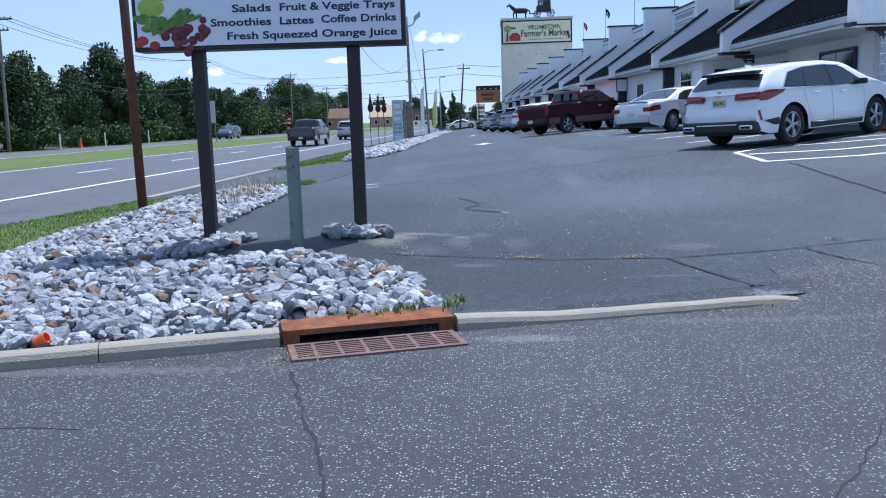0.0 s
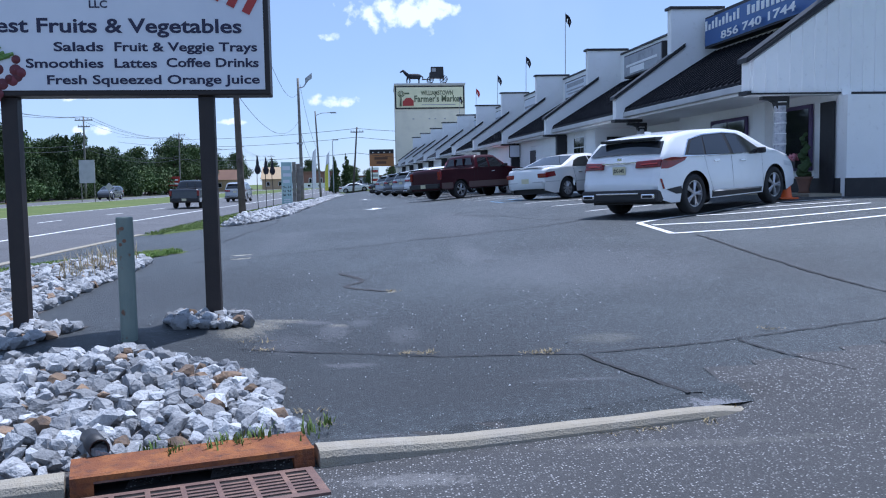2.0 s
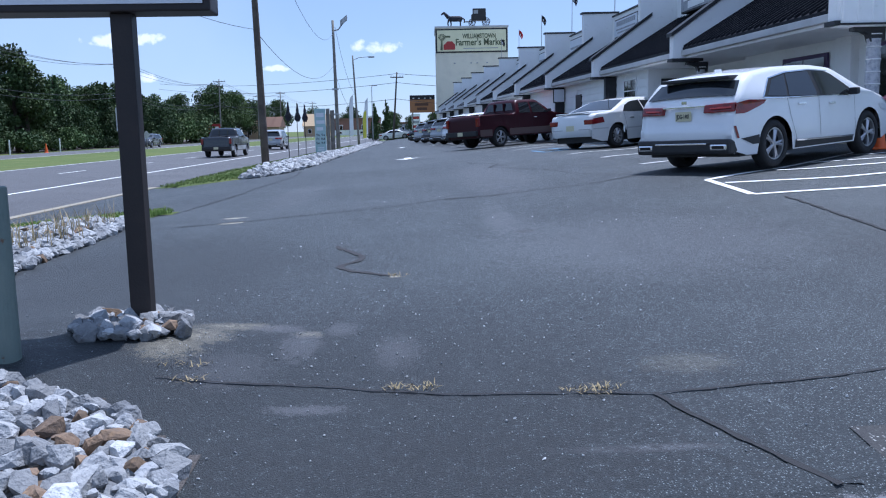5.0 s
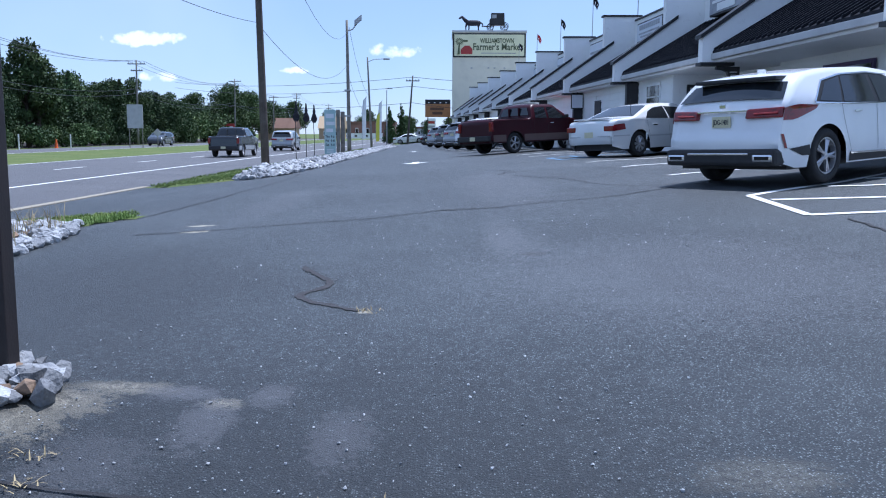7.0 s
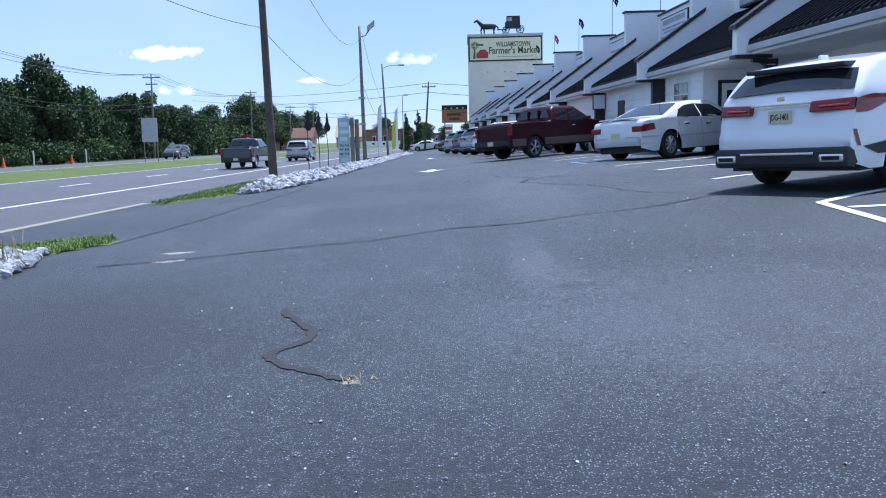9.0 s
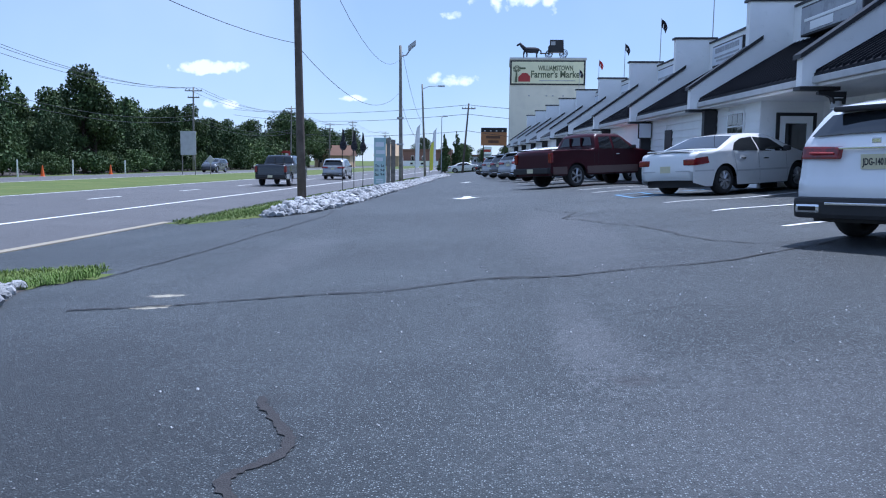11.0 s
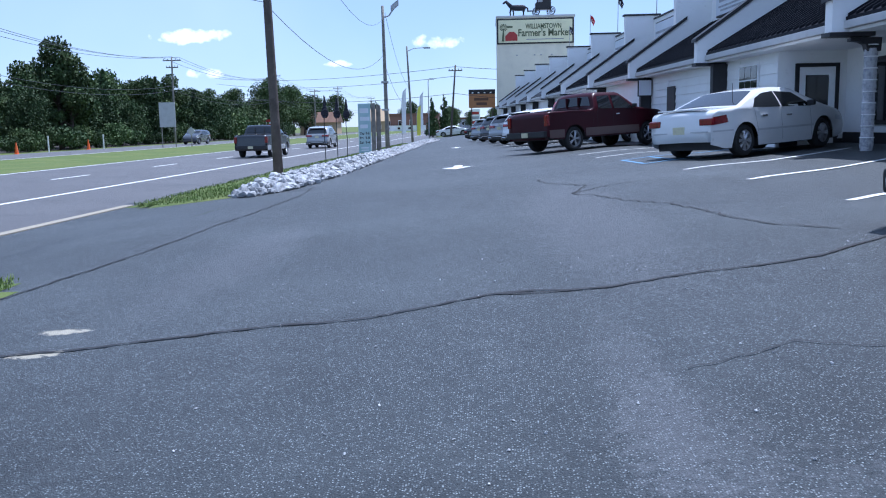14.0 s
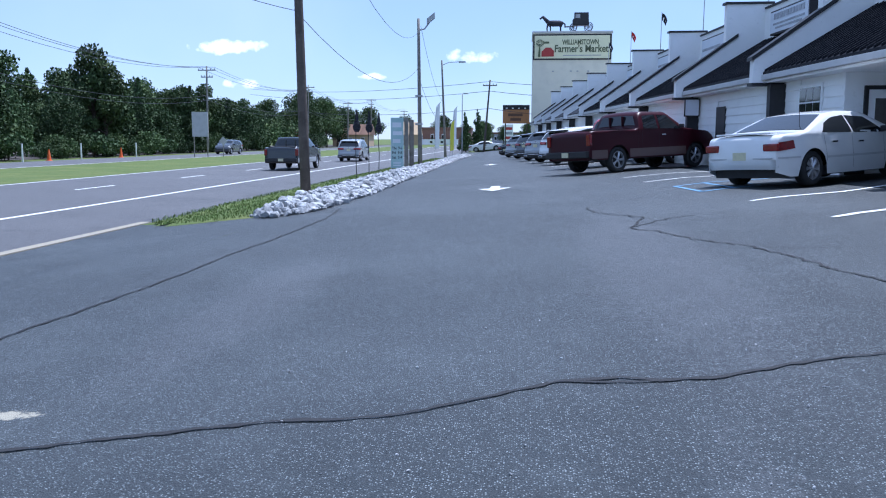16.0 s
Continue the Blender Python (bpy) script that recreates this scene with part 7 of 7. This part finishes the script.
def bush(seed, h, w, leaves, size, mat):
    rnd = random.Random(seed)
    t = thing("bush", "dense green roadside bush", "bush", None, "bushes")
    bm = bmesh.new()
    for k in range(5):
        tube(bm, [(0, 0, 0), (rnd.uniform(-1, 1) * w * 0.4, rnd.uniform(-1, 1) * w * 0.4, h * 0.7)], [0.05, 0.015], 5)
    part("stem", bm, M_TRUNK, t)
    bm = bmesh.new()
    leaf_cloud(bm, [(Vector((rnd.uniform(-0.6, 0.6) * w, rnd.uniform(-0.6, 0.6) * w, h * rnd.uniform(0.3, 0.68))), (w * 0.5, w * 0.5, h * 0.32)) for _ in range(6)], leaves, size, rnd)
    part("foliage", bm, mat, t)
    return t


rnd = random.Random(41)
kinds = [broadleaf(1, 9.5, 4.2, 5700, 0.31, M_LEAF), broadleaf(2, 8.0, 4.0, 4940, 0.31, M_LEAFD), broadleaf(3, 10.5, 4.0, 4940, 0.31, M_LEAF, True), conifer(4, 9.0, 2.6, 4500, 0.32), broadleaf(5, 7.0, 4.4, 4940, 0.31, M_LEAFD)]
low = [bush(6, 3.6, 2.6, 2600, 0.28, M_LEAF), bush(7, 2.8, 2.8, 2600, 0.28, M_LEAFD)]
homes = []
for row, (x0, n) in enumerate(((-46.5, 28), (-51, 26), (-58, 22))):
    for k in range(n):
        y = 48 + k * (150.0 / n) + rnd.uniform(-2, 2) + row * 2
        homes.append((x0 + rnd.uniform(-1.5, 1.5) - (2 if y > 150 else 0), y, rnd.uniform(0.7, 0.98) + 0.1 * row, rnd.choice((0, 1, 1, 3, 4, 0, 2))))
homes += [(-45.5, 104, 1.15, 2), (-47, 118, 1.05, 3), (-44, 190, 1.25, 0), (-48, 198, 1.3, 1), (-43, 206, 1.15, 0), (-50, 214, 1.3, 4), (-44, 222, 1.1, 1), (-52, 236, 1.3, 0), (-47, 250, 1.2, 1), (-46, 30, 1.0, 0), (-47, 40, 1.1, 1), (-48, 22, 1.0, 4),
          (-50, 300, 1.3, 0), (-42, 330, 1.2, 1), (-34, 400, 1.3, 0), (-26, 430, 1.2, 4), (-60, 320, 1.4, 1), (-20, 470, 1.2, 0), (-33, 360, 1.0, 1)]
for i, (x, y, s, k) in enumerate(homes):
    ob = kinds[k] if i == k else copy_thing(kinds[k], Matrix())
    ob.matrix_world = Matrix.LocRotScale((x, y, -0.45), Euler((0, 0, rnd.uniform(0, 6.28))), Vector((s * rnd.uniform(0.9, 1.15), s * rnd.uniform(0.9, 1.15), s)))
for i, t in enumerate(kinds):
    t.matrix_world = Matrix.LocRotScale((-45.0 + i * 0.4, 58 + 23 * i, -0.45), Euler((0, 0, i)), Vector((1, 1, 1)))
rb = random.Random(9)
spots = [(-43.5 + rb.uniform(-1, 1), 52 + 4.3 * k + rb.uniform(-1.5, 1.5), rb.uniform(0.6, 1.05)) for k in range(24)] + [(-42.5, 164, 1.7), (-41.5, 172, 1.6), (-43, 180, 1.7), (-41, 186, 1.2), (-42.5, 157, 1.4)]
for i, (x, y, s) in enumerate(spots):
    ob = low[i] if i < 2 else copy_thing(low[i % 2], Matrix())
    ob.matrix_world = Matrix.LocRotScale((x, y, -0.45), Euler((0, 0, i * 1.3)), Vector((s, s, s)))
con = [conifer(21, 5.6, 1.25, 1500, 0.28), conifer(22, 6.2, 1.3, 1500, 0.28)]
con[0].matrix_world, con[1].matrix_world = pose(-7.2, 138, -0.4), pose(-5.6, 140, -0.4)
for i, (x, y, s) in enumerate(((-5.2, 133, 0.55), (-3.9, 134, 0.6), (-2.6, 133, 0.5), (-0.5, 150, 0.7), (1.0, 160, 0.8))):
    copy_thing(low[i % 2], Matrix.LocRotScale((x, y, -0.45), Euler((0, 0, i)), Vector((s, s, s))))
for i, (x, y, s) in enumerate(((2.0, 190, 0.55), (5, 200, 0.6), (-9, 260, 0.7), (-12, 300, 0.8), (9, 220, 0.8), (-6, 330, 0.8))):
    copy_thing(kinds[i % 2], Matrix.LocRotScale((x, y, -0.45), Euler((0, 0, i)), Vector((s, s, s))))


# ---- far houses ----
def house(x, y, w, d, h, roof_h, wall_mat, roof_mat, label, windows, flat_roof=False):
    e = thing("house", label, "house", Matrix.Translation((x, y, -0.45)))
    part("wall", cube(0, w, 0, d, 0, h), wall_mat, e)
    bm = bmesh.new()
    if flat_roof:
        box(bm, -0.2, w + 0.2, -0.2, d + 0.2, h, h + roof_h)
    else:
        prism(bm, [(-0.4, h), (d / 2, h + roof_h), (d + 0.4, h)], -0.4, w + 0.4, lambda p, q, t: Vector((t, p, q)))
    part("roof", bm, roof_mat, e)
    for k in range(windows):
        a = w * (k + 0.5) / windows
        win = part("window", cube(a - 0.5, a + 0.5, -0.04, 0.0, h * 0.35, h * 0.75), M_WHITE, e)
        part("pane", cube(a - 0.42, a + 0.42, -0.06, -0.04, h * 0.38, h * 0.72), M_GLASS, win)
    return e


house(-46, 226, 9, 8, 3.0, 2.6, M_TAN, M_ROOFB, "tan house with a brown pitched roof", 3)
house(-36, 262, 7, 8, 3.2, 3.6, M_TAN, M_TAN, "small tan house with a steep roof", 2)
house(-38, 300, 22, 10, 4.8, 1.0, M_BRICK, M_ROOFB, "low brown brick commercial building", 6, True)
house(-34, 296, 14, 1, 1.8, 0.1, M_WHITE, M_WHITE, "long white fence wall before a far building", 4, True)
house(-12, 380, 16, 10, 4.0, 0.8, M_GREYSIGN, M_ROOFB, "far grey roadside building", 5, True)
rdsn = thing("red_sign", "small red roadside sign board far across the highway", "sign", Matrix.Translation((-40.5, 168, -0.4)))
part("panel", cube(0, 2.6, -0.05, 0.05, 1.6, 3.4), M_RED, rdsn)
for i in range(2):
    part("lettering_bar", cube(0.3, 2.3, -0.07, -0.05, 1.9 + 0.7 * i, 2.2 + 0.7 * i), M_WHITE, rdsn)
part("post", cube(1.2, 1.4, 0.05, 0.15, 0, 3.3), M_WOODG, rdsn)
bm = bmesh.new()
strip_pts = [(-44, 60), (-42, 130), (-41, 200), (-39, 300)]
for (a, b), (c, d) in zip(strip_pts, strip_pts[1:]):
    bm.faces.new([bm.verts.new(p) for p in ((a - 30, b, -0.4), (a, b, -0.4), (c, d, -0.4), (c - 30, d, -0.4))])
tagged(obj("woodland_floor", bm, M_SOIL), "shaded leaf litter under the trees", "ground", kind="structure")
